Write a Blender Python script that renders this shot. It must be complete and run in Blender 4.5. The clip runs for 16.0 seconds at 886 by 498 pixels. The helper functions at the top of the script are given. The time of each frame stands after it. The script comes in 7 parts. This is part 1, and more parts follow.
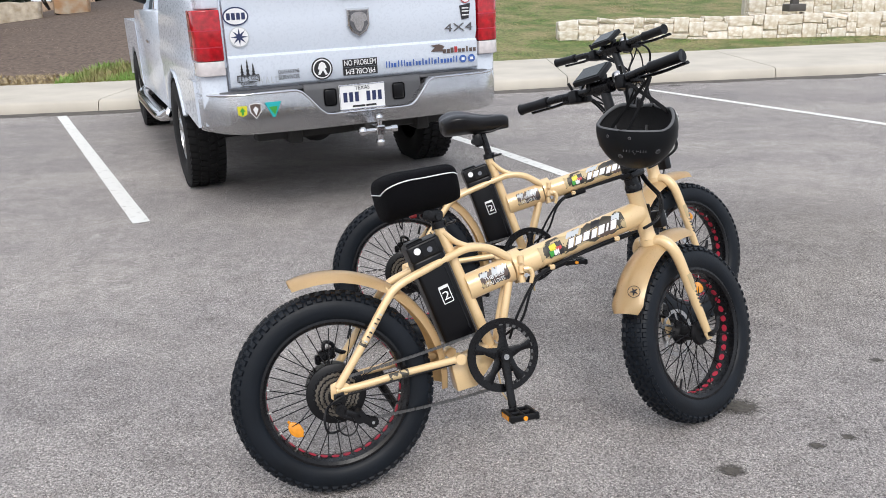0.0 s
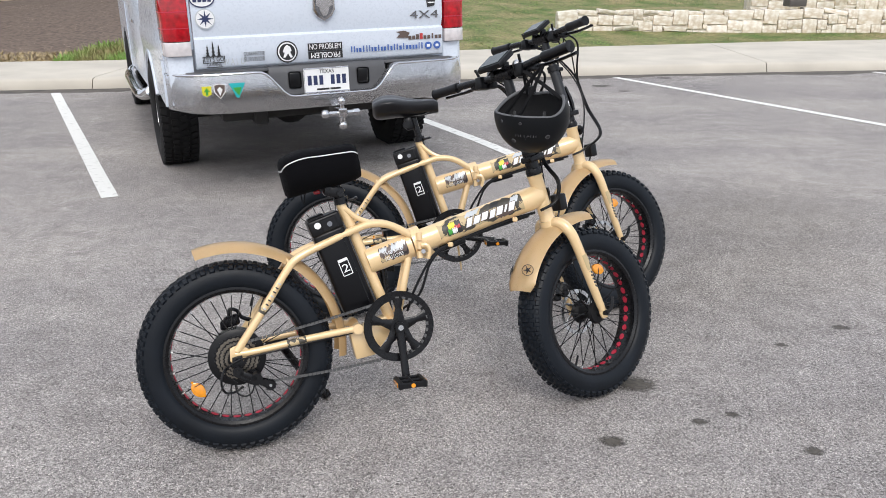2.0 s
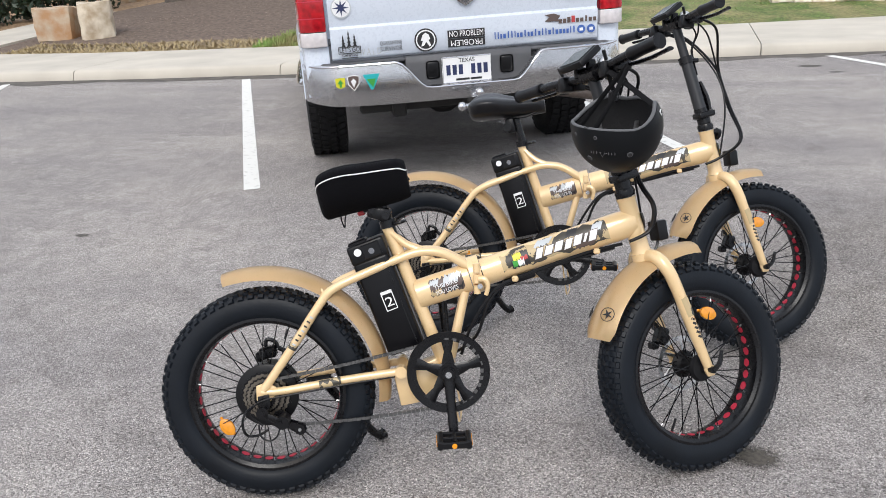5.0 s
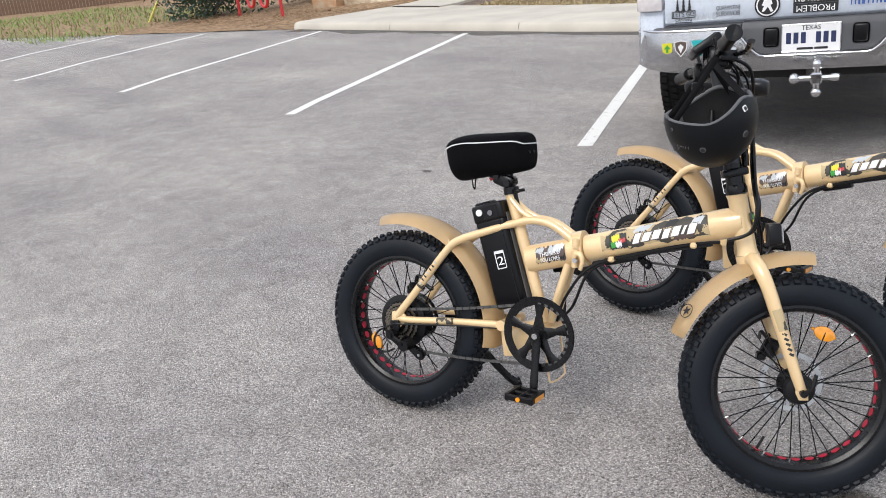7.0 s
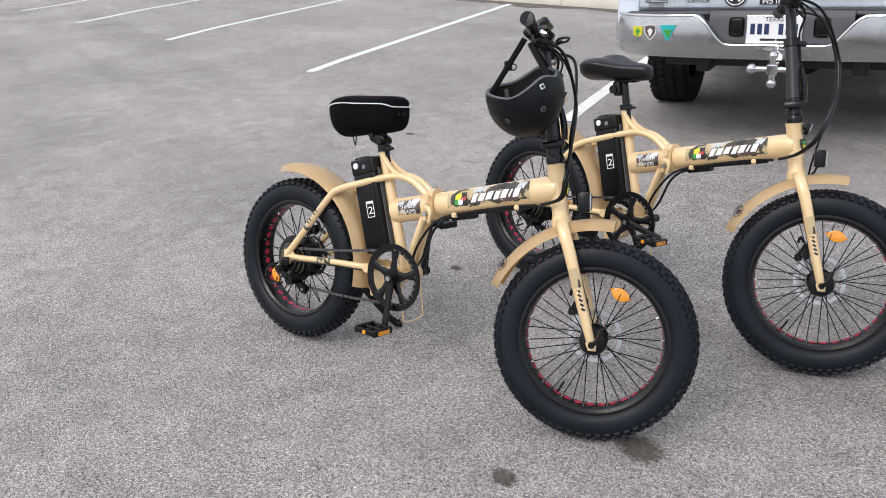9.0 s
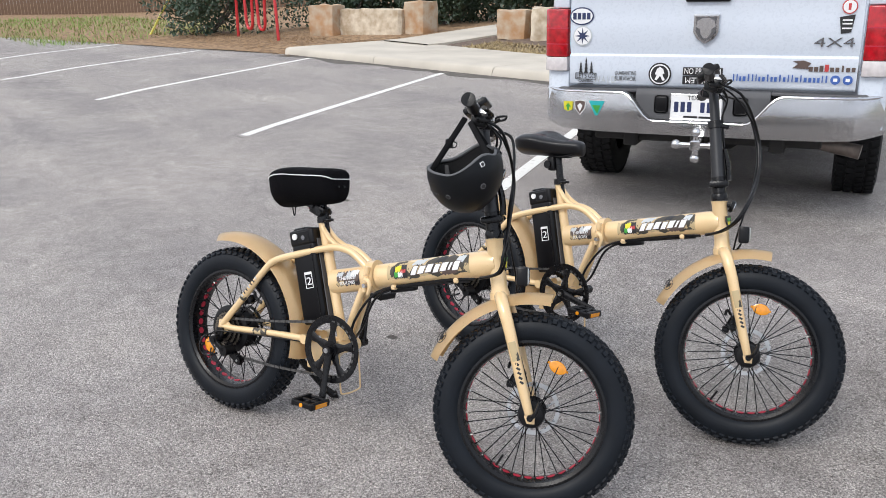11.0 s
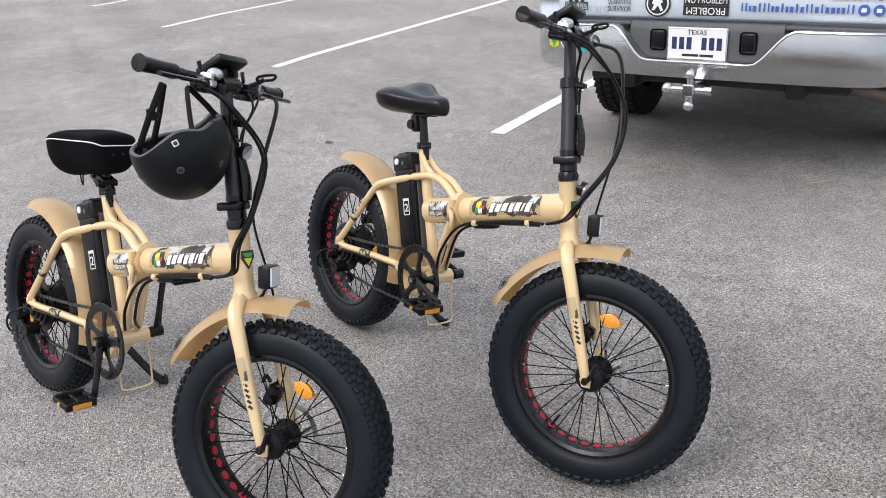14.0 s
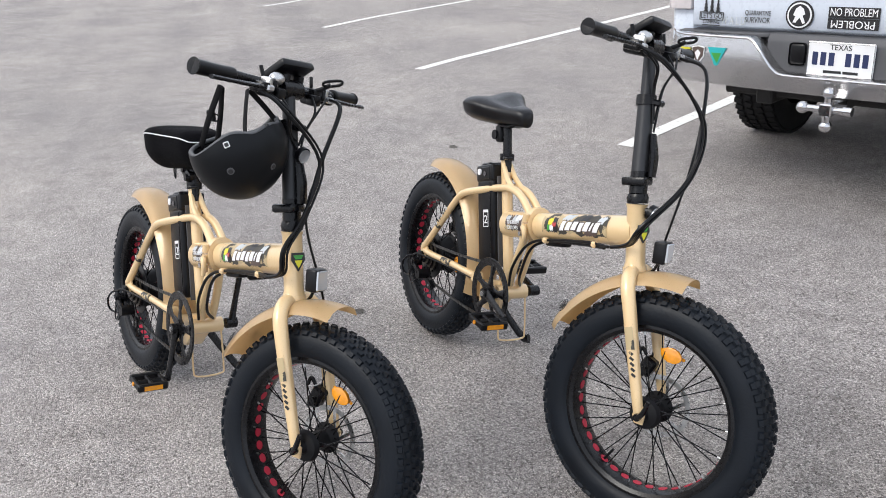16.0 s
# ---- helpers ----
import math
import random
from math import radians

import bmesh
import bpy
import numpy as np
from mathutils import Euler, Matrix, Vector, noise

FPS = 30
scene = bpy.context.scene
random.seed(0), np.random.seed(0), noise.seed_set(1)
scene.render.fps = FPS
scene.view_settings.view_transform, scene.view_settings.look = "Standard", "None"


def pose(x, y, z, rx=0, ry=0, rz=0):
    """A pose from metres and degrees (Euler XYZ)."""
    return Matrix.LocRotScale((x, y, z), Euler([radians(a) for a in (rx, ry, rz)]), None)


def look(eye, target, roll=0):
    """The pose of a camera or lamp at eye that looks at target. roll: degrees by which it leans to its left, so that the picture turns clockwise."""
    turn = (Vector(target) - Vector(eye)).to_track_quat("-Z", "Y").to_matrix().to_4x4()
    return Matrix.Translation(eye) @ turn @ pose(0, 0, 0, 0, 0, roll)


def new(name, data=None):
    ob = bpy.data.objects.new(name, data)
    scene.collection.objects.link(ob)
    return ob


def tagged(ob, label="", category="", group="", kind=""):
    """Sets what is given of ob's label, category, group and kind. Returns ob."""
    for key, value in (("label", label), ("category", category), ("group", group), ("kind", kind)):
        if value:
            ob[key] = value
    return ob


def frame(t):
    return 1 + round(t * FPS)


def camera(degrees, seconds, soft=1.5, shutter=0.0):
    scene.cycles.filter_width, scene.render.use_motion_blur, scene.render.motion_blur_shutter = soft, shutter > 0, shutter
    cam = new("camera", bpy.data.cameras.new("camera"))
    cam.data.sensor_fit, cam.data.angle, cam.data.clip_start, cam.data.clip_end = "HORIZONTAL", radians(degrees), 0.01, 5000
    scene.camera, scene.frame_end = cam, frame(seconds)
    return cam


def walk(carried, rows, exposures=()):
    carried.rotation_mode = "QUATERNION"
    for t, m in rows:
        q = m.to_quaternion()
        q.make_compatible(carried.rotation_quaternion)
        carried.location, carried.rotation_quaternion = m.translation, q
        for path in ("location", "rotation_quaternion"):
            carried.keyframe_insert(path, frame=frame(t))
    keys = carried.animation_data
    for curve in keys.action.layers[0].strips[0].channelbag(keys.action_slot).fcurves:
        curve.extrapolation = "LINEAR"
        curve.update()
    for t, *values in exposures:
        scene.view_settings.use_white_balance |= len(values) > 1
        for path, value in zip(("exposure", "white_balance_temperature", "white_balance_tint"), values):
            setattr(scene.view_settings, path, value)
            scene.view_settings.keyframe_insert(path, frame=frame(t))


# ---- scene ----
cam = camera(56.1, 16.0, soft=0.9)
PATH = [
    (0, (0.315, 0.062, 1.415), (0.156, 1.962, 0.812), -1.7),
    (0.5, (0.412, -0.043, 1.426), (0.269, 1.846, 0.786), -1.1),
    (1, (0.529, -0.061, 1.422), (0.379, 1.829, 0.786), -0.3),
    (1.5, (0.631, -0.061, 1.408), (0.47, 1.828, 0.771), 0.3),
    (2, (0.682, -0.054, 1.417), (0.496, 1.834, 0.787), -0.4),
    (2.5, (0.716, -0.048, 1.425), (0.473, 1.853, 0.853), -1.2),
    (3, (0.742, -0.035, 1.425), (0.356, 1.854, 0.893), -2.5),
    (3.5, (0.746, 0.06, 1.416), (0.322, 1.931, 0.848), -2.3),
    (4, (0.769, 0.233, 1.423), (0.326, 2.101, 0.864), -0.9),
    (4.2, (0.798, 0.305, 1.422), (0.346, 2.161, 0.829), -0.9),
    (6.3, (1.617, 0.762, 1.434), (0.395, 2.189, 0.748), -3.0),
    (6.5, (1.716, 0.841, 1.445), (0.417, 2.191, 0.744), -2.2),
    (7, (1.959, 0.88, 1.462), (0.438, 1.978, 0.767), -5.7),
    (7.5, (2.179, 0.879, 1.458), (0.652, 1.946, 0.731), -2.1),
    (8, (2.414, 1.027, 1.46), (0.88, 2.085, 0.734), -2.8),
    (8.5, (2.571, 1.211, 1.454), (0.992, 2.183, 0.703), -2.3),
    (8.7, (2.588, 1.232, 1.459), (1.0, 2.184, 0.703), -2.7),
    (10.8, (2.571, 1.195, 1.509), (0.969, 2.218, 0.886), -1.0),
    (11, (2.577, 1.203, 1.509), (1.041, 2.324, 0.891), -0.5),
    (11.5, (2.565, 1.21, 1.497), (1.157, 2.485, 0.869), -0.3),
    (12, (2.587, 1.328, 1.493), (1.171, 2.568, 0.816), -1.5),
    (12.1, (2.619, 1.437, 1.504), (1.177, 2.649, 0.833), -3.5),
    (12.5, (2.681, 1.602, 1.499), (1.233, 2.774, 0.772), -0.4),
    (12.7, (2.624, 1.749, 1.487), (1.176, 2.884, 0.701), -0.2),
    (13, (2.67, 1.876, 1.477), (1.216, 2.987, 0.669), -0.8),
    (13.5, (2.647, 2.115, 1.503), (1.131, 3.149, 0.708), -1.5),
    (14, (2.68, 2.361, 1.504), (1.025, 3.166, 0.719), -2.3),
    (14.5, (2.73, 2.568, 1.505), (1.005, 3.214, 0.725), -1.9),
    (15, (2.733, 2.631, 1.499), (0.985, 3.215, 0.723), -2.2),
    (15.5, (2.724, 2.635, 1.5), (0.947, 3.14, 0.733), -2.6),
    (16, (2.722, 2.627, 1.5), (0.931, 3.087, 0.738), -2.6),
]
walk(cam, [(t, look(eye, target, roll)) for t, eye, target, roll in PATH], [(0.0, -0.02), (6.0, 0.0), (12.8, 0.0), (14.0, 0.09), (16.0, 0.10)])

# ---- light ----
SUN_EL, SUN_AZ = radians(48), radians(200)
world = bpy.data.worlds.new("sky")
scene.world = world
world.use_nodes = True
wn = world.node_tree.nodes
sky = wn.new("ShaderNodeTexSky")
sky.sky_type, sky.sun_disc = "NISHITA", False
sky.sun_elevation, sky.sun_rotation = SUN_EL, SUN_AZ
sky.air_density, sky.dust_density, sky.ozone_density = 1.0, 5.0, 1.0
haze = wn.new("ShaderNodeMix")
haze.data_type = "RGBA"
haze.inputs[0].default_value = 0.75
haze.inputs[7].default_value = (7.9, 8.4, 9.4, 1)
world.node_tree.links.new(sky.outputs[0], haze.inputs[6])
world.node_tree.links.new(haze.outputs[2], wn["Background"].inputs[0])
wn["Background"].inputs[1].default_value = 0.15
sun_data = bpy.data.lights.new("sun", "SUN")
sun_data.energy, sun_data.angle, sun_data.color = 1.7, radians(25), (1.0, 0.97, 0.93)
sun = new("sun", sun_data)
sun.matrix_world = look((-20 * math.sin(SUN_AZ), 20 * math.cos(SUN_AZ) - 0, 24), (0, 4, 0))


# ---- materials ----
def mat(name, colour, rough=0.5, metal=0.0, spread=0.12, scale=8.0, bump=0.0, bump_scale=60.0, coat=0.0, second=None, amount=0.5, trans=0.0, spec=0.5):
    """A surface with variation at two scales, object-space."""
    m = bpy.data.materials.new(name)
    m.use_nodes = True
    n, ln = m.node_tree.nodes, m.node_tree.links
    b = n["Principled BSDF"]
    b.inputs["Roughness"].default_value, b.inputs["Metallic"].default_value = rough, metal
    b.inputs["Coat Weight"].default_value = coat
    b.inputs["Specular IOR Level"].default_value = spec
    b.inputs["Coat Roughness"].default_value = 0.08
    b.inputs["Transmission Weight"].default_value = trans
    co = n.new("ShaderNodeTexCoord")
    big, fine = n.new("ShaderNodeTexNoise"), n.new("ShaderNodeTexNoise")
    big.inputs["Scale"].default_value, fine.inputs["Scale"].default_value = scale, bump_scale
    big.inputs["Detail"].default_value, fine.inputs["Detail"].default_value = 5, 4
    for t in (big, fine):
        ln.new(co.outputs["Object"], t.inputs["Vector"])
    ramp = n.new("ShaderNodeValToRGB")
    lo, hi = [max(0, c * (1 - spread)) for c in colour], [min(1, c * (1 + spread)) for c in colour]
    if second:
        lo = second
    ramp.color_ramp.elements[0].position, ramp.color_ramp.elements[1].position = 0.5 - amount / 2, 0.5 + amount / 2
    ramp.color_ramp.elements[0].color, ramp.color_ramp.elements[1].color = (*lo, 1), (*hi, 1)
    ln.new(big.outputs[0], ramp.inputs[0])
    ln.new(ramp.outputs[0], b.inputs["Base Color"])
    rr = n.new("ShaderNodeMapRange")
    rr.inputs["To Min"].default_value, rr.inputs["To Max"].default_value = max(0.02, rough - min(0.08, 0.18 * rough)), min(1, rough + min(0.08, 0.18 * rough))
    ln.new(fine.outputs[0], rr.inputs[0])
    ln.new(rr.outputs[0], b.inputs["Roughness"])
    if bump:
        bp = n.new("ShaderNodeBump")
        bp.inputs["Strength"].default_value, bp.inputs["Distance"].default_value = bump, 0.004
        ln.new(fine.outputs[0], bp.inputs["Height"])
        ln.new(bp.outputs[0], b.inputs["Normal"])
    return m


def asphalt_material():
    m = bpy.data.materials.new("asphalt")
    m.use_nodes = True
    n, ln = m.node_tree.nodes, m.node_tree.links
    b = n["Principled BSDF"]
    b.inputs["Roughness"].default_value = 0.9
    b.inputs["Specular IOR Level"].default_value = 0.25
    co = n.new("ShaderNodeTexCoord")

    def noise_of(scale, detail=4, rough=0.6):
        t = n.new("ShaderNodeTexNoise")
        t.inputs["Scale"].default_value, t.inputs["Detail"].default_value, t.inputs["Roughness"].default_value = scale, detail, rough
        ln.new(co.outputs["Object"], t.inputs["Vector"])
        return t

    def mix(kind, fac, a, c):
        x = n.new("ShaderNodeMix")
        x.data_type, x.blend_type = "RGBA", kind
        for s, v in ((0, fac), (6, a), (7, c)):
            if isinstance(v, (int, float)):
                x.inputs[s].default_value = v
            elif isinstance(v, tuple):
                x.inputs[s].default_value = v
            else:
                ln.new(v, x.inputs[s])
        return x.outputs[2]

    def ramp(src, stops):
        r = n.new("ShaderNodeValToRGB")
        while len(r.color_ramp.elements) < len(stops):
            r.color_ramp.elements.new(0.5)
        for e, (p, c) in zip(r.color_ramp.elements, stops):
            e.position, e.color = p, (*c, 1)
        ln.new(src, r.inputs[0])
        return r.outputs[0]

    stones = n.new("ShaderNodeTexVoronoi")
    stones.inputs["Scale"].default_value = 225
    ln.new(co.outputs["Object"], stones.inputs["Vector"])
    stone = ramp(stones.outputs["Color"], [(0.0, (0.10, 0.092, 0.086)), (0.22, (0.235, 0.216, 0.201)), (0.6, (0.385, 0.354, 0.330)), (0.84, (0.565, 0.521, 0.482)), (1.0, (0.78, 0.725, 0.67))])
    grit = ramp(noise_of(320, 2).outputs[0], [(0.35, (0.525, 0.537, 0.560)), (0.65, (1.53, 1.565, 1.635))])
    col = mix("MULTIPLY", 0.85, stone, grit)
    # dark pores between the stones
    col = mix("MULTIPLY", 1.0, col, ramp(noise_of(95, 3, 0.75).outputs[0], [(0.36, (0.42, 0.405, 0.395)), (0.47, (1.05, 1.045, 1.04))]))
    patch = ramp(noise_of(0.55, 5).outputs[0], [(0.3, (0.77, 0.77, 0.78)), (0.7, (1.14, 1.13, 1.10))])
    col = mix("MULTIPLY", 1.0, col, patch)
    # long faint wheel tracks
    wv = n.new("ShaderNodeTexNoise")
    mp = n.new("ShaderNodeMapping")
    mp.inputs["Rotation"].default_value[2] = radians(-12)
    mp.inputs["Scale"].default_value = (0.12, 1.4, 1)
    ln.new(co.outputs["Object"], mp.inputs["Vector"])
    ln.new(mp.outputs[0], wv.inputs["Vector"])
    wv.inputs["Scale"].default_value, wv.inputs["Detail"].default_value = 1.0, 4
    col = mix("MULTIPLY", 1.0, col, ramp(wv.outputs[0], [(0.36, (0.91, 0.91, 0.915)), (0.60, (1.05, 1.05, 1.04))]))
    # hand-sized blotches of wear
    col = mix("MULTIPLY", 1.0, col, ramp(noise_of(7.0, 4, 0.7).outputs[0], [(0.33, (0.84, 0.835, 0.83)), (0.66, (1.10, 1.10, 1.10))]))
    # a broad darker ellipse in the next bay, fading out towards its rim
    mq = n.new("ShaderNodeMapping")
    mq.vector_type = "TEXTURE"
    mq.inputs["Location"].default_value = (1.75, 4.5, 0)
    mq.inputs["Rotation"].default_value[2] = radians(55)
    mq.inputs["Scale"].default_value = (2.0, 1.1, 1)
    ln.new(co.outputs["Object"], mq.inputs["Vector"])
    gq = n.new("ShaderNodeTexGradient")
    gq.gradient_type = "SPHERICAL"
    ln.new(mq.outputs[0], gq.inputs[0])
    col = mix("MULTIPLY", 1.0, col, ramp(gq.outputs["Fac"], [(0.0, (1, 1, 1)), (0.6, (0.80, 0.79, 0.77))]))
    spots = ramp(noise_of(2.3, 3).outputs[0], [(0.24, (0.62, 0.61, 0.60)), (0.31, (1, 1, 1))])
    col = mix("MULTIPLY", 0.7, col, spots)
    ln.new(col, b.inputs["Base Color"])
    bp = n.new("ShaderNodeBump")
    bp.inputs["Strength"].default_value, bp.inputs["Distance"].default_value = 0.8, 0.005
    ln.new(stones.outputs["Distance"], bp.inputs["Height"])
    bp.invert = True
    ln.new(bp.outputs[0], b.inputs["Normal"])
    return m


ASPHALT = asphalt_material()
LINE = mat("road_paint", (0.67, 0.665, 0.63), 0.78, spread=0.16, scale=22, bump=0.6, bump_scale=200, second=(0.42, 0.41, 0.38), amount=0.30)
LINE.node_tree.nodes["Color Ramp"].color_ramp.elements[0].position = 0.27
LINE.node_tree.nodes["Color Ramp"].color_ramp.elements[1].position = 0.42
CONCRETE = mat("concrete", (0.52, 0.48, 0.41), 0.88, spread=0.14, scale=1.3, bump=0.35, bump_scale=90)
GRASS_GROUND = mat("lawn_soil", (0.190, 0.165, 0.082), 0.95, spread=0.3, scale=1.5, bump=1.0, bump_scale=22, second=(0.085, 0.135, 0.030), amount=0.28)
gn, gl = GRASS_GROUND.node_tree.nodes, GRASS_GROUND.node_tree.links
g_co, g_fine, g_ramp, g_mix = gn.new("ShaderNodeTexCoord"), gn.new("ShaderNodeTexNoise"), gn.new("ShaderNodeValToRGB"), gn.new("ShaderNodeMix")
g_fine.inputs["Scale"].default_value, g_fine.inputs["Detail"].default_value, g_fine.inputs["Roughness"].default_value = 16.0, 6, 0.8
g_ramp.color_ramp.elements[0].position, g_ramp.color_ramp.elements[1].position = 0.36, 0.64
g_ramp.color_ramp.elements[0].color, g_ramp.color_ramp.elements[1].color = (0.45, 0.48, 0.42, 1), (1.6, 1.55, 1.5, 1)
g_mix.data_type, g_mix.blend_type = "RGBA", "MULTIPLY"
g_mix.inputs[0].default_value = 1.0
gl.new(g_co.outputs["Object"], g_fine.inputs["Vector"])
gl.new(g_fine.outputs[0], g_ramp.inputs[0])
gl.new(gn["Color Ramp"].outputs[0], g_mix.inputs[6])
gl.new(g_ramp.outputs[0], g_mix.inputs[7])
gl.new(g_mix.outputs[2], gn["Principled BSDF"].inputs["Base Color"])
MULCH = mat("mulch", (0.165, 0.122, 0.094), 0.95, scale=14, bump=1.0, bump_scale=45, second=(0.085, 0.060, 0.045), amount=0.3)
MULCH_LIGHT = mat("mulch_light", (0.34, 0.22, 0.12), 0.95, scale=9, bump=1.0, bump_scale=40, second=(0.16, 0.10, 0.055), amount=0.3)
STRAW = mat("straw", (0.42, 0.33, 0.18), 0.9, spread=0.35, scale=12)
BLADE = mat("grass_blade", (0.155, 0.265, 0.06), 0.75, spread=0.4, scale=1.6, second=(0.27, 0.235, 0.10), amount=0.28)
LEAF = mat("dark_leaf", (0.022, 0.042, 0.020), 0.5, spread=0.5, scale=3)
LEAF_LIGHT = mat("leaf", (0.03, 0.06, 0.034), 0.5, spread=0.5, scale=4)
BARK = mat("bark", (0.115, 0.100, 0.085), 0.95, scale=12, bump=1.0, bump_scale=40, second=(0.06, 0.052, 0.044))
CHIPS = mat("wood_chips", (0.40, 0.31, 0.235), 0.95, spread=0.3, scale=9, second=(0.15, 0.105, 0.075), amount=0.25)
LIMESTONE = mat("limestone", (0.62, 0.55, 0.44), 0.9, scale=5, bump=0.8, bump_scale=35, second=(0.40, 0.31, 0.21), amount=0.35)
RUSTSTONE = mat("rust_stone", (0.38, 0.22, 0.115), 0.9, scale=4, bump=0.8, bump_scale=35, second=(0.50, 0.42, 0.32), amount=0.3)
WALLSTONE = mat("wall_stone", (0.74, 0.71, 0.65), 0.9, spread=0.2, scale=3, bump=1.0, bump_scale=22, second=(0.56, 0.46, 0.33), amount=0.42)
MORTAR = mat("mortar", (0.60, 0.55, 0.47), 0.95, bump=0.4)
WOOD = mat("fence_wood", (0.16, 0.10, 0.065), 0.85, scale=5, bump=0.4)
REDPAINT = mat("red_paint", (0.50, 0.02, 0.025), 0.4, coat=0.3)
YELLOW = mat("yellow_plastic", (0.66, 0.60, 0.12), 0.5)

# cool tint in the base colour stands in for sky mirrored in white paint
WHITE = mat("white_paint_sky_tint", (0.635, 0.69, 0.77), 0.28, spread=0.015, scale=2, coat=0.6)
CHROME = mat("chrome", (0.62, 0.62, 0.63), 0.10, metal=1.0, spread=0.04)
BUMPERMETAL = mat("bumper_chrome", (0.80, 0.80, 0.81), 0.24, metal=1.0, spread=0.03, scale=4)
DARKCHROME = mat("dark_chrome", (0.22, 0.22, 0.23), 0.25, metal=1.0)
GREYPLASTIC = mat("grey_plastic", (0.085, 0.086, 0.092), 0.6, bump=0.2, bump_scale=300)
BLACKPLASTIC = mat("black_plastic", (0.004, 0.004, 0.005), 0.33, spec=0.28, spread=0.2, bump=0.1, bump_scale=200)
# the base leans blue to carry the sky's sheen on the tyres
RUBBER = mat("tyre_rubber", (0.0055, 0.0078, 0.0115), 0.45, spec=0.22, spread=0.3, scale=10, bump=0.15, bump_scale=160)
CARRUBBER = mat("car_tyre_rubber", (0.010, 0.010, 0.0105), 0.75, spec=0.25, spread=0.3, scale=10, bump=0.2, bump_scale=90)
UNDER = mat("underbody", (0.02, 0.019, 0.018), 0.8, bump=0.3)
REDLENS = mat("red_lens", (0.40, 0.005, 0.012), 0.12, spread=0.5, scale=30, coat=0.5)
CLEARLENS = mat("clear_lens", (0.62, 0.58, 0.58), 0.12, spread=0.15, scale=25, coat=1.0)
GLASS = mat("dark_glass", (0.012, 0.014, 0.016), 0.05, spread=0.05, coat=1.0)
VINYL = mat("white_vinyl", (0.80, 0.80, 0.80), 0.4, spread=0.03)
INK = mat("black_vinyl", (0.02, 0.02, 0.022), 0.4)
GREYINK = mat("grey_vinyl", (0.50, 0.53, 0.55), 0.4)
BLUEINK = mat("blue_vinyl", (0.05, 0.12, 0.38), 0.4)
NAVY = mat("navy_vinyl", (0.025, 0.035, 0.10), 0.4)
REDINK = mat("red_vinyl", (0.48, 0.05, 0.05), 0.4)
YELINK = mat("yellow_vinyl", (0.65, 0.60, 0.03), 0.4)
TEAL = mat("teal_vinyl", (0.02, 0.40, 0.42), 0.4)
GREENINK = mat("green_vinyl", (0.05, 0.32, 0.05), 0.4)
BROWNINK = mat("brown_vinyl", (0.10, 0.07, 0.06), 0.4)

TAN = mat("tan_paint", (0.775, 0.560, 0.300), 0.29, metal=0.12, spread=0.07, scale=6, coat=0.85, bump=0.03, bump_scale=400)
BLACKMETAL = mat("black_alloy", (0.004, 0.004, 0.005), 0.27, metal=0.0, spec=0.32, spread=0.2)
STEM = mat("grey_black_alloy", (0.03, 0.031, 0.034), 0.42, metal=0.4, spread=0.1)
BATTERY = mat("battery_case", (0.003, 0.003, 0.004), 0.30, spec=0.22, spread=0.1, bump=0.05, bump_scale=300)
HUBBLACK = mat("hub_black", (0.006, 0.006, 0.007), 0.5, spec=0.22)
STEEL = mat("steel", (0.55, 0.55, 0.55), 0.28, metal=1.0)
COG = mat("oily_sprocket", (0.17, 0.148, 0.120), 0.34, metal=0.8, spread=0.35, scale=60)
CHAIN = mat("chain_steel", (0.15, 0.148, 0.145), 0.4, metal=1.0, spread=0.3, scale=60)
REDRIM = mat("red_rim_strip", (0.46, 0.014, 0.042), 0.5)
AMBER = mat("amber_reflector", (0.80, 0.30, 0.01), 0.2, spread=0.15, scale=90, coat=1.0)
FABRIC = mat("saddle_fabric", (0.003, 0.003, 0.004), 0.85, spec=0.10, bump=0.5, bump_scale=500)
LEATHER = mat("saddle_vinyl", (0.005, 0.005, 0.0065), 0.33, spec=0.4, bump=0.15, bump_scale=300)
PIPING = mat("white_piping", (0.75, 0.75, 0.75), 0.6)
HELMET = mat("matte_black_shell", (0.004, 0.005, 0.0065), 0.42, spec=0.22, spread=0.15, bump=0.05, bump_scale=300)
FOAM = mat("grey_liner", (0.11, 0.113, 0.118), 0.9, bump=0.3)
DARKFOAM = mat("black_liner", (0.010, 0.010, 0.011), 0.9, bump=0.4, bump_scale=150)
PADCLOTH = mat("pad_cloth", (0.085, 0.086, 0.090), 0.95, scale=40, bump=0.3, bump_scale=900)
WEB = mat("black_webbing", (0.006, 0.006, 0.007), 0.8, spec=0.2, bump=0.4, bump_scale=400)
CAMO = mat("camo_sticker", (0.44, 0.34, 0.19), 0.45, scale=24, second=(0.05, 0.045, 0.035), amount=0.0)
TAILPIPE = mat("dull_exhaust_steel", (0.20, 0.17, 0.15), 0.45, metal=0.8, spread=0.4, scale=14)
SCREEN = mat("screen_glass", (0.018, 0.024, 0.023), 0.22, spec=0.35)
PALE = mat("pale_lens", (0.62, 0.64, 0.66), 0.15, metal=0.6, coat=1.0)


# ---- mesh helpers ----
def part(name, bm, material, parent=None, label="", m=None, angle=35):
    """One mesh object out of a bmesh, under a thing or a part."""
    me = bpy.data.meshes.new(name)
    bm.to_mesh(me)
    bm.free()
    me.materials.append(material)
    if angle:
        me.polygons.foreach_set("use_smooth", [True] * len(me.polygons))
        me.set_sharp_from_angle(angle=radians(angle))
    return hang(name, me, parent, label, m)


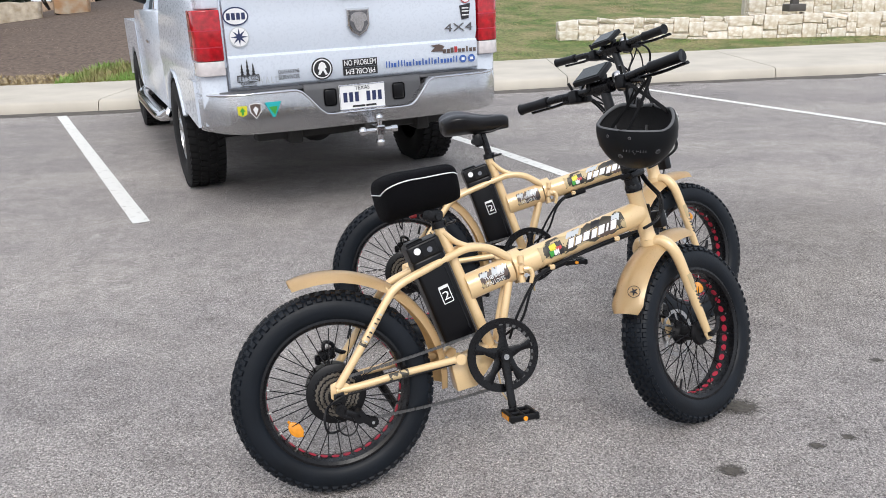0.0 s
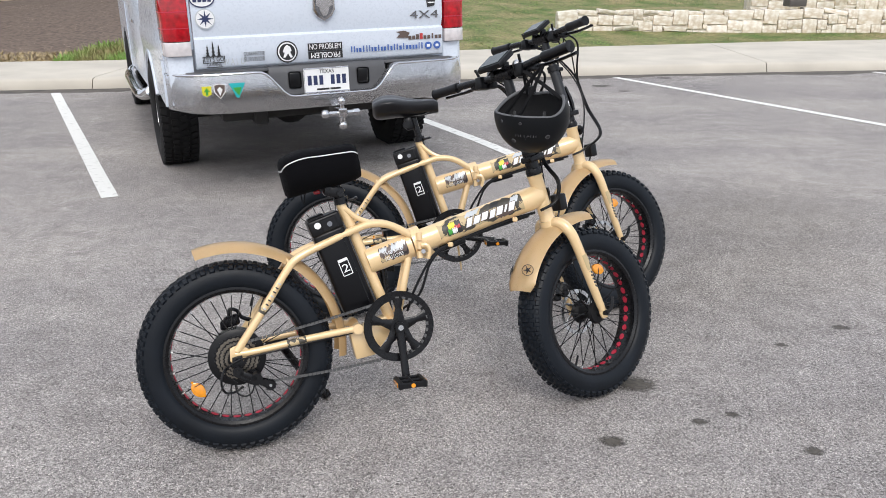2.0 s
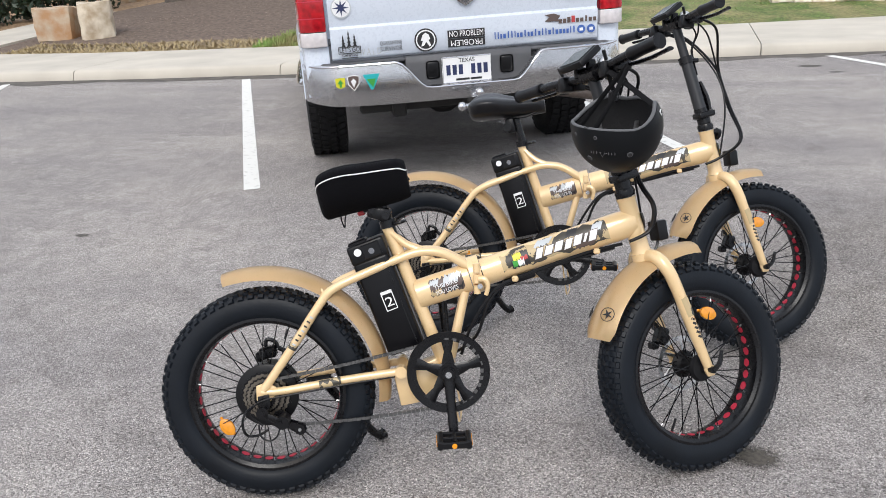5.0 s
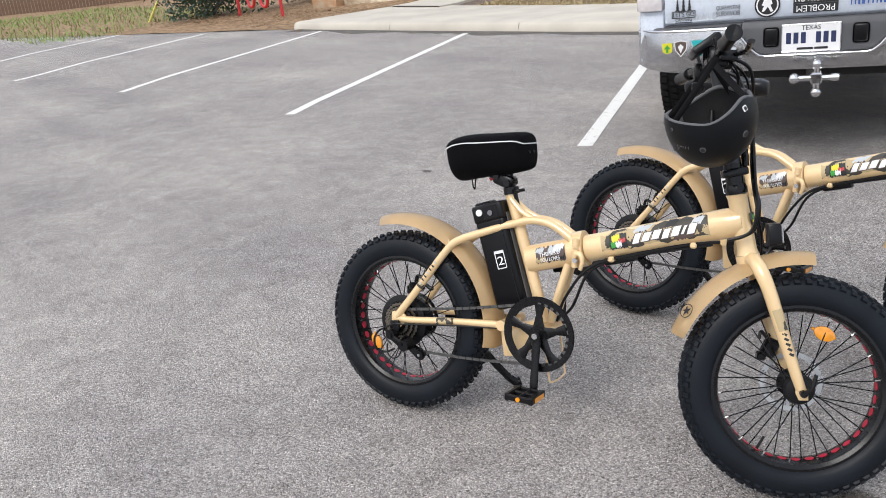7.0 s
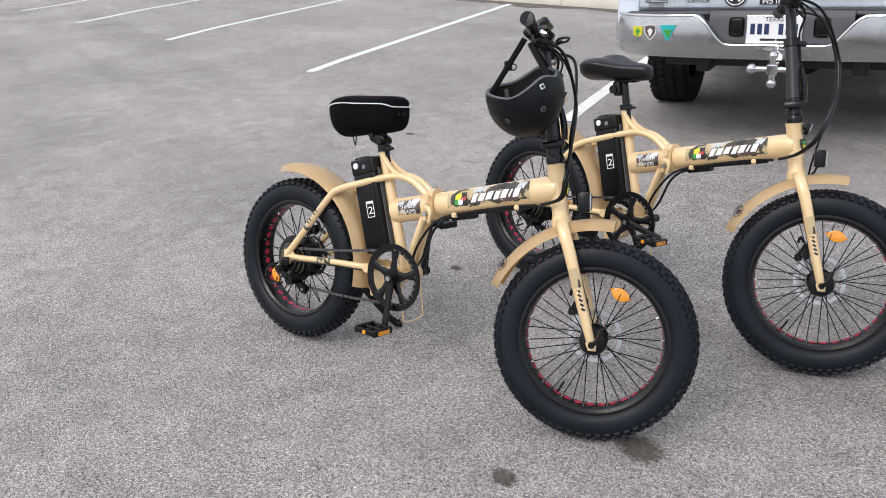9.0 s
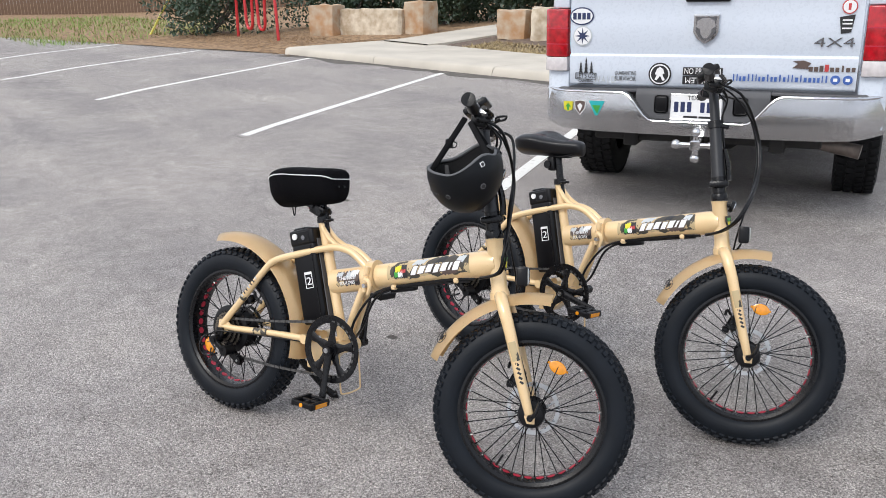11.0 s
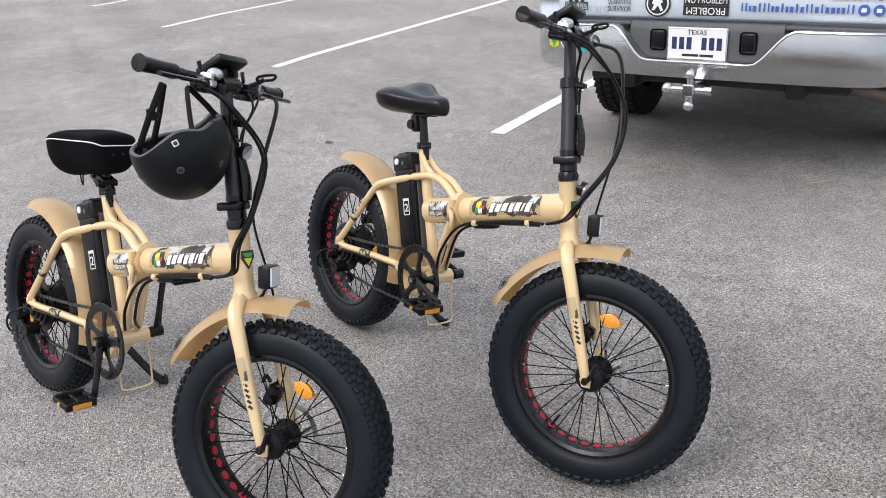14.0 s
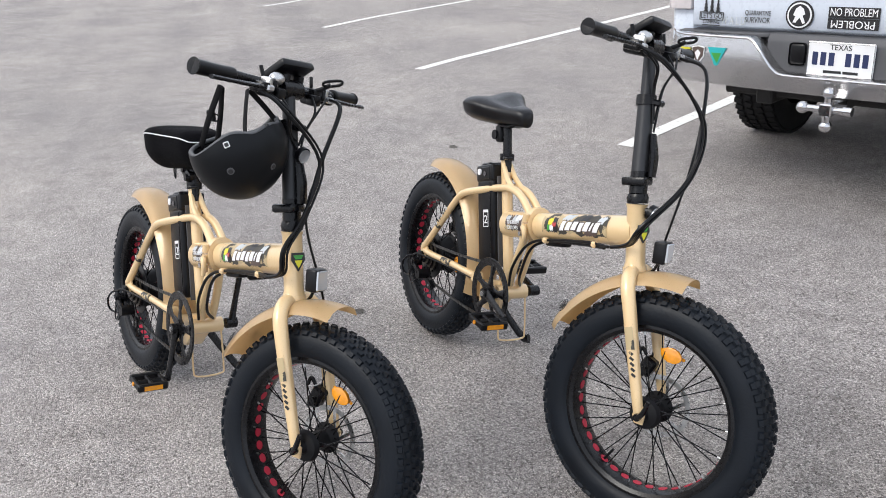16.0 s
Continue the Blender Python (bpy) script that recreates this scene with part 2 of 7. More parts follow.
def hang(name, me, parent=None, label="", m=None):
    ob = new(name, me)
    if parent is not None:
        ob.parent = parent
    if m is not None:
        ob.matrix_basis = m
    if label:
        tagged(ob, label)
    return ob


def thing(name, label, category, m=None, group="", kind=""):
    ob = new(name)
    if m is not None:
        ob.matrix_basis = m
    return tagged(ob, label, category, group, kind)


def smooth_line(pts, steps=6, closed=False):
    """Catmull-Rom through the points."""
    p = [Vector(q) for q in pts]
    if len(p) < 3 and not closed:
        return p
    out, n = [], len(p)
    for i in range(n if closed else n - 1):
        a, b, c, d = (p[(i + k) % n] if closed else p[min(max(i + k, 0), n - 1)] for k in (-1, 0, 1, 2))
        for s in range(steps):
            t = s / steps
            out.append(0.5 * ((2 * b) + (c - a) * t + (2 * a - 5 * b + 4 * c - d) * t * t + (3 * b - a - 3 * c + d) * t ** 3))
    if not closed:
        out.append(p[-1])
    return out


def tube(bm, pts, r, n=10, steps=5, closed=False, flat=1.0, up=(0, 1, 0), caps=True):
    """A tube along a smooth line; r: a radius or one per control point; flat: width along up against height."""
    line = smooth_line(pts, steps, closed) if steps > 1 else [Vector(q) for q in pts]
    rs = r if isinstance(r, (list, tuple)) else [r] * len(pts)
    rings = []
    for i, c in enumerate(line):
        a, b = line[i - 1 if (i or closed) else 0], line[(i + 1) % len(line) if closed else min(i + 1, len(line) - 1)]
        t = (b - a).normalized()
        u = Vector(up)
        side_v = (u - t * u.dot(t))
        if side_v.length < 1e-3:
            side_v = t.orthogonal()
        side_v.normalize()
        w = t.cross(side_v)
        f = i / max(1, len(line) - 1) * (len(rs) - 1)
        k = min(int(f), len(rs) - 2) if len(rs) > 1 else 0
        rad = rs[k] + (rs[min(k + 1, len(rs) - 1)] - rs[k]) * (f - k)
        rings.append([bm.verts.new(c + (side_v * math.cos(x) * flat + w * math.sin(x)) * rad) for x in (2 * math.pi * j / n for j in range(n))])
    for i in range(len(rings) if closed else len(rings) - 1):
        a, b = rings[i], rings[(i + 1) % len(rings)]
        for j in range(n):
            bm.faces.new((a[j], a[(j + 1) % n], b[(j + 1) % n], b[j]))
    if caps and not closed:
        bm.faces.new(rings[0][::-1])
        bm.faces.new(rings[-1])
    return bm


def cyl(bm, a, b, r, r2=None, n=16):
    return tube(bm, [a, b], [r, r if r2 is None else r2], n, 1)


def block(bm, c, size, m=None, bevel=0.0, seg=1):
    made = bmesh.ops.create_cube(bm, size=1.0)["verts"]
    mm = Matrix.Translation(c) @ (m or Matrix()) @ Matrix.Diagonal((*size, 1))
    bmesh.ops.transform(bm, matrix=mm, verts=made)
    if bevel:
        edges = list({e for v in made for e in v.link_edges})
        bmesh.ops.bevel(bm, geom=edges, offset=bevel, segments=seg, affect="EDGES", profile=0.5)
    return bm


def ball(bm, c, r, seg=16):
    made = bmesh.ops.create_uvsphere(bm, u_segments=seg, v_segments=seg // 2, radius=1.0)["verts"]
    rr = r if isinstance(r, (tuple, list)) else (r, r, r)
    bmesh.ops.transform(bm, matrix=Matrix.Translation(c) @ Matrix.Diagonal((*rr, 1)), verts=made)
    return bm


def prism(bm, poly, a, b, axis="y", bevel=0.0):
    """A polygon in the plane across axis, pulled from a to b."""
    def put(p, v):
        return {"y": (p[0], v, p[1]), "x": (v, p[0], p[1]), "z": (p[0], p[1], v)}[axis]
    lo, hi = [bm.verts.new(put(p, a)) for p in poly], [bm.verts.new(put(p, b)) for p in poly]
    n = len(poly)
    faces = [bm.faces.new(lo), bm.faces.new(hi[::-1])]
    for i in range(n):
        faces.append(bm.faces.new((lo[i], hi[i], hi[(i + 1) % n], lo[(i + 1) % n])))
    bmesh.ops.recalc_face_normals(bm, faces=faces)
    if bevel:
        edges = list({e for f in faces for e in f.edges})
        bmesh.ops.bevel(bm, geom=edges, offset=bevel, segments=2, affect="EDGES", profile=0.5, clamp_overlap=True)
    return bm


def lathe(bm, profile, n=48, axis="y", closed=False):
    """Turns (radius, along) pairs round an axis through the origin."""
    rings = []
    for r, s in profile:
        ring = []
        for j in range(n):
            x = 2 * math.pi * j / n
            c, d = r * math.cos(x), r * math.sin(x)
            ring.append(bm.verts.new({"y": (c, s, d), "x": (s, c, d), "z": (c, d, s)}[axis]))
        rings.append(ring)
    faces = []
    for i in range(len(rings) if closed else len(rings) - 1):
        a, b = rings[i], rings[(i + 1) % len(rings)]
        for j in range(n):
            faces.append(bm.faces.new((a[j], a[(j + 1) % n], b[(j + 1) % n], b[j])))
    bmesh.ops.recalc_face_normals(bm, faces=faces)
    return bm


def text_mesh(words, size, thick=0.0006):
    cu = bpy.data.curves.new("words", "FONT")
    cu.body, cu.size, cu.extrude, cu.align_x, cu.align_y = words, size, thick, "CENTER", "CENTER"
    ob = bpy.data.objects.new("words", cu)
    scene.collection.objects.link(ob)
    bpy.context.view_layer.update()
    me = bpy.data.meshes.new_from_object(ob.evaluated_get(bpy.context.evaluated_depsgraph_get()))
    bpy.data.objects.remove(ob)
    return me


def lettering(words, size, material, parent, m, width=None, name="lettering"):
    me = text_mesh(words, size)
    me.materials.clear()
    me.materials.append(material)
    if width:
        xs = [v.co.x for v in me.vertices]
        k = width / (max(xs) - min(xs))
        for v in me.vertices:
            v.co.x *= k
    return hang(name, me, parent, "", m)


# ---- ground ----
KERB = [(-14.1, 9.23), (-9.75, 9.7), (-7.1, 10.05), (-4.68, 10.5), (-1.7, 11.2), (1.44, 12.15), (4.23, 12.71), (9, 13.6), (18, 15.6)]
BACK = [(-13.9, 12.0), (-9.3, 12.0), (-7.5, 12.25), (-5.8, 12.6), (-2.6, 13.5), (-0.54, 14.4), (5.16, 16.3), (9.5, 17.4), (18.5, 19.6)]


def along(line, x):
    return float(np.interp(x, [p[0] for p in line], [p[1] for p in line]))


def lot_edge(x):
    """Where the asphalt gives way to the verge, past the pavement's end."""
    return 9.2 + (x + 14.0) * 0.33


def dip(x, y):
    """The lot sinks a little towards the lane."""
    k = min(1.0, max(0.0, (y - 3.7) / 1.5))
    # a low swell under the offside wheels of the truck
    u, v = (x + 0.60) * 0.880 + (y - 5.44) * 0.474, -(x + 0.60) * 0.474 + (y - 5.44) * 0.880
    swell = 0.034 * math.exp(-((u - 1.0) / 0.75) ** 2) * min(1.0, max(0.0, (v - 0.2) / 0.9)) * min(1.0, max(0.0, (6.6 - v) / 1.2))
    return -0.031 * (1 - k * k * (3 - 2 * k)) + swell


def rise(x, y):
    """The height of the planted ground behind the pavement."""
    s = max(0.0, y - along(BACK, x))
    g = float(np.interp(x, [-40, -18, -11], [0.03, 0.03, 0.09]))
    far = min(s, 26.0)
    base = 0.13
    if x < -13.4:
        k = min(1.0, max(0.0, (y - lot_edge(x)) / 2.5))
        base = 0.012 + 0.118 * k * k * (3 - 2 * k)
    return base + far * g + 0.02 * noise.noise((x * 0.6, y * 0.6, 0))


bm = bmesh.new()
xs = [-400, -60, *[-6 + 0.25 * i for i in range(41)], 60, 400]
ys = [-400, -60, 0, 3.7, *[4.0 + 0.25 * i for i in range(37)], 60, 400]
grid = [[bm.verts.new((x, y, dip(x, y))) for y in ys] for x in xs]
for i in range(len(xs) - 1):
    for j in range(len(ys) - 1):
        bm.faces.new((grid[i][j], grid[i + 1][j], grid[i + 1][j + 1], grid[i][j + 1]))
ground = tagged(part("ground", bm, ASPHALT), "grey asphalt of a parking lot, weathered and speckled", "asphalt", kind="structure")

# painted bay lines: near end, far end
for (x0, y0), (x1, y1) in (((0.80, 6.31), (-1.78, 10.65)), ((-2.07, 5.11), (-5.24, 10.06)), ((-5.5, 4.57), (-8.88, 9.58)), ((-9.42, 4.14), (-12.9, 9.2)), ((-13.1, 3.57), (-16.33, 8.19)), ((-16.6, 3.1), (-19.7, 7.4)), ((4.9, 6.95), (1.95, 12.0)), ((8.6, 7.9), (5.7, 12.9))):
    a, b = Vector((x0, y0, 0)), Vector((x1, y1, 0))
    d = (b - a).normalized()
    w = Vector((d.y, -d.x, 0)) * 0.055
    bm = bmesh.new()
    n = 40
    rows = []
    for i in range(n + 1):
        c = a + (b - a) * (i / n)
        rows.append([bm.verts.new(c + w * (s + 0.06 * noise.noise((i * 1.7, s * 9, x0))) + Vector((0, 0, 0.004 + dip(c.x, c.y)))) for s in (-1, 1)])
    for p, q in zip(rows, rows[1:]):
        bm.faces.new((p[0], p[1], q[1], q[0]))
    tagged(part("road_marking", bm, LINE), "worn white painted bay line on asphalt", "bay line", "bay lines", "structure")

# oil stains and crumbs
def stain_material():
    """Soaked-in oil: dark grit that thins out towards a ragged edge."""
    m = mat("oil_stain", (0.085, 0.075, 0.062), 0.7, spread=0.5, scale=90, bump=0.5, bump_scale=190)
    n, ln = m.node_tree.nodes, m.node_tree.links
    co = n.new("ShaderNodeTexCoord")
    mp = n.new("ShaderNodeMapping")
    mp.inputs["Location"].default_value = (-1, -1, 0)
    mp.inputs["Scale"].default_value = (2, 2, 0)
    gr = n.new("ShaderNodeTexGradient")
    gr.gradient_type = "SPHERICAL"
    no = n.new("ShaderNodeTexNoise")
    no.inputs["Scale"].default_value, no.inputs["Detail"].default_value = 75.0, 4
    add = n.new("ShaderNodeMath")
    add.operation = "MULTIPLY_ADD"
    add.inputs[1].default_value = 0.9
    rp = n.new("ShaderNodeMapRange")
    for k, v in ((1, 0.50), (2, 1.05), (3, 0.0), (4, 0.9)):
        rp.inputs[k].default_value = v
    ln.new(co.outputs["Generated"], mp.inputs[0])
    ln.new(mp.outputs[0], gr.inputs[0])
    ln.new(co.outputs["Object"], no.inputs["Vector"])
    ln.new(gr.outputs["Fac"], add.inputs[0])
    ln.new(no.outputs[0], add.inputs[2])
    ln.new(add.outputs[0], rp.inputs[0])
    ln.new(rp.outputs[0], n["Principled BSDF"].inputs["Alpha"])
    return m


STAIN = stain_material()
for x, y, r in ((1.12, 2.762, 0.098), (0.993, 2.354, 0.052), (1.30, 2.50, 0.036), (1.42, 2.56, 0.032), (-0.35, 3.05, 0.035), (2.05, 3.35, 0.042), (1.75, 3.15, 0.032), (-2.6, 4.1, 0.05), (1.62, 2.35, 0.04), (1.67, 11.08, 0.16), (2.62, 11.97, 0.12), (1.92, 10.58, 0.10)):
    bm = bmesh.new()
    ring = [bm.verts.new((x + r * math.cos(k) * (1 + 0.45 * noise.noise((math.cos(k) * 2, math.sin(k) * 2, x * 7))), y + 0.7 * r * math.sin(k) * (1 + 0.45 * noise.noise((math.cos(k) * 2, math.sin(k) * 2, y * 7))), 0.0025 + dip(x, y))) for k in (2 * math.pi * j / 22 for j in range(22))]
    bm.faces.new(ring)
    tagged(part("oil_stain", bm, STAIN), "dark oil stain on the asphalt", "stain", "oil stains", "structure")

# pavement slabs with a rounded kerb edge
pavement = thing("pavement", "pale concrete pavement with a raised kerb edge", "pavement", kind="structure")
cuts = list(np.arange(-14.1, 18.1, 3.05))
for x0, x1 in zip(cuts, cuts[1:]):
    bm = bmesh.new()
    rows = []
    for i in range(7):
        x = x0 + 0.006 + (x1 - x0 - 0.012) * i / 6
        f, b = Vector((x, along(KERB, x), 0)), Vector((x - 0.18, along(BACK, x), 0))
        e = (b - f).normalized()
        rows.append([bm.verts.new(v) for v in (f - Vector((0, 0, 0.05)), f + Vector((0, 0, 0.02)), f + e * 0.025 + Vector((0, 0, 0.105)), f + e * 0.06 + Vector((0, 0, 0.135)), f + e * 0.13 + Vector((0, 0, 0.147)), b + Vector((0, 0, 0.16)), b - Vector((0, 0, 0.05)))])
    for p, q in zip(rows, rows[1:]):
        for j in range(6):
            bm.faces.new((p[j], q[j], q[j + 1], p[j + 1]))
    bm.faces.new(rows[0])
    bm.faces.new(rows[-1][::-1])
    part("slab", bm, CONCRETE, pavement, angle=50)

# dirt washed along the foot of the kerb
GUTTER = mat("gutter_dirt", (0.13, 0.115, 0.10), 0.9, scale=6, bump=0.6, bump_scale=120, second=(0.075, 0.068, 0.06), amount=0.4)
bm = bmesh.new()
rows = []
for i in range(220):
    x = -13.9 + 30 * i / 219
    y = along(KERB, x)
    w = 0.30 + 0.24 * noise.noise((x * 0.9, 0, 5)) + 0.10 * noise.noise((x * 5, 0, 2))
    rows.append([bm.verts.new((x, y + 0.01, 0.006)), bm.verts.new((x, y - max(0.02, w), 0.0025))])
for p, q in zip(rows, rows[1:]):
    bm.faces.new((p[1], q[1], q[0], p[0]))
tagged(part("gutter_dirt", bm, GUTTER), "dark dirt washed along the kerb", "dirt", kind="structure")

# concrete path running back from the pavement's end
bm = bmesh.new()
rows = []
for i in range(13):
    t = i / 12
    l, r = Vector((-14.05 - 0.6 * t, 11.7 + 6 * t, 0)), Vector((-12.3 - 0.5 * t, 11.7 + 6 * t, 0))
    z = rise(l.x, l.y) + 0.05
    rows.append([bm.verts.new((l.x, l.y, z - 0.2)), bm.verts.new((l.x, l.y, z)), bm.verts.new((r.x, r.y, z)), bm.verts.new((r.x, r.y, z - 0.2))])
for p, q in zip(rows, rows[1:]):
    for j in range(3):
        bm.faces.new((p[j], p[j + 1], q[j + 1], q[j]))
tagged(part("footpath", bm, CONCRETE), "pale concrete footpath between mulched beds", "path", kind="structure")


def land(name, x0, x1, y1, material, label, category, step=0.5, lift=0.0, y0=None):
    bm = bmesh.new()
    nx, ny = max(2, int((x1 - x0) / step)), 60
    grid = []
    for i in range(nx + 1):
        x = x0 + (x1 - x0) * i / nx
        a = (along(BACK, x) - 0.05) if y0 is None else y0(x)
        grid.append([bm.verts.new((x, y, rise(x, y) + lift)) for y in (a + (y1 - a) * (j / ny) ** 1.7 for j in range(ny + 1))])
    for i in range(nx):
        for j in range(ny):
            bm.faces.new((grid[i][j], grid[i + 1][j], grid[i + 1][j + 1], grid[i][j + 1]))
    return tagged(part(name, bm, material), label, category, kind="structure")


land("lawn", -4.6, 60, 300, GRASS_GROUND, "sloping lawn, green with straw-coloured patches", "lawn", 0.8)
land("mulch_bed", -13.6, -4.6, 300, MULCH, "dark brown mulch bed under trees", "mulch", 0.5, 0.002)
land("mulch_verge", -60, -13.6, 300, MULCH_LIGHT, "tan pine-straw mulch beside the lot", "mulch", 0.8, y0=lambda x: lot_edge(x) + 0.05)


def scatter(name, count, area, size, material, label, category, tall=1.0, seed=1, keep=None):
    """Many small blades, standing or lying, as one mesh."""
    rnd = random.Random(seed)
    verts, faces = [], []
    while len(faces) < count:
        x, y = area(rnd)
        if keep and not keep(x, y):
            continue
        z = rise(x, y)
        a, l = rnd.random() * 6.283, size * (0.5 + rnd.random())
        dx, dy = math.cos(a), math.sin(a)
        h = tall * l * (0.4 + rnd.random())
        w = 0.12 * l
        k = len(verts)
        verts += [(x - dy * w, y + dx * w, z - 0.005), (x + dy * w, y - dx * w, z - 0.005), (x + dx * l * 0.6, y + dy * l * 0.6, z + h)]
        faces.append((k, k + 1, k + 2))
    me = bpy.data.meshes.new(name)
    me.from_pydata(verts, [], faces)
    me.materials.append(material)
    return tagged(hang(name, me), label, category, kind="stuff")


def strip(x0, x1, depth):
    def pick(rnd):
        x = x0 + (x1 - x0) * rnd.random()
        return x, along(BACK, x) + 0.02 + depth * rnd.random() ** 1.5
    return pick


patchy = lambda x, y: noise.noise((x * 0.5, y * 0.5, 3)) > -0.12
scatter("grass", 70000, strip(-4.6, 16, 15), 0.055, BLADE, "short patchy green grass", "grass", 0.22, 1, patchy)
scatter("dry_grass", 30000, strip(-4.4, 16, 15), 0.06, STRAW, "dry straw-coloured grass", "grass", 0.18, 2, lambda x, y: not patchy(x, y))
scatter("leaf_litter", 24000, strip(-13.4, -4.6, 9), 0.05, CHIPS, "fallen leaves and bark chips on the mulch", "leaf litter", 0.10, 3)
scatter("straw", 7000, strip(-11.5, -5.0, 0.9), 0.10, STRAW, "pale dry grass along the pavement", "dry grass", 0.4, 4)
scatter("grass_tuft", 5000, strip(-6.6, -5.3, 1.6), 0.09, BLADE, "patch of fresh green grass", "grass", 0.9, 5)


# ---- planting and stone ----
def leaves(count, spots, size, seed):
    """Loose leaf faces gathered round centres (x, y, z, radius)."""
    rnd = random.Random(seed)
    verts, faces = [], []
    for _ in range(count):
        cx, cy, cz, r = spots[rnd.randrange(len(spots))]
        d = Vector((rnd.gauss(0, 1), rnd.gauss(0, 1), rnd.gauss(0, 1))).normalized() * r * (0.55 + 0.5 * rnd.random())
        p = Vector((cx, cy, cz)) + d
        if p.z < 0.03:
            continue
        a = Vector((rnd.gauss(0, 1), rnd.gauss(0, 1), rnd.gauss(0, 1))).normalized()
        b = a.orthogonal().normalized()
        s = size * (0.6 + 0.8 * rnd.random())
        k = len(verts)
        verts += [p - a * s, p + b * s * 0.45, p + a * s, p - b * s * 0.45]
        faces.append((k, k + 1, k + 2, k + 3))
    me = bpy.data.meshes.new("foliage")
    me.from_pydata(verts, [], faces)
    return me


def bush(x, y, width, height, seed, label, material=LEAF, count=5000, size=0.06, group="shrubs"):
    z = rise(x, y)
    rnd = random.Random(seed)
    root = thing("shrub", label, "shrub", pose(x, y, z), group)
    spots = []
    for _ in range(26):
        a, k = rnd.random() * 6.283, rnd.random() ** 0.5
        h = rnd.random()
        spots.append((math.cos(a) * k * width * 0.42, math.sin(a) * k * width * 0.42, height * (0.12 + 0.75 * h), width * (0.15 + 0.11 * rnd.random()) * (1.1 - 0.45 * h)))
    me = leaves(count, spots, size, seed)
    me.materials.append(material)
    hang("crown", me, root)
    for _ in range(5):
        a = rnd.random() * 6.283
        bm = bmesh.new()
        tube(bm, [(0.1 * math.cos(a), 0.1 * math.sin(a), -0.05), (0.25 * width * math.cos(a), 0.25 * width * math.sin(a), height * 0.35), (0.33 * width * math.cos(a), 0.33 * width * math.sin(a), height * 0.7)], [0.035, 0.022, 0.008], 6)
        part("branch", bm, BARK, root)
    return root


def tree(x, y, r, height, seed, label, count=4500):
    z = rise(x, y)
    rnd = random.Random(seed)
    root = thing("tree", label, "tree", pose(x, y, z), "trees")
    bm = bmesh.new()
    tube(bm, [(0, 0, -0.1), (0.0, 0, 0.12), (0.03, 0.02, 0.6), (0.05, 0, height * 0.25), (0.02, 0.05, height * 0.5)], [r * 1.5, r * 1.18, r, r * 0.9, r * 0.72], 20, 6)
    for v in bm.verts:
        v.co += Vector((v.co.x, v.co.y, 0)).normalized() * r * 0.12 * noise.noise(v.co * 4)
    part("trunk", bm, BARK, root)
    spots = []
    for i in range(7):
        a = i * 0.9 + rnd.random()
        tip = Vector((math.cos(a) * height * 0.38, math.sin(a) * height * 0.38, height * (0.7 + 0.3 * rnd.random())))
        bm = bmesh.new()
        tube(bm, [(0.02, 0.05, height * 0.42), tip * 0.5 + Vector((0, 0, height * 0.28)), tip], [r * 0.5, r * 0.28, r * 0.08], 8)
        part("limb", bm, BARK, root)
        spots += [(tip.x * k, tip.y * k, tip.z + height * 0.06 * rnd.gauss(0, 1), height * 0.13) for k in (0.6, 0.85, 1.05)]
    me = leaves(count, spots, 0.15, seed)
    me.materials.append(LEAF_LIGHT)
    hang("crown", me, root)
    return root


def rock(name, x, y, length, depth, height, yaw, seed, material, label, group="limestone blocks", z=None):
    bm = bmesh.new()
    bmesh.ops.create_cube(bm, size=1.0)
    bmesh.ops.subdivide_edges(bm, edges=bm.edges[:], cuts=5, use_grid_fill=True)
    for v in bm.verts:
        v.co = Vector((v.co.x * length, v.co.y * depth, (v.co.z + 0.5) * height))
        k = noise.noise_vector(v.co * 2.6 + Vector((seed, 0, 0))) * 0.055 + noise.noise_vector(v.co * 8 + Vector((0, seed, 0))) * 0.018
        edge = (abs(v.co.x) / length * 2) ** 8 * (abs(v.co.y) / depth * 2) ** 8
        v.co += k - Vector((v.co.x, v.co.y, 0)) * 0.08 * edge
    ob = part(name, bm, material, None, m=pose(x, y, (rise(x, y) if z is None else z) - 0.04, 0, 0, yaw), angle=28)
    return tagged(ob, label, "stone block", group)
# ---- pickup truck ----
truck = thing("pickup_truck", "white full-size pickup truck with a chrome rear bumper and stickers", "pickup truck", pose(-0.574, 5.437, 0.012, 0, -1.0, 28.3))
BACKFACE = 0.118


def shell(name, profile, x0, x1, material, bevel, parent=truck, label=""):
    bm = bmesh.new()
    prism(bm, profile, x0, x1, "x", bevel)
    return part(name, bm, material, parent, label, angle=40)


# tailgate, with a crease and a rolled top edge; profile in (y, z)
bm = bmesh.new()
prof = [(0.140, 0.845), (0.126, 0.858), (0.1225, 0.95), (0.1195, 1.015), (0.1200, 1.030), (0.1385, 1.044), (0.1360, 1.056), (0.1225, 1.10), (0.122, 1.25), (0.128, 1.40), (0.118, 1.43), (0.110, 1.445), (0.110, 1.47), (0.125, 1.485), (0.175, 1.485), (0.19, 1.47), (0.19, 0.845)]
prism(bm, prof, -0.845, 0.845, "x")
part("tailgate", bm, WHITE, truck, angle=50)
bm = bmesh.new()
block(bm, (0, 0.112, 1.385), (0.26, 0.03, 0.062), bevel=0.012, seg=2)
handle = part("tailgate_handle", bm, BLACKPLASTIC, truck, "black plastic tailgate handle")
bm = bmesh.new()
block(bm, (0, 0.094, 1.395), (0.19, 0.02, 0.026), bevel=0.008, seg=2)
part("lever", bm, GREYPLASTIC, handle)

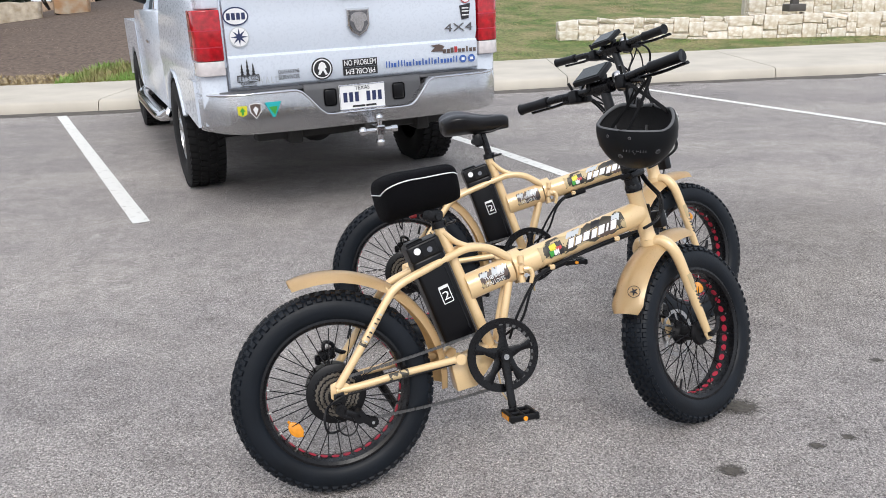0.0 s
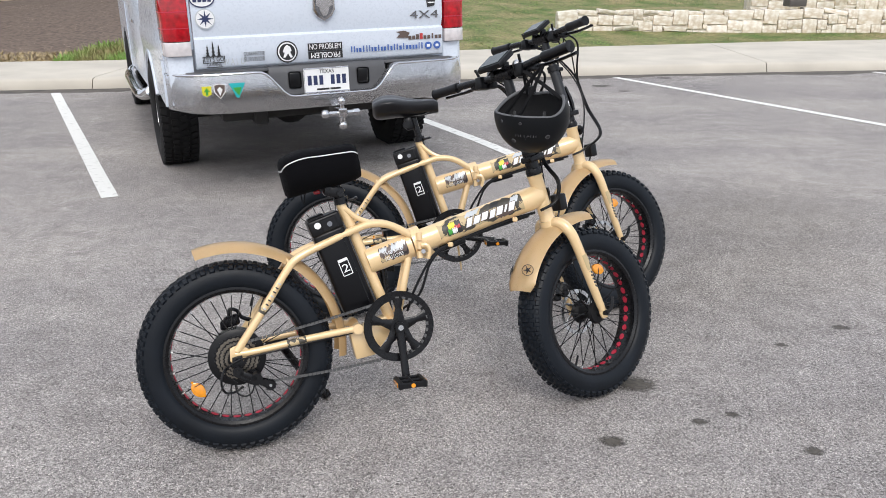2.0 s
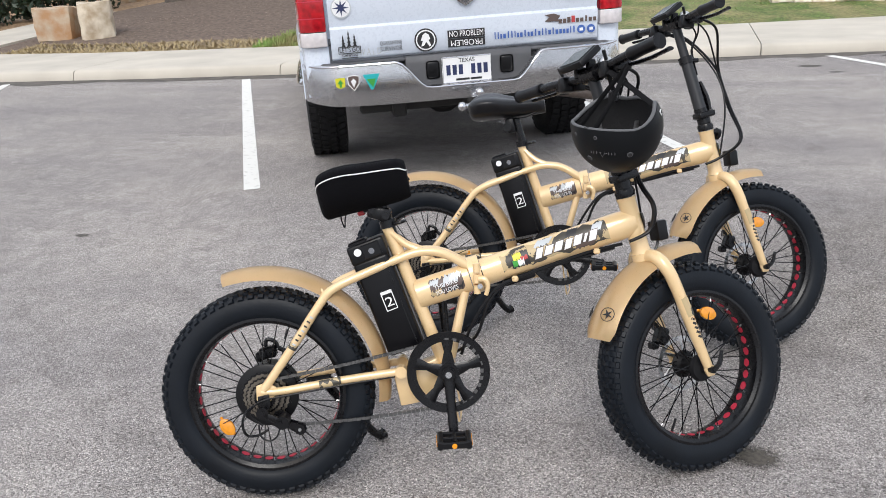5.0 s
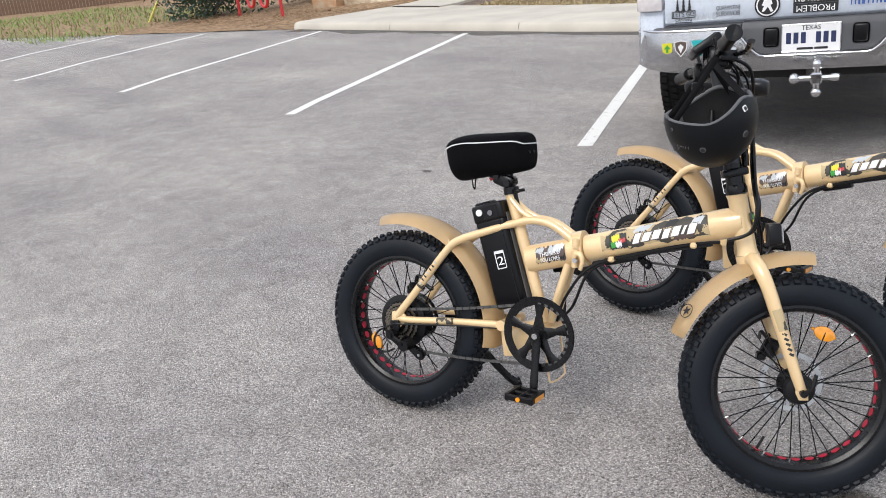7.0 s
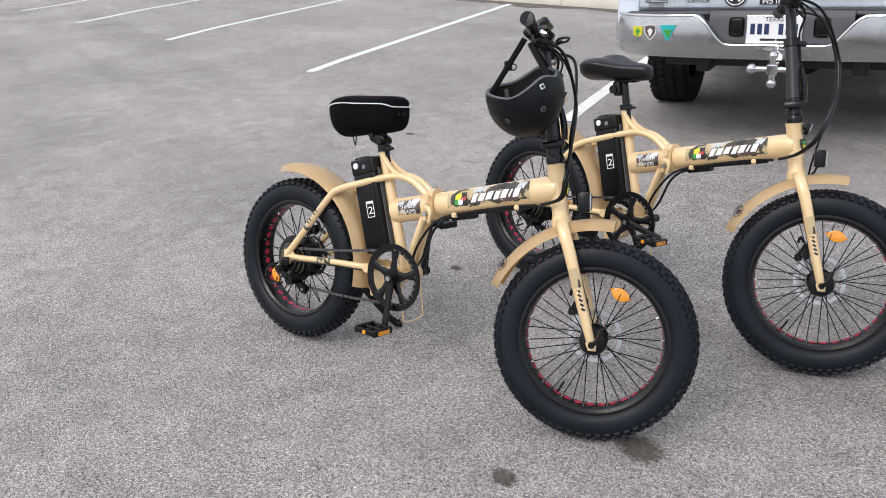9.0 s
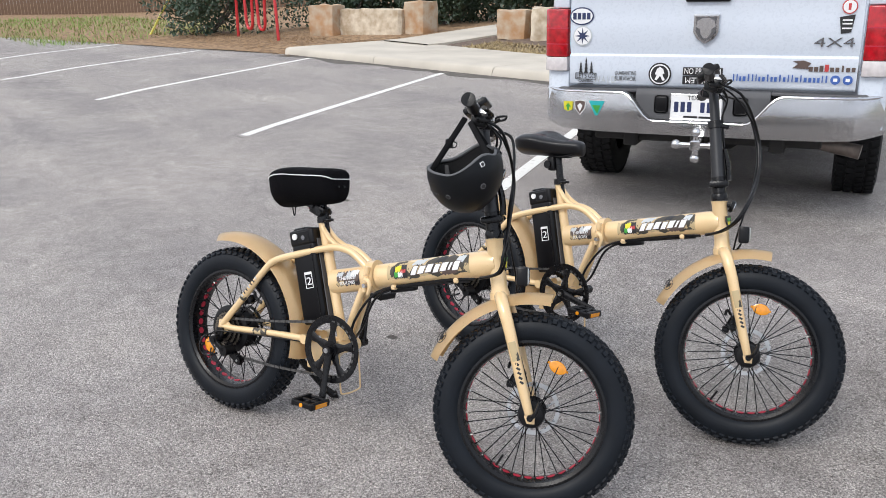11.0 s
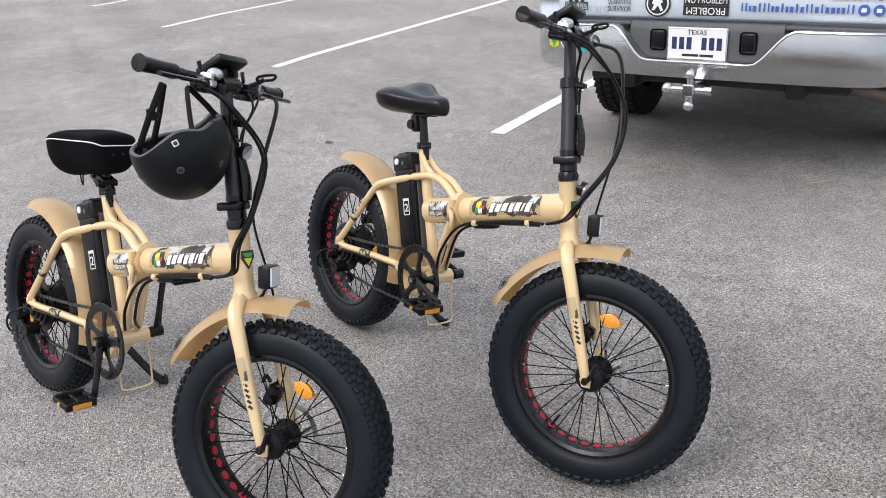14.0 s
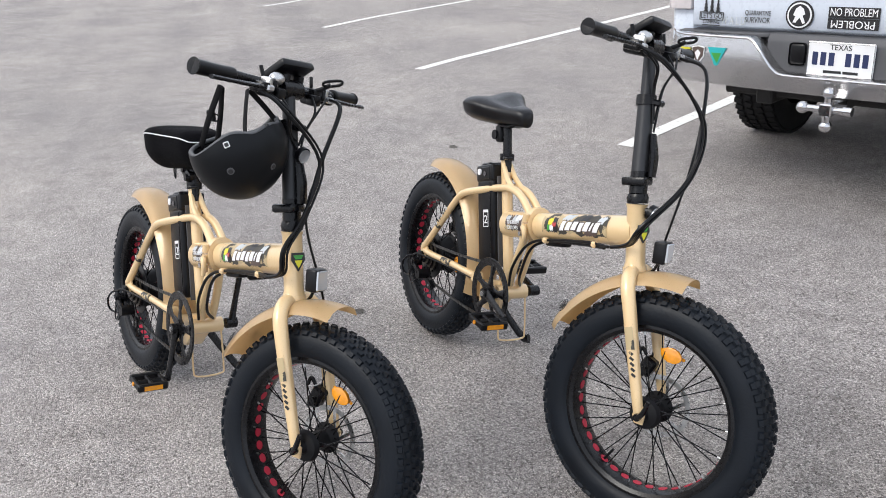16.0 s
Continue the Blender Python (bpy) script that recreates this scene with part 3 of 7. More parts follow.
# box sides with wheel arches
def side_panel(y0, y1, z0, z1, axle, rad):
    pts = [(y0, z1), (y0, z0)]
    if axle - rad > y0:
        for k in range(0, 19):
            a = math.pi - math.pi * k / 18
            yy, zz = axle + rad * math.cos(a), 0.42 + rad * math.sin(a)
            if zz >= z0 - 1e-6:
                pts.append((yy, zz))
    pts += [(y1, z0), (y1, z1)]
    return pts


for s in (-1, 1):
    # upper skin with its swage and rounded shoulder, then the panel with the arch below it
    bm = bmesh.new()
    skin = [(0.86, 0.895), (1.050, 0.895), (1.056, 0.95), (1.057, 1.02), (1.046, 1.035), (1.044, 1.15), (1.034, 1.26), (1.018, 1.36), (1.004, 1.415), (0.986, 1.443), (0.95, 1.455), (0.86, 1.455)]
    rows = [[bm.verts.new((s * (x - (pull if x > 0.9 else 0)), y, z)) for x, z in skin] for y, pull in ((0.30, 0.022), (0.42, 0.006), (0.70, 0.0), (1.40, 0.0), (2.02, 0.006))]
    for p, q in zip(rows, rows[1:]):
        for j in range(len(skin)):
            k = (j + 1) % len(skin)
            bm.faces.new((p[j], p[k], q[k], q[j]))
    bm.faces.new(rows[0])
    bm.faces.new(rows[-1][::-1])
    bmesh.ops.recalc_face_normals(bm, faces=bm.faces[:])
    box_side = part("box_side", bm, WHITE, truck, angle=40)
    bm = bmesh.new()
    prism(bm, side_panel(0.32, 2.02, 0.60, 0.893, 1.40, 0.46), s * 0.86, s * 1.044, "x")
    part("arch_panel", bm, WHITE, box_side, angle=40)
    bm = bmesh.new()
    prism(bm, [(s * 0.86, 0.155), (s * 0.98, 0.165), (s * 1.012, 0.20), (s * 1.030, 0.34), (s * 0.86, 0.34)], 0.62, 0.930, "z", 0.008)
    part("corner_below_lamp", bm, WHITE, box_side, angle=50)
    bm = bmesh.new()
    prism(bm, [(s * 0.86, 0.135), (s * 0.955, 0.142), (s * 0.985, 0.19), (s * 0.992, 0.31), (s * 0.86, 0.31)], 1.325, 1.452, "z", 0.010)
    part("corner_above_lamp", bm, WHITE, box_side, angle=50)
    bm = bmesh.new()
    block(bm, (s * 0.905, 1.1, 1.475), (0.10, 1.9, 0.03), bevel=0.01, seg=2)
    part("bed_rail", bm, BLACKPLASTIC, truck, "black plastic bed rail cap")
    # wheel arch lip
    bm = bmesh.new()
    tube(bm, [(s * 1.040, 1.40 + 0.462 * math.cos(k), 0.42 + 0.462 * math.sin(k)) for k in (0.40 + (math.pi - 0.80) * j / 12 for j in range(13))], 0.018, 8, 2)
    part("wheel_arch_lip", bm, WHITE, truck)
    # cab side and front wing
    bm = bmesh.new()
    prism(bm, [(2.06, 0.52), (4.25, 0.52), (4.25, 1.20), (4.15, 1.28), (2.06, 1.30)], 0.90 * s, 1.038 * s, "x", 0.015)
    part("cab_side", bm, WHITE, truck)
    bm = bmesh.new()
    prism(bm, side_panel(4.25, 5.75, 0.52, 1.16, 4.92, 0.46), 0.8 * s, 1.045 * s, "x")
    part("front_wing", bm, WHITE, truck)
    # pillars and side glass
    bm = bmesh.new()
    prism(bm, [(2.10, 1.30), (4.15, 1.28), (3.55, 1.85), (2.25, 1.86)], 0.80 * s, 0.82 * s, "x")
    part("side_window", bm, GLASS, truck, "dark tinted side window")
    for p, q in (((2.1, 1.29), (2.24, 1.88)), ((4.2, 1.27), (3.55, 1.87)), ((3.1, 1.29), (3.05, 1.88))):
        bm = bmesh.new()
        tube(bm, [(0.9 * s, p[0], p[1]), (0.8 * s, q[0], q[1])], 0.045, 8, 1)
        part("pillar", bm, WHITE, truck)
    # mirrors
    bm = bmesh.new()
    block(bm, (s * 1.20, 3.72, 1.49), (0.22, 0.11, 0.19), bevel=0.04, seg=3)
    mirror = part("side_mirror", bm, BLACKPLASTIC, truck, "black plastic door mirror")
    bm = bmesh.new()
    block(bm, (s * 1.20, 3.662, 1.49), (0.17, 0.008, 0.14), bevel=0.003)
    # dark glass puts the mirror's dark reflection into its colour
    part("mirror_glass", bm, GLASS, mirror)
    bm = bmesh.new()
    tube(bm, [(s * 0.95, 3.78, 1.36), (s * 1.1, 3.75, 1.42)], 0.03, 8, 1)
    part("mirror_arm", bm, BLACKPLASTIC, mirror)
    # running board
    bm = bmesh.new()
    tube(bm, [(s * 0.95, 2.2, 0.5), (s * 1.07, 2.3, 0.44), (s * 1.09, 3.2, 0.44), (s * 1.07, 4.1, 0.44), (s * 0.95, 4.2, 0.5)], 0.05, 12, 5, flat=1.3, up=(1, 0, 0))
    part("running_board", bm, CHROME, truck, "chrome tube side step")
    bm = bmesh.new()
    block(bm, (s * 1.044, 3.0, 1.02), (0.016, 0.16, 0.03), bevel=0.004)
    part("door_handle", bm, CHROME, truck)
    # tail lamp, wrapped round the corner
    def lamp_plan(grow):
        return [(s * (x + grow * (1 if x > 0.9 else -0.4)), y - grow * (1 if y < 0.29 else 0)) for x, y in ((0.868, 0.32), (0.868, 0.134), (0.935, 0.132), (0.982, 0.143), (1.011, 0.170), (1.022, 0.215), (1.024, 0.32))]
    bm = bmesh.new()
    prism(bm, lamp_plan(0.0), 0.936, 1.318, "z", 0.006)
    lamp = part("tail_lamp", bm, BLACKPLASTIC, truck, "red tail lamp with a clear reversing lens")
    bm = bmesh.new()
    prism(bm, lamp_plan(0.010), 1.022, 1.322, "z", 0.008)
    part("red_lens", bm, REDLENS, lamp, angle=50)
    bm = bmesh.new()
    prism(bm, lamp_plan(0.009), 0.932, 1.019, "z", 0.006)
    part("reversing_lens", bm, CLEARLENS, lamp, angle=50)
    for z in (1.10, 1.20):
        bm = bmesh.new()
        prism(bm, [(x, y - 0.0015) for x, y in lamp_plan(0.010)], z, z + 0.006, "z")
        part("lens_ridge", bm, REDRIM, lamp)

# bed floor, bulkhead, cab
bm = bmesh.new()
block(bm, (0, 1.1, 0.80), (1.74, 1.84, 0.04))
part("bed_floor", bm, GREYPLASTIC, truck)
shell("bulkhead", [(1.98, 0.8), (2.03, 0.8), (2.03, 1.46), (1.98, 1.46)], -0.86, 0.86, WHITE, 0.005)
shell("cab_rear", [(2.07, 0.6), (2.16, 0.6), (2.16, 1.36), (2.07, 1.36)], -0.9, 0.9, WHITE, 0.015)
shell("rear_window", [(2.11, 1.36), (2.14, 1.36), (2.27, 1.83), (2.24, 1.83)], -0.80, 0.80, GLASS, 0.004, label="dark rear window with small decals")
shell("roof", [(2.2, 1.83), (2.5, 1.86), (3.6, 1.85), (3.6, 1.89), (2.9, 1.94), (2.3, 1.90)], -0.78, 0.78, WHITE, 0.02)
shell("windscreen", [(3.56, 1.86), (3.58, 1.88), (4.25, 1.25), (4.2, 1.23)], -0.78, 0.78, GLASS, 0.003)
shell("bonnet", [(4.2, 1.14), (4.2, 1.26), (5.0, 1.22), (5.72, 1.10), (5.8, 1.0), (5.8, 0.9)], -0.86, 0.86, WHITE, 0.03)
shell("grille", [(5.76, 0.6), (5.84, 0.6), (5.84, 1.02), (5.76, 1.04)], -0.7, 0.7, CHROME, 0.02)
shell("front_bumper", [(5.7, 0.42), (5.92, 0.42), (5.95, 0.62), (5.7, 0.66)], -0.98, 0.98, CHROME, 0.03)
for x, w, h in ((-0.12, 0.10, 0.025), (0.52, 0.09, 0.09), (0.3, 0.06, 0.06)):
    bm = bmesh.new()
    block(bm, (x, 2.11, 1.43), (w, 0.006, h), pose(0, 0, 0, -16), bevel=0.001)
    part("window_decal", bm, VINYL, truck)

# rear bumper: chrome face that dips round the number plate
def bumper_top(x):
    k = min(1, max(0, (abs(x) - 0.27) / 0.20))
    k = k * k * (3 - 2 * k)
    return 0.645 + 0.165 * k


def bumper_y(x, z):
    e = max(0, abs(x) - 0.80) / 0.24
    return 0.005 - 0.022 * math.sin(math.pi * min(1, max(0, (z - 0.56) / 0.26))) + 0.028 * (x / 0.8) ** 2 + 0.22 * e * e * (1 if e < 1 else e) + 0.10 * max(0, 0.64 - z) + 0.03 * max(0, z - 0.76)


bm = bmesh.new()
nx, nz = 72, 9
rows = []
for i in range(nx + 1):
    x = -1.035 + 2.07 * i / nx
    lo, hi = 0.565 + 0.03 * (abs(x) / 1.03) ** 6 - 0.0, bumper_top(x)
    rows.append([bm.verts.new((x, bumper_y(x, lo + (hi - lo) * j / nz), lo + (hi - lo) * j / nz)) for j in range(nz + 1)] + [bm.verts.new((x, bumper_y(x, hi) + 0.03, hi + 0.012)), bm.verts.new((x, bumper_y(x, hi) + 0.12, hi + 0.008))])
for p, q in zip(rows, rows[1:]):
    for j in range(nz + 2):
        bm.faces.new((p[j], q[j], q[j + 1], p[j + 1]))
bmesh.ops.solidify(bm, geom=bm.faces[:], thickness=-0.004)
bumper = part("rear_bumper", bm, BUMPERMETAL, truck, "brushed chrome step bumper", angle=50)
# added chrome bead that draws the highlight line along the bumper's rim
bm = bmesh.new()
tube(bm, [(x, bumper_y(x, bumper_top(x)) + 0.002, bumper_top(x) + 0.006) for x in np.linspace(-1.02, 1.02, 60)], 0.008, 8, 1)
part("bright_edge", bm, CHROME, bumper)
bm = bmesh.new()
prism(bm, [(0.09, 0.615), (0.075, 0.64), (0.085, 0.80), (0.10, 0.835), (0.24, 0.835), (0.24, 0.615)], -0.40, 0.40, "x", 0.008)
part("step_recess", bm, GREYPLASTIC, bumper, "grey plastic recess round the plate")
for s in (-1, 1):
    bm = bmesh.new()
    prism(bm, [(s * 0.40, 0.812), (s * 0.93, 0.812), (s * 0.91, 0.828), (s * 0.40, 0.832)], 0.10, 0.25, "y", 0.006)
    part("step_pad", bm, GREYPLASTIC, bumper)
    bm = bmesh.new()
    block(bm, (s * 0.235, 0.078, 0.745), (0.085, 0.02, 0.11), bevel=0.018, seg=3)
    part("pocket", bm, BLACKPLASTIC, bumper)
    bm = bmesh.new()
    block(bm, (s * 0.66, 0.026, 0.715), (0.10, 0.03, 0.022), bevel=0.01, seg=2)
    part("oval_slot", bm, BLACKPLASTIC, bumper)

# number plate with plain bars
PLATE_X = -0.022
bm = bmesh.new()
block(bm, (PLATE_X, 0.066, 0.735), (0.312, 0.012, 0.160), bevel=0.004)
plate = part("number_plate", bm, VINYL, truck, "white number plate with dark characters")
up = pose(0, 0, 0, 90)
lettering("TEXAS", 0.036, INK, plate, Matrix.Translation((PLATE_X, 0.0585, 0.79)) @ up, 0.10)
for k in range(7):
    if k == 3:
        continue
    bm = bmesh.new()
    x = PLATE_X - 0.118 + 0.0393 * k
    block(bm, (x, 0.0588, 0.735), (0.026, 0.003, 0.062), bevel=0.001)
    part("plate_character", bm, NAVY, plate)
for x, w in ((-0.03, 0.085), (0.055, 0.07)):
    bm = bmesh.new()
    block(bm, (PLATE_X + x, 0.0588, 0.675), (w, 0.003, 0.012))
    part("frame_writing", bm, INK, plate)
bm = bmesh.new()
tube(bm, [(PLATE_X - 0.153, 0.06, 0.658), (PLATE_X + 0.153, 0.06, 0.658), (PLATE_X + 0.153, 0.06, 0.812), (PLATE_X - 0.153, 0.06, 0.812)], 0.004, 6, 1, closed=True)
part("plate_frame", bm, CHROME, plate)

# hitch with three balls
bm = bmesh.new()
block(bm, (0, 0.16, 0.535), (0.075, 0.30, 0.075), bevel=0.008)
part("hitch_receiver", bm, UNDER, truck)
bm = bmesh.new()
block(bm, (0, -0.03, 0.535), (0.05, 0.16, 0.05), bevel=0.004)
block(bm, (0, -0.12, 0.535), (0.06, 0.06, 0.06), bevel=0.006)
cyl(bm, (0, -0.12, 0.55), (0, -0.12, 0.60), 0.016)
cyl(bm, (0, -0.12, 0.52), (0, -0.12, 0.47), 0.018)
cyl(bm, (0, -0.12, 0.535), (-0.10, -0.12, 0.535), 0.016)
cyl(bm, (0, -0.12, 0.535), (0.08, -0.12, 0.535), 0.016)
cyl(bm, (0.075, -0.12, 0.535), (0.115, -0.12, 0.535), 0.022)
for c, r in (((0, -0.12, 0.612), 0.027), ((0, -0.12, 0.455), 0.029), ((-0.115, -0.12, 0.535), 0.030)):
    ball(bm, c, r, 20)
part("triple_ball_hitch", bm, CHROME, truck, "chrome three-ball tow hitch", Matrix.Translation((0.018, 0, 0)))

# underbody
bm = bmesh.new()
for s in (-1, 1):
    block(bm, (s * 0.45, 2.9, 0.52), (0.09, 5.4, 0.14), bevel=0.01)
cyl(bm, (-0.8, 1.37, 0.40), (0.8, 1.37, 0.40), 0.05)
ball(bm, (0, 1.37, 0.40), (0.16, 0.14, 0.16))
block(bm, (0, 0.30, 0.53), (1.4, 0.10, 0.10), bevel=0.01)
block(bm, (0, 3.2, 0.62), (1.5, 4.2, 0.16), bevel=0.02)
part("chassis", bm, UNDER, truck)
bm = bmesh.new()
tube(bm, [(0.42, 2.4, 0.42), (0.44, 1.0, 0.47), (0.50, 0.62, 0.50), (0.66, 0.50, 0.48), (0.92, 0.46, 0.44)], [0.036, 0.036, 0.038, 0.040, 0.046], 14)
part("exhaust", bm, TAILPIPE, truck)
bm = bmesh.new()
lathe(bm, [(0.2, -0.1), (0.34, -0.11), (0.37, -0.05), (0.37, 0.05), (0.34, 0.11), (0.2, 0.1)], 32, "z")
part("spare_tyre", bm, CARRUBBER, truck, m=pose(-0.1, 0.75, 0.56))


def car_wheel(x, y, s):
    bm = bmesh.new()
    prof = [(0.215, -0.115), (0.25, -0.135), (0.34, -0.142), (0.385, -0.128), (0.398, -0.10), (0.398, 0.10), (0.385, 0.128), (0.34, 0.142), (0.25, 0.135), (0.215, 0.115)]
    lathe(bm, prof, 72, "x")
    for k in range(48):
        a = 2 * math.pi * k / 48
        for off, w, ph in ((-0.102, 0.05, 0), (-0.035, 0.045, 0.5), (0.035, 0.045, 0.1), (0.102, 0.05, 0.6)):
            b = a + ph * 2 * math.pi / 48
            mm = Matrix.Rotation(b, 4, "X") @ Matrix.Translation((off, 0, 0.402)) @ Matrix.Rotation(0.25 if off > 0 else -0.25, 4, "Z")
            made = bmesh.ops.create_cube(bm, size=1.0)["verts"]
            bmesh.ops.transform(bm, matrix=mm @ Matrix.Diagonal((w, 0.036, 0.02, 1)), verts=made)
    tyre = part("wheel", bm, CARRUBBER, truck, "black all-terrain tyre on an alloy rim", pose(x, y, 0.400 - 0.014 * s), angle=30)
    bm = bmesh.new()
    lathe(bm, [(0.22, s * 0.11), (0.215, s * 0.08), (0.19, s * 0.05), (0.06, s * 0.07), (0.055, s * 0.10), (0.01, s * 0.105)], 48, "x")
    part("rim", bm, STEEL, tyre)
    for k in range(5):
        bm = bmesh.new()
        a = 2 * math.pi * k / 5
        block(bm, (s * 0.09, 0, 0.13), (0.04, 0.07, 0.17), bevel=0.01)
        part("rim_spoke", bm, STEEL, tyre, m=Matrix.Rotation(a, 4, "X"))


for sx in (-1, 1):
    for y in (1.40, 4.92):
        car_wheel(sx * 0.915, y, sx)

# badge and stickers on the tailgate
def sticker(poly, material, y=BACKFACE - 0.002, name="sticker", parent=truck, thick=0.003, label=""):
    bm = bmesh.new()
    prism(bm, poly, y, y + thick, "y")
    return part(name, bm, material, parent, label, angle=0)


def disc(cx, cz, rx, rz=None, n=28):
    return [(cx + rx * math.cos(2 * math.pi * k / n), cz + (rz or rx) * math.sin(2 * math.pi * k / n)) for k in range(n)]


def rect(cx, cz, w, h):
    return [(cx - w / 2, cz - h / 2), (cx + w / 2, cz - h / 2), (cx + w / 2, cz + h / 2), (cx - w / 2, cz + h / 2)]


def words(text, cx, cz, h, w, material, y, parent, flip=False):
    m = Matrix.Translation((cx, y, cz)) @ (pose(0, 0, 0, 90) if not flip else Matrix.Rotation(math.pi, 4, "Y") @ pose(0, 0, 0, 90))
    return lettering(text, h, material, parent, m, w)


SH = [(-0.072, 0.07), (-0.078, 0.085), (0.078, 0.085), (0.072, 0.07), (0.074, -0.02), (0.05, -0.06), (0, -0.09), (-0.05, -0.06), (-0.074, -0.02)]
bm = bmesh.new()
prism(bm, [(x, 1.20 + z) for x, z in SH], 0.098, 0.122, "y", 0.004)
badge = part("shield_badge", bm, CHROME, truck, "chrome shield badge with dark centre")
sticker([(x * 0.8, 1.20 + z * 0.8) for x, z in SH], DARKCHROME, 0.095, "badge_field", badge)
sticker([(-0.05, 1.245), (-0.02, 1.262), (0.02, 1.262), (0.05, 1.245), (0.058, 1.21), (0.034, 1.20), (0.03, 1.175), (0.012, 1.145), (-0.012, 1.145), (-0.03, 1.175), (-0.034, 1.20), (-0.058, 1.21)], CHROME, 0.090, "badge_relief", badge, 0.005)

st = sticker(disc(-0.771, 1.277, 0.078, 0.055), NAVY)
sticker(disc(-0.771, 1.277, 0.070, 0.047), VINYL, BACKFACE - 0.004, "sticker_field", st)
for x in (-0.816, -0.786, -0.756, -0.726):
    sticker(rect(x, 1.277, 0.022, 0.040), NAVY, BACKFACE - 0.006, "plain_bar", st)
st = sticker(disc(-0.763, 1.155, 0.062), GREYINK)
sticker(disc(-0.763, 1.155, 0.055), VINYL, BACKFACE - 0.004, "sticker_field", st)
star = [(-0.763 + (0.052 if k % 2 == 0 else 0.017) * math.sin(k * math.pi / 8), 1.155 + (0.052 if k % 2 == 0 else 0.017) * math.cos(k * math.pi / 8)) for k in range(16)]
sticker(star, NAVY, BACKFACE - 0.006, "compass_rose", st)
# camping sticker: three firs over two words
st = sticker(rect(-0.735, 0.935, 0.001, 0.001), INK)
for x, h in ((-0.770, 0.070), (-0.735, 0.095), (-0.700, 0.070)):
    tri = []
    for k in range(4):
        tri += [(x - 0.013 * (1 - k * 0.2), 0.925 + h * k / 4), (x - 0.005 * (1 - k * 0.25), 0.925 + h * (k + 0.7) / 4)]
    tri.append((x, 0.925 + h))
    tri += [(2 * x - a, b) for a, b in reversed(tri[:-1])]
    sticker(tri, INK, BACKFACE - 0.003, "fir_tree", st)
for cx, cz, w, h in ((-0.735, 0.922, 0.135, 0.004), (-0.735, 0.884, 0.135, 0.004), (-0.735, 0.856, 0.10, 0.004), (-0.802, 0.903, 0.004, 0.042), (-0.668, 0.903, 0.004, 0.042)):
    sticker(rect(cx, cz, w, h), INK, BACKFACE - 0.003, "badge_frame", st)
words("LET'S GO", -0.735, 0.903, 0.04, 0.122, INK, BACKFACE - 0.002, st)
words("CAMPING", -0.735, 0.872, 0.026, 0.095, INK, BACKFACE - 0.002, st)
st = sticker(rect(-0.61, 0.875, 0.001, 0.001), GREYINK)
words("W A L D", -0.61, 0.882, 0.058, 0.135, GREYINK, BACKFACE - 0.002, st)
st = sticker(rect(-0.475, 0.9, 0.001, 0.001), INK)
words("QUARANTINE", -0.478, 0.926, 0.034, 0.135, INK, BACKFACE - 0.002, st)
words("SURVIVOR", -0.478, 0.891, 0.04, 0.135, INK, BACKFACE - 0.002, st)
# round walking-figure sticker as plain shapes
st = sticker(disc(-0.262, 0.925, 0.070), INK)
sticker(disc(-0.262, 0.925, 0.061), VINYL, BACKFACE - 0.004, "sticker_field", st)
sticker(disc(-0.262, 0.925, 0.053), INK, BACKFACE - 0.006, "sticker_disc", st)
sticker([(a - 0.037, b - 0.015) for a, b in ((-0.24, 0.905), (-0.222, 0.93), (-0.205, 0.90), (-0.192, 0.905), (-0.208, 0.94), (-0.196, 0.945), (-0.205, 0.972), (-0.225, 0.985), (-0.242, 0.972), (-0.255, 0.94), (-0.243, 0.935), (-0.255, 0.905))], VINYL, BACKFACE - 0.008, "plain_shape", st)
for cz, flip in ((0.945, False), (0.893, True)):
    st = sticker(rect(-0.005, cz, 0.235, 0.05), INK)
    words("NO PROBLEM" if not flip else "PROBLEM", -0.005, cz, 0.05, 0.215 if not flip else 0.20, VINYL, BACKFACE - 0.0035, st, flip)
# web address and two round marks, as plain bars
st = sticker(rect(0.50, 0.905, 0.001, 0.001), BLUEINK)
rb = random.Random(4)
x = 0.17
while x < 0.70:
    w = 0.013 + 0.009 * rb.random()
    h = 0.027 if rb.random() > 0.35 else 0.041
    sticker(rect(x + w / 2, 0.895 + h / 2, w * (0.75 if h < 0.03 else 0.4), h), BLUEINK, BACKFACE - 0.003, "plain_bar", st)
    x += w + 0.004
for cx in (0.735, 0.80):
    d = sticker(disc(cx, 0.912, 0.026), BLUEINK, BACKFACE - 0.003, "round_mark", st)
    sticker(rect(cx, 0.912, 0.022, 0.018), VINYL, BACKFACE - 0.005, "plain_shape", d)
# badge row at the other end
st = sticker(rect(0.65, 0.99, 0.001, 0.001), BROWNINK)
sticker([(0.50, 0.975), (0.53, 1.0), (0.50, 1.015), (0.56, 1.02), (0.60, 1.005), (0.585, 0.985), (0.60, 0.97)], BROWNINK, BACKFACE - 0.003, "plain_shape", st)
for k, (w, h) in enumerate(((0.036, 0.026), (0.036, 0.026), (0.034, 0.034), (0.036, 0.040), (0.034, 0.024), (0.034, 0.024), (0.018, 0.036), (0.034, 0.024), (0.032, 0.024))):
    sticker(rect(0.60 + 0.028 * k, 0.958 + h / 2, w * 0.6, h), REDINK if k == 3 else BROWNINK, BACKFACE - 0.003, "plain_bar", st)
words("4X4", 0.71, 1.12, 0.075, 0.21, DARKCHROME, BACKFACE - 0.004, badge)
st = sticker([(0.722, 1.262), (0.802, 1.275), (0.788, 1.178), (0.736, 1.170)], INK)
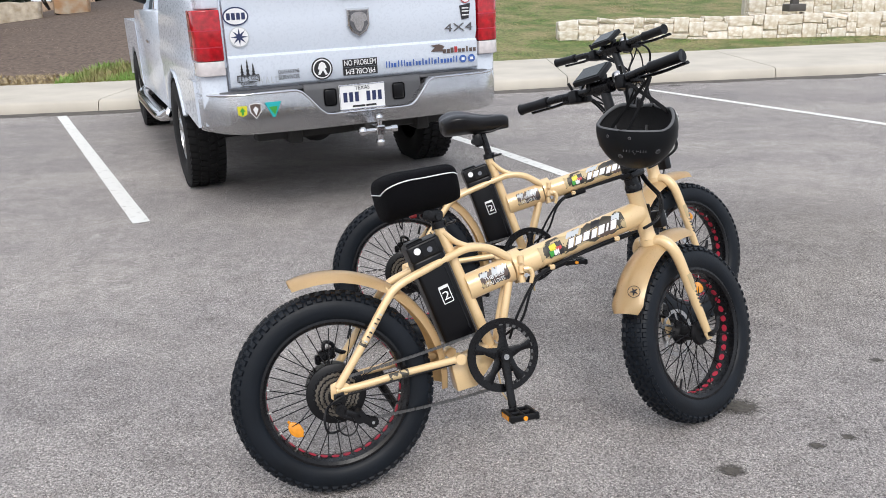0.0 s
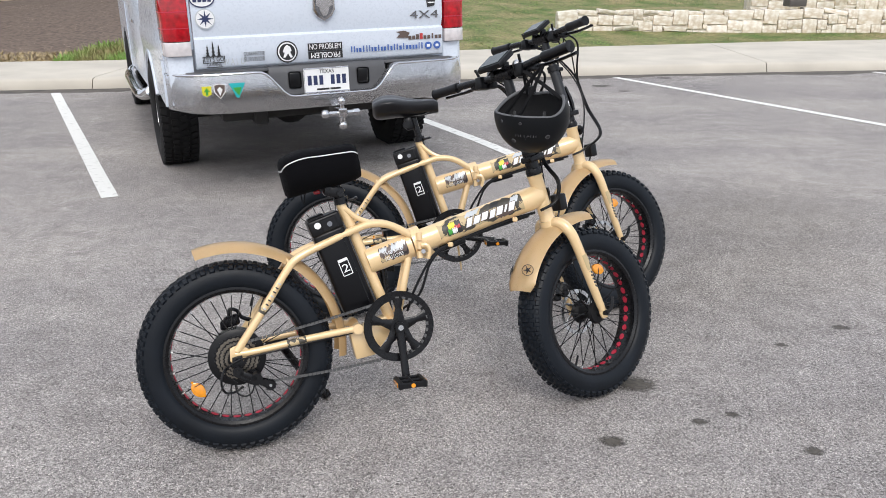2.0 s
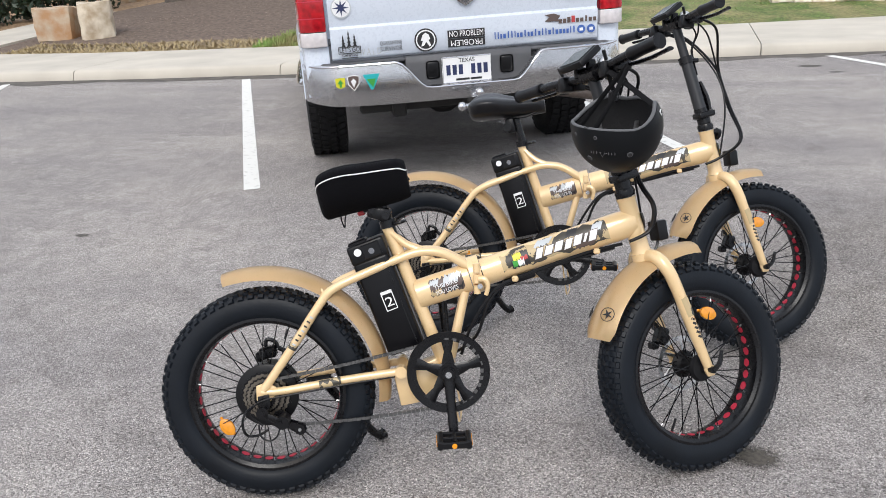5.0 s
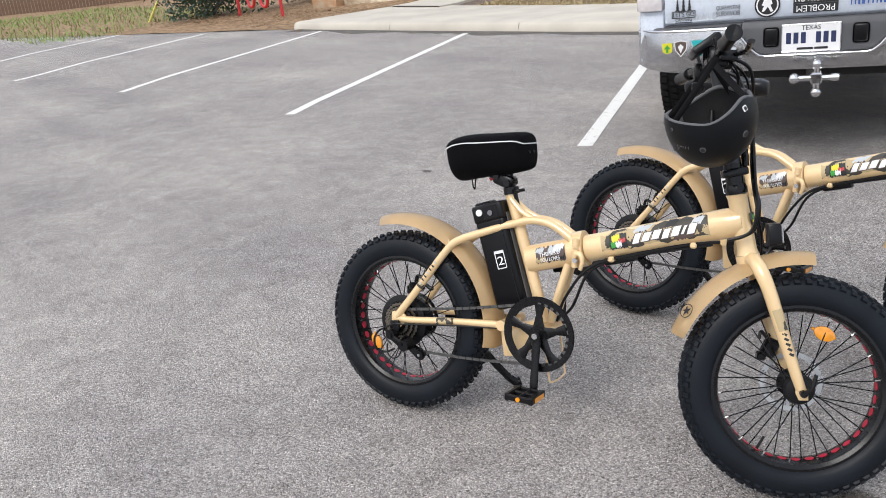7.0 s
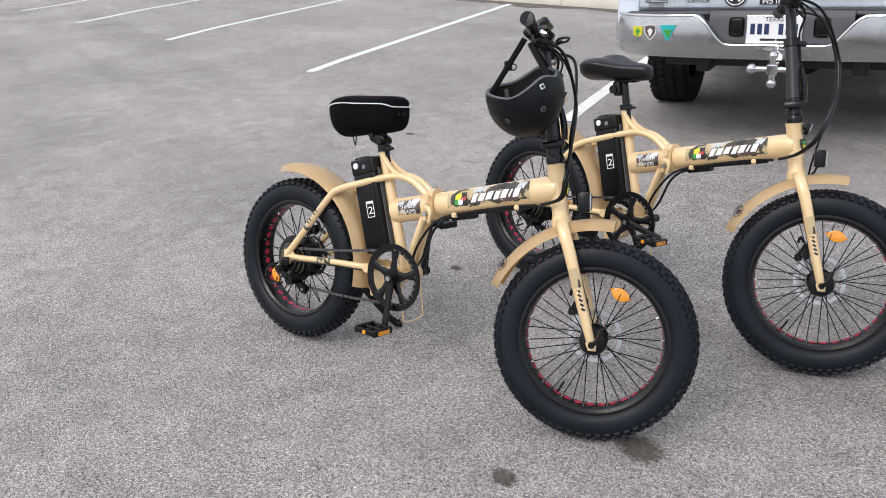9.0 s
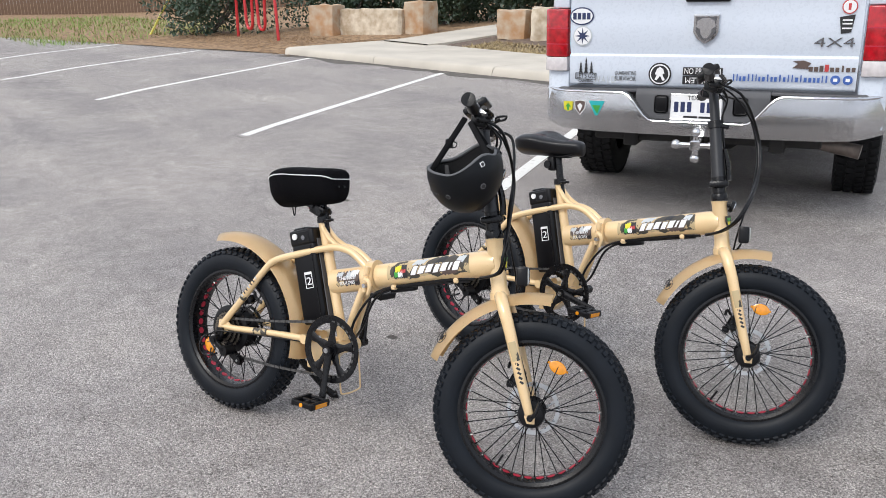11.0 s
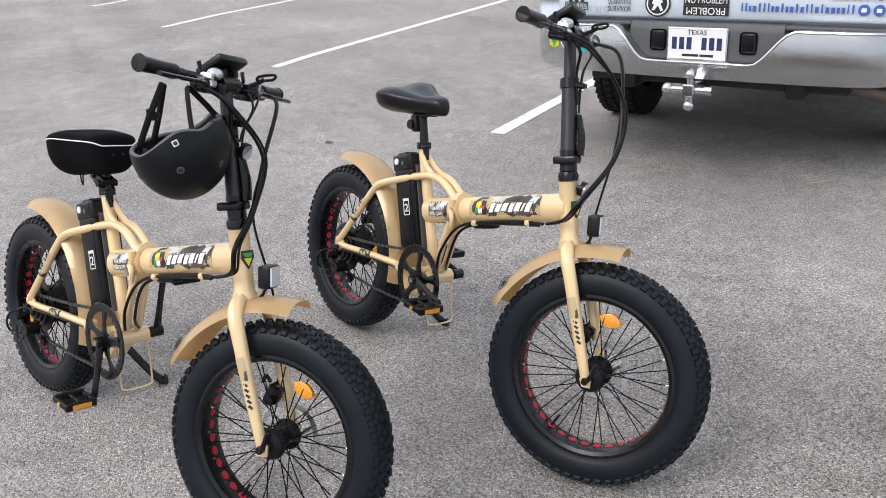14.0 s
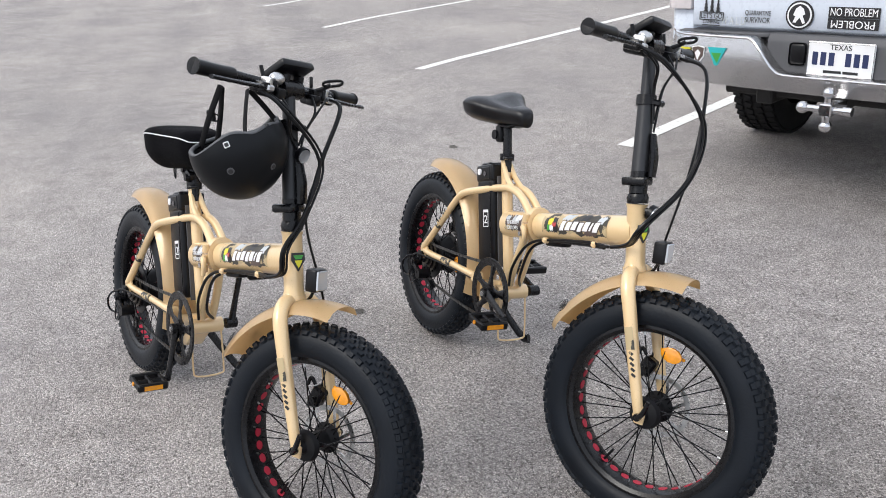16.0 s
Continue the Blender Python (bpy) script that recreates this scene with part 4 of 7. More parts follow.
for zz in (1.245, 1.225, 1.20):
    sticker(rect(0.764, zz, 0.05, 0.008), VINYL, BACKFACE - 0.004, "plain_bar", st)
st = sticker(disc(0.768, 1.318, 0.040), REDINK)
sticker(disc(0.768, 1.318, 0.034), VINYL, BACKFACE - 0.004, "sticker_field", st)
sticker(rect(0.768, 1.318, 0.014, 0.036), REDINK, BACKFACE - 0.006, "plain_shape", st)
# three small shields on the bumper
yb = bumper_y(-0.68, 0.72) - 0.006
st = sticker([(-0.845, 0.752), (-0.785, 0.752), (-0.788, 0.70), (-0.815, 0.688), (-0.842, 0.70)], YELINK, yb + 0.006, "sticker", bumper, 0.006)
sticker([(-0.822, 0.697), (-0.808, 0.697), (-0.808, 0.718), (-0.795, 0.718), (-0.815, 0.743), (-0.835, 0.718), (-0.822, 0.718)], GREENINK, yb + 0.004, "plain_shape", st)
st = sticker([(-0.772, 0.758), (-0.735, 0.766), (-0.698, 0.758), (-0.701, 0.71), (-0.735, 0.668), (-0.769, 0.71)], VINYL, yb + 0.002, "sticker", bumper, 0.006)
sticker([(-0.768, 0.754), (-0.735, 0.761), (-0.702, 0.754), (-0.706, 0.712), (-0.735, 0.675), (-0.764, 0.712)], BROWNINK, yb, "plain_shape", st)
sticker([(-0.752, 0.728), (-0.735, 0.745), (-0.718, 0.728), (-0.735, 0.690)], VINYL, yb - 0.002, "plain_shape", st)
st = sticker([(-0.676, 0.762), (-0.574, 0.762), (-0.618, 0.670), (-0.634, 0.670)], TEAL, yb - 0.004, "sticker", bumper, 0.008)
sticker([(-0.655, 0.735), (-0.600, 0.735), (-0.618, 0.682), (-0.632, 0.700)], GREENINK, yb - 0.006, "plain_shape", st)

# red traction board strapped in the bed
bm = bmesh.new()
block(bm, (0, 0, 0), (0.30, 0.10, 0.22), bevel=0.03, seg=3)
boards = part("traction_board", bm, REDPAINT, None, m=truck.matrix_basis @ pose(-0.90, 1.75, 1.595, 0, -12, 0))
tagged(boards, "red ribbed plastic traction board in the truck bed", "traction board")
for k in range(6):
    bm = bmesh.new()
    block(bm, (-0.12 + 0.048 * k, -0.055, 0.0), (0.022, 0.02, 0.16), bevel=0.006)
    part("rib", bm, REDPAINT, boards)
# ---- electric folding bicycles ----
HUB_Z, REAR_X, FRONT_X = 0.274, -0.015, 1.213
shared = {}


def once(key, build):
    """A mesh built one time and used by both bicycles."""
    if key not in shared:
        shared[key] = build()
    return shared[key]


def mesh_of(bm, material, angle=35):
    me = bpy.data.meshes.new("part")
    bm.to_mesh(me)
    bm.free()
    me.materials.append(material)
    me.polygons.foreach_set("use_smooth", [True] * len(me.polygons))
    me.set_sharp_from_angle(angle=radians(angle))
    return me


def tyre_mesh():
    bm = bmesh.new()
    prof = [(0.213, -0.034), (0.2195, -0.043), (0.231, -0.0495), (0.248, -0.0515), (0.266, -0.049), (0.279, -0.042), (0.2865, -0.030), (0.2895, -0.012), (0.2895, 0.012), (0.2865, 0.030), (0.279, 0.042), (0.266, 0.049), (0.248, 0.0515), (0.231, 0.0495), (0.2195, 0.043), (0.213, 0.034)]
    lathe(bm, prof, 96, "y")
    return mesh_of(bm, RUBBER, 30)


def tread_mesh():
    bm = bmesh.new()
    n = 62
    for k in range(n):
        for off, rad, w, l, ph, tilt in ((-0.0445, 0.2785, 0.015, 0.020, 0.0, -0.95), (-0.030, 0.2885, 0.014, 0.018, 0.5, -0.42), (-0.010, 0.2925, 0.014, 0.017, 0.0, 0.0), (0.010, 0.2925, 0.014, 0.017, 0.5, 0.0), (0.030, 0.2885, 0.014, 0.018, 0.0, 0.42), (0.0445, 0.2785, 0.015, 0.020, 0.5, 0.95)):
            a = 2 * math.pi * (k + ph) / n
            mm = Matrix.Rotation(a, 4, "Y") @ Matrix.Translation((0, off, rad)) @ Matrix.Rotation(-tilt, 4, "X") @ Matrix.Diagonal((l * 0.9, w * 0.9, 0.0085 if abs(off) < 0.04 else 0.0065, 1))
            lo = [bm.verts.new(mm @ Vector((x * 0.5, y * 0.5, -0.5))) for x, y in ((-1, -1), (1, -1), (1, 1), (-1, 1))]
            hi = [bm.verts.new(mm @ Vector((x * 0.36, y * 0.36, 0.5))) for x, y in ((-1, -1), (1, -1), (1, 1), (-1, 1))]
            bm.faces.new(hi)
            for i in range(4):
                bm.faces.new((lo[i], lo[(i + 1) % 4], hi[(i + 1) % 4], hi[i]))
    return mesh_of(bm, RUBBER, 30)


def rim_mesh():
    bm = bmesh.new()
    lathe(bm, [(r + 0.0075, y) for r, y in ((0.2125, -0.0405), (0.2125, -0.036), (0.205, -0.034), (0.200, -0.030), (0.196, -0.020), (0.195, 0.0), (0.196, 0.020), (0.200, 0.030), (0.205, 0.034), (0.2125, 0.036), (0.2125, 0.0405), (0.203, 0.0415), (0.194, 0.036), (0.190, 0.022), (0.189, 0.0), (0.190, -0.022), (0.194, -0.036), (0.203, -0.0415))], 96, "y", closed=True)
    return mesh_of(bm, BLACKMETAL, 30)


def cutout_mesh():
    bm = bmesh.new()
    ring = [bm.verts.new((0.0120 * math.cos(k), 0.0100 * math.sin(k), 0.0)) for k in (2 * math.pi * j / 14 for j in range(14))]
    top = [bm.verts.new(v.co + Vector((0, 0, -0.0016))) for v in ring]
    bm.faces.new(top)
    for i in range(14):
        bm.faces.new((ring[i], ring[(i + 1) % 14], top[(i + 1) % 14], top[i]))
    return mesh_of(bm, REDRIM)


def wheel(root, centre, rear, turn, amber, size):
    """turn: extra matrix for the steered wheel; amber: where the reflector sits, in degrees past the top."""
    m0 = turn @ Matrix.Translation(centre) @ Matrix.Scale(size, 4)
    rim = hang("wheel", once("rim", rim_mesh), root, "black wide rim with red cutouts and a fat tyre", m0)
    hang("tyre", once("tyre", tyre_mesh), rim, "black knobbly fat tyre", pose(0, 0, 0, 0, 7 if rear else 0, 0))
    tagged(hang("tread", once("tread", tread_mesh), rim, "", pose(0, 0, 0, 0, 7 if rear else 0, 0)), kind="stuff")
    for k in range(36):
        a = 2 * math.pi * (k + 0.5) / 36
        hang("rim_cutout", once("cutout", cutout_mesh), rim, "", Matrix.Rotation(a, 4, "Y") @ Matrix.Translation((0, 0.0, 0.1970)))
    hub_r = 0.062 if rear else 0.028
    for k in range(36):
        s = 1 if k % 2 else -1
        cross = (5 if rear else 6) * (1 if (k // 2) % 2 else -1)
        a = 2 * math.pi * k / 36
        base = Matrix.Rotation(a + radians(cross * (4 if not rear else 2.2)), 4, "Y") @ Vector((0, s * (0.030 if not rear else 0.026), hub_r))
        tip = Matrix.Rotation(a, 4, "Y") @ Vector((0, s * 0.014, 0.199))
        key = ("spoke", rear, k)

        def build(base=base, tip=tip):
            bm = bmesh.new()
            tube(bm, [base, tip], 0.0017, 5, 1)
            return mesh_of(bm, BLACKMETAL)
        hang("spoke", once(key, build), rim)
        if k % 2 == 0:
            def nip(tip=tip, base=base):
                bm = bmesh.new()
                d = (tip - base).normalized()
                cyl(bm, tip - d * 0.010, tip, 0.0024, n=6)
                return mesh_of(bm, STEEL)
            hang("nipple", once(("nip", rear, k), nip), rim)
    if rear:
        def hub():
            bm = bmesh.new()
            lathe(bm, [(0.012, -0.07), (0.022, -0.068), (0.022, -0.052), (0.055, -0.046), (0.070, -0.038), (0.074, -0.028), (0.066, -0.024), (0.062, 0.0), (0.066, 0.024), (0.074, 0.028), (0.070, 0.036), (0.045, 0.042), (0.02, 0.05), (0.012, 0.07)], 40)
            return mesh_of(bm, HUBBLACK)
        motor = hang("hub_motor", once("rhub", hub), rim, "black rear hub motor")

        def guard():
            bm = bmesh.new()
            lathe(bm, [(0.040, -0.0445), (0.074, -0.0435), (0.087, -0.039), (0.088, -0.0365), (0.074, -0.0405), (0.040, -0.0415)], 40, closed=True)
            return mesh_of(bm, BLACKPLASTIC)
        hang("spoke_guard", once("spoke_guard", guard), motor, "glossy black disc behind the sprockets")
        for i, rr in enumerate((0.067, 0.062, 0.054, 0.050, 0.041, 0.036, 0.028)):
            def cog(i=i, rr=rr):
                bm = bmesh.new()
                pts = [((rr + (0.003 if k % 2 else -0.001)) * math.cos(math.pi * k / 28), (rr + (0.003 if k % 2 else -0.001)) * math.sin(math.pi * k / 28)) for k in range(56)]
                prism(bm, pts, -0.048 - 0.0042 * i, -0.0462 - 0.0042 * i, "y")
                return mesh_of(bm, BLACKMETAL if i % 2 == 0 else COG)
            hang("sprocket", once(("cog", i), cog), rim)
    else:
        def hub():
            bm = bmesh.new()
            lathe(bm, [(0.008, -0.072), (0.012, -0.07), (0.016, -0.057), (0.035, -0.052), (0.040, -0.040), (0.032, -0.032), (0.024, -0.02), (0.024, 0.02), (0.032, 0.030), (0.040, 0.036), (0.035, 0.044), (0.016, 0.055), (0.012, 0.07), (0.008, 0.072)], 32)
            return mesh_of(bm, HUBBLACK)
        hang("hub", once("fhub", hub), rim)

    def rotor():
        bm = bmesh.new()
        lathe(bm, [(0.067, 0.0474), (0.080, 0.0474), (0.080, 0.0486), (0.067, 0.0486)], 48, closed=True)
        return mesh_of(bm, STEEL)
    disc_ob = hang("brake_disc", once("rotor", rotor), rim, "thin steel brake disc")

    def carrier():
        bm = bmesh.new()
        lathe(bm, [(0.014, 0.0474), (0.030, 0.0474), (0.030, 0.0486), (0.014, 0.0486)], 32, closed=True)
        return mesh_of(bm, STEEL)
    hang("carrier", once("carrier", carrier), disc_ob)

    def arm():
        bm = bmesh.new()
        tube(bm, [(0.026, 0.048, 0), (0.070 * math.cos(0.5), 0.048, 0.070 * math.sin(0.5))], 0.0045, 5, 1, flat=0.3)
        return mesh_of(bm, STEEL)
    for k in range(6):
        hang("disc_arm", once("disc_arm", arm), disc_ob, "", Matrix.Rotation(math.pi * k / 3, 4, "Y"))

    def valve():
        bm = bmesh.new()
        cyl(bm, (0, 0, -0.198), (0, 0, -0.157), 0.004, 0.0035, 8)
        return mesh_of(bm, BLACKPLASTIC)
    hang("valve", once("valve", valve), rim, "", pose(0, 0, 0, 0, 25 if not rear else 200, 0))

    def refl():
        bm = bmesh.new()
        outline = [(0.0255 * math.cos(g) * (1.0 + 0.08 * math.cos(g) ** 4), 0.0185 * math.sin(g)) for g in (2 * math.pi * j / 28 for j in range(28))]
        prism(bm, [(x, 0.155 + z) for x, z in outline], -0.019, -0.009, "y", 0.002)
        return mesh_of(bm, AMBER)
    reflector = hang("reflector", once("refl", refl), rim, "amber spoke reflector", pose(0, 0, 0, 0, amber, 0))

    def clip():
        bm = bmesh.new()
        block(bm, (0, -0.006, 0.155), (0.066, 0.006, 0.008), bevel=0.002)
        return mesh_of(bm, AMBER)
    hang("clip", once("refl_clip", clip), reflector)
    return rim


def fender(bm, c, r0, a0, a1, w, wide_end=None):
    """An arched sheet with a rolled cross-section; angles in degrees from forward, over the top."""
    n, rows = 30, []
    for i in range(n + 1):
        t = i / n
        a = radians(a0 + (a1 - a0) * t)
        ww = w * (1 if wide_end is None else 1 + wide_end * max(0, t - 0.55) / 0.45)
        if t > 0.94:
            ww *= 1 - 0.28 * (t - 0.94) / 0.06
        row = []
        for j in range(9):
            s = -1 + 2 * j / 8
            r = r0 - 0.018 * s * s - 0.014 * abs(s) ** 6
            row.append(bm.verts.new((c[0] + r * math.cos(a), c[1] + ww * s, c[2] + r * math.sin(a))))
        rows.append(row)
    for p, q in zip(rows, rows[1:]):
        for j in range(8):
            bm.faces.new((p[j], p[j + 1], q[j + 1], q[j]))
    bmesh.ops.solidify(bm, geom=bm.faces[:], thickness=0.0022)
    return bm


def oval_patch(bm, a, b, h, half_w, x_side, ang0, ang1, lift, t0, t1, rag=0.0, seed=0, slant=0.0):
    """A skin that hugs the oval main tube between two stations."""
    n, rows = 26, []
    A, B = Vector(a), Vector(b)
    d = (B - A).normalized()
    up_v = Vector((-d.z, 0, d.x))
    for i in range(n + 1):
        t = t0 + (t1 - t0) * i / n
        row = []
        for j in range(9):
            k = j / 8
            e0 = ang0 + rag * 18 * noise.noise((i * 0.45, seed, 0.3))
            e1 = ang1 + rag * 18 * noise.noise((i * 0.45, seed, 7.3))
            g = radians(e0 + (e1 - e0) * k)
            row.append(bm.verts.new(A + (B - A) * (t + slant * (k - 0.5)) + up_v * (h + lift) * math.sin(g) + Vector((0, x_side * (half_w + lift) * math.cos(g), 0))))
        rows.append(row)
    for p, q in zip(rows, rows[1:]):
        for j in range(8):
            bm.faces.new((p[j], q[j], q[j + 1], p[j + 1]))
    return bm


def saddle_mesh(covered):
    """Outline stations from tail to nose: x, half-width, crown height, skirt depth."""
    st = [(-0.150, 0.055, 0.004, 0.030), (-0.135, 0.088, 0.014, 0.056), (-0.10, 0.104, 0.024, 0.068), (-0.05, 0.100, 0.024, 0.066), (0.0, 0.078, 0.014, 0.056), (0.05, 0.054, 0.006, 0.046), (0.10, 0.040, 0.003, 0.040), (0.135, 0.030, 0.0, 0.034), (0.152, 0.020, -0.008, 0.024)]
    if covered:
        st = [(-0.158, 0.070, 0.006, 0.085), (-0.142, 0.108, 0.022, 0.110), (-0.10, 0.124, 0.032, 0.118), (-0.05, 0.122, 0.034, 0.118), (0.0, 0.106, 0.030, 0.112), (0.05, 0.094, 0.027, 0.110), (0.10, 0.083, 0.024, 0.104), (0.14, 0.072, 0.020, 0.096), (0.162, 0.050, 0.010, 0.080)]
    bm = bmesh.new()
    rows = []
    n = 32
    stations = zip(smooth_line([(a, b, 0) for a, b, _, _ in st], 4), smooth_line([(a, c, d) for a, _, c, d in st], 4))
    crown = 0.030 if covered else 0.020
    for p, q in stations:
        x, w, top, skirt = p.x, p.y, q.y, q.z
        row = []
        for j in range(n):
            g = 2 * math.pi * j / n
            c, s = math.cos(g), math.sin(g)
            y = w * (1 if c > 0 else -1) * abs(c) ** 0.7
            if s >= 0:
                z = top - 0.010 + crown * s ** 0.75
                if not covered and x < 0.08:
                    z -= 0.009 * max(0.0, 1 - abs(c) * 2.2)
            else:
                z = top - 0.010 - skirt * abs(s) ** 0.62
                y *= 1 - (0.42 if not covered else 0.20) * abs(s) ** 1.5
            row.append(bm.verts.new((x, y, z)))
        rows.append(row)
    for p, q in zip(rows, rows[1:]):
        for j in range(n):
            bm.faces.new((p[j], p[(j + 1) % n], q[(j + 1) % n], q[j]))
    bm.faces.new(rows[0])
    bm.faces.new(rows[-1][::-1])
    bmesh.ops.recalc_face_normals(bm, faces=bm.faces[:])
    return mesh_of(bm, FABRIC if covered else LEATHER, 80)


def bicycle(m, steer, crank_angle, covered, bar_lift, label):
    root = thing("electric_bicycle", label, "electric bike", m, "parked electric bicycles")
    # steering: a turn about the raked head axis
    low, high = Vector((1.063, 0, 0.62)), Vector((0.945, 0, 1.10))
    axis = (high - low).normalized()
    turn = Matrix.Translation(low) @ Matrix.Rotation(radians(steer), 4, axis) @ Matrix.Translation(-low)

    def fixed(name, bm, material, parent=root, label=""):
        return part(name, bm, material, parent, label)

    def turned(name, bm, material, parent=root, label=""):
        return part(name, bm, material, parent, label, turn if parent is root else None)

    hub_r, hub_f = Vector((REAR_X, 0, HUB_Z)), Vector((FRONT_X, 0, HUB_Z))
    size = 1.022 if covered else 1.045
    wheel(root, hub_r, True, Matrix(), 233 if covered else 85, size)
    wheel(root, hub_f, False, turn, 21 if covered else 5, size)

    # frame
    B = (1.005, 0, 0.695)
    bm = bmesh.new()
    tube(bm, [(0.350, 0, 0.735), (0.487, 0, 0.335)], 0.018, 16, 1)
    frame_ob = fixed("frame", bm, TAN, label="tan painted alloy folding frame")
    bm = bmesh.new()
    tube(bm, [(0.425, 0, 0.531), (0.575, 0, 0.573)], 0.042, 24, 1, flat=0.84)
    fixed("rear_main_tube", bm, TAN, frame_ob)
    bm = bmesh.new()
    tube(bm, [(0.612, 0, 0.584), (0.8, 0, 0.637), (1.0, 0, 0.6935), (1.046, 0, 0.7065)], [0.040, 0.040, 0.041, 0.034], 28, 3, flat=0.84)
    fixed("front_main_tube", bm, TAN, frame_ob)
    bm = bmesh.new()
    tube(bm, [(1.064, 0, 0.617), (1.061, 0, 0.63), (1.026, 0, 0.765), (1.024, 0, 0.775)], [0.029, 0.0255, 0.0255, 0.029], 20, 1)
    fixed("head_tube", bm, TAN, frame_ob)
    for s in (-1, 1):
        bm = bmesh.new()
        tube(bm, [(REAR_X, s * 0.078, 0.30), (0.08, s * 0.070, 0.425), (0.155, s * 0.060, 0.53), (0.20, s * 0.055, 0.573), (0.30, s * 0.040, 0.612), (0.385, s * 0.026, 0.642), (0.44, s * 0.020, 0.655), (0.50, s * 0.018, 0.648), (0.56, s * 0.018, 0.615), (0.59, s * 0.016, 0.590)], 0.0125, 12, 4)
        fixed("seat_stay", bm, TAN, frame_ob)
        bm = bmesh.new()
        tube(bm, [(REAR_X - 0.005, s * 0.076, 0.292), (0.05, s * 0.074, 0.295), (0.20, s * 0.066, 0.312), (0.365, s * 0.055, 0.325)], 0.0115, 12, 3)
        fixed("chain_stay", bm, TAN, frame_ob)
        bm = bmesh.new()
        cyl(bm, (0.368, s * 0.04, 0.325), (0.368, s * 0.070, 0.325), 0.017, n=18)
        fixed("pivot_boss", bm, TAN, frame_ob)
        bm = bmesh.new()
        prism(bm, [(REAR_X - 0.020, 0.312), (REAR_X - 0.022, 0.272), (REAR_X - 0.006, 0.256), (REAR_X + 0.012, 0.262), (REAR_X + 0.036, 0.288), (REAR_X + 0.034, 0.306), (REAR_X + 0.010, 0.322)], s * 0.072, s * 0.079, "y", 0.001)
        fixed("dropout", bm, TAN, frame_ob)
        bm = bmesh.new()
        tube(bm, [(0.362, s * 0.012, 0.712), (0.40, s * 0.016, 0.678), (0.445, s * 0.018, 0.658)], 0.009, 10, 3)
        fixed("gusset_tube", bm, TAN, frame_ob)
        bm = bmesh.new()
        tube(bm, [(0.56, s * 0.015, 0.535), (0.535, s * 0.02, 0.44), (0.512, s * 0.018, 0.35)], 0.0125, 12, 3)
        fixed("down_strut", bm, TAN, frame_ob)
        bm = bmesh.new()
        cyl(bm, (REAR_X, s * 0.078, HUB_Z), (REAR_X, s * 0.096, HUB_Z), 0.011, n=6)
        fixed("axle_nut", bm, BLACKMETAL, frame_ob)
    bm = bmesh.new()
    cyl(bm, (0.5, -0.055, 0.321), (0.5, 0.055, 0.321), 0.024, n=20)
    fixed("bottom_bracket", bm, TAN, frame_ob)
    bm = bmesh.new()
    prism(bm, [(0.345, 0.305), (0.36, 0.215), (0.425, 0.225), (0.49, 0.30), (0.47, 0.35), (0.41, 0.33)], -0.030, 0.030, "y", 0.006)
    fixed("battery_tray", bm, TAN, frame_ob)
    # folding hinge
    for x in (0.585, 0.601):
        bm = bmesh.new()
        tube(bm, [(x - 0.008, 0, 0.576 + (x - 0.584) * 0.28), (x + 0.008, 0, 0.580 + (x - 0.584) * 0.28)], 0.054, 24, 1, flat=0.84)
        bmesh.ops.bevel(bm, geom=[e for e in bm.edges if len(e.link_faces) == 2 and e.calc_face_angle(0) > 1], offset=0.003, segments=2, affect="EDGES")
        fixed("hinge_plate", bm, TAN, frame_ob)
    bm = bmesh.new()
    for z in (0.545, 0.575, 0.605):
        cyl(bm, (0.593, -0.048, z - 0.012), (0.593, -0.048, z + 0.012), 0.010, n=12)
    fixed("hinge_knuckle", bm, TAN, frame_ob)
    bm = bmesh.new()
    tube(bm, [(0.598, -0.056, 0.575), (0.614, -0.062, 0.574), (0.622, -0.063, 0.556), (0.616, -0.060, 0.530)], [0.009, 0.008, 0.007, 0.006], 10)
    lever_ob = fixed("hinge_lever", bm, TAN, frame_ob)
    bm = bmesh.new()
    cyl(bm, (0.600, -0.056, 0.556), (0.600, -0.068, 0.556), 0.0075, n=10)
    part("hinge_bolt", bm, STEEL, lever_ob)
    # seat clamp, post
    bm = bmesh.new()
    cyl(bm, (0.356, 0, 0.727), (0.352, 0, 0.748), 0.024, n=20)
    clamp_ob = fixed("seat_clamp", bm, BLACKMETAL)
    bm = bmesh.new()
    tube(bm, [(0.372, -0.022, 0.738), (0.392, -0.028, 0.742), (0.402, -0.01, 0.744)], 0.005, 8)
    fixed("quick_release", bm, BLACKMETAL, clamp_ob)
    bm = bmesh.new()
    tube(bm, [(0.37, 0, 0.69), (0.327, 0, 0.838)], 0.0145, 16, 1)
    fixed("seat_post", bm, BLACKMETAL)
    bm = bmesh.new()
    block(bm, (0.318, 0, 0.845), (0.055, 0.045, 0.030), bevel=0.008, seg=2)
    tube(bm, [(0.25, -0.02, 0.846), (0.29, -0.022, 0.838), (0.36, -0.022, 0.838), (0.42, -0.015, 0.86)], 0.004, 8)
    tube(bm, [(0.25, 0.02, 0.846), (0.29, 0.022, 0.838), (0.36, 0.022, 0.838), (0.42, 0.015, 0.86)], 0.004, 8)
    cyl(bm, (0.300, -0.030, 0.80), (0.300, 0.030, 0.80), 0.016, n=12)
    block(bm, (0.31, 0, 0.806), (0.062 if covered else 0.034, 0.048, 0.058), pose(0, 0, 0, 0, -14, 0), bevel=0.009, seg=2)
    clamp = fixed("saddle_clamp", bm, BLACKPLASTIC)
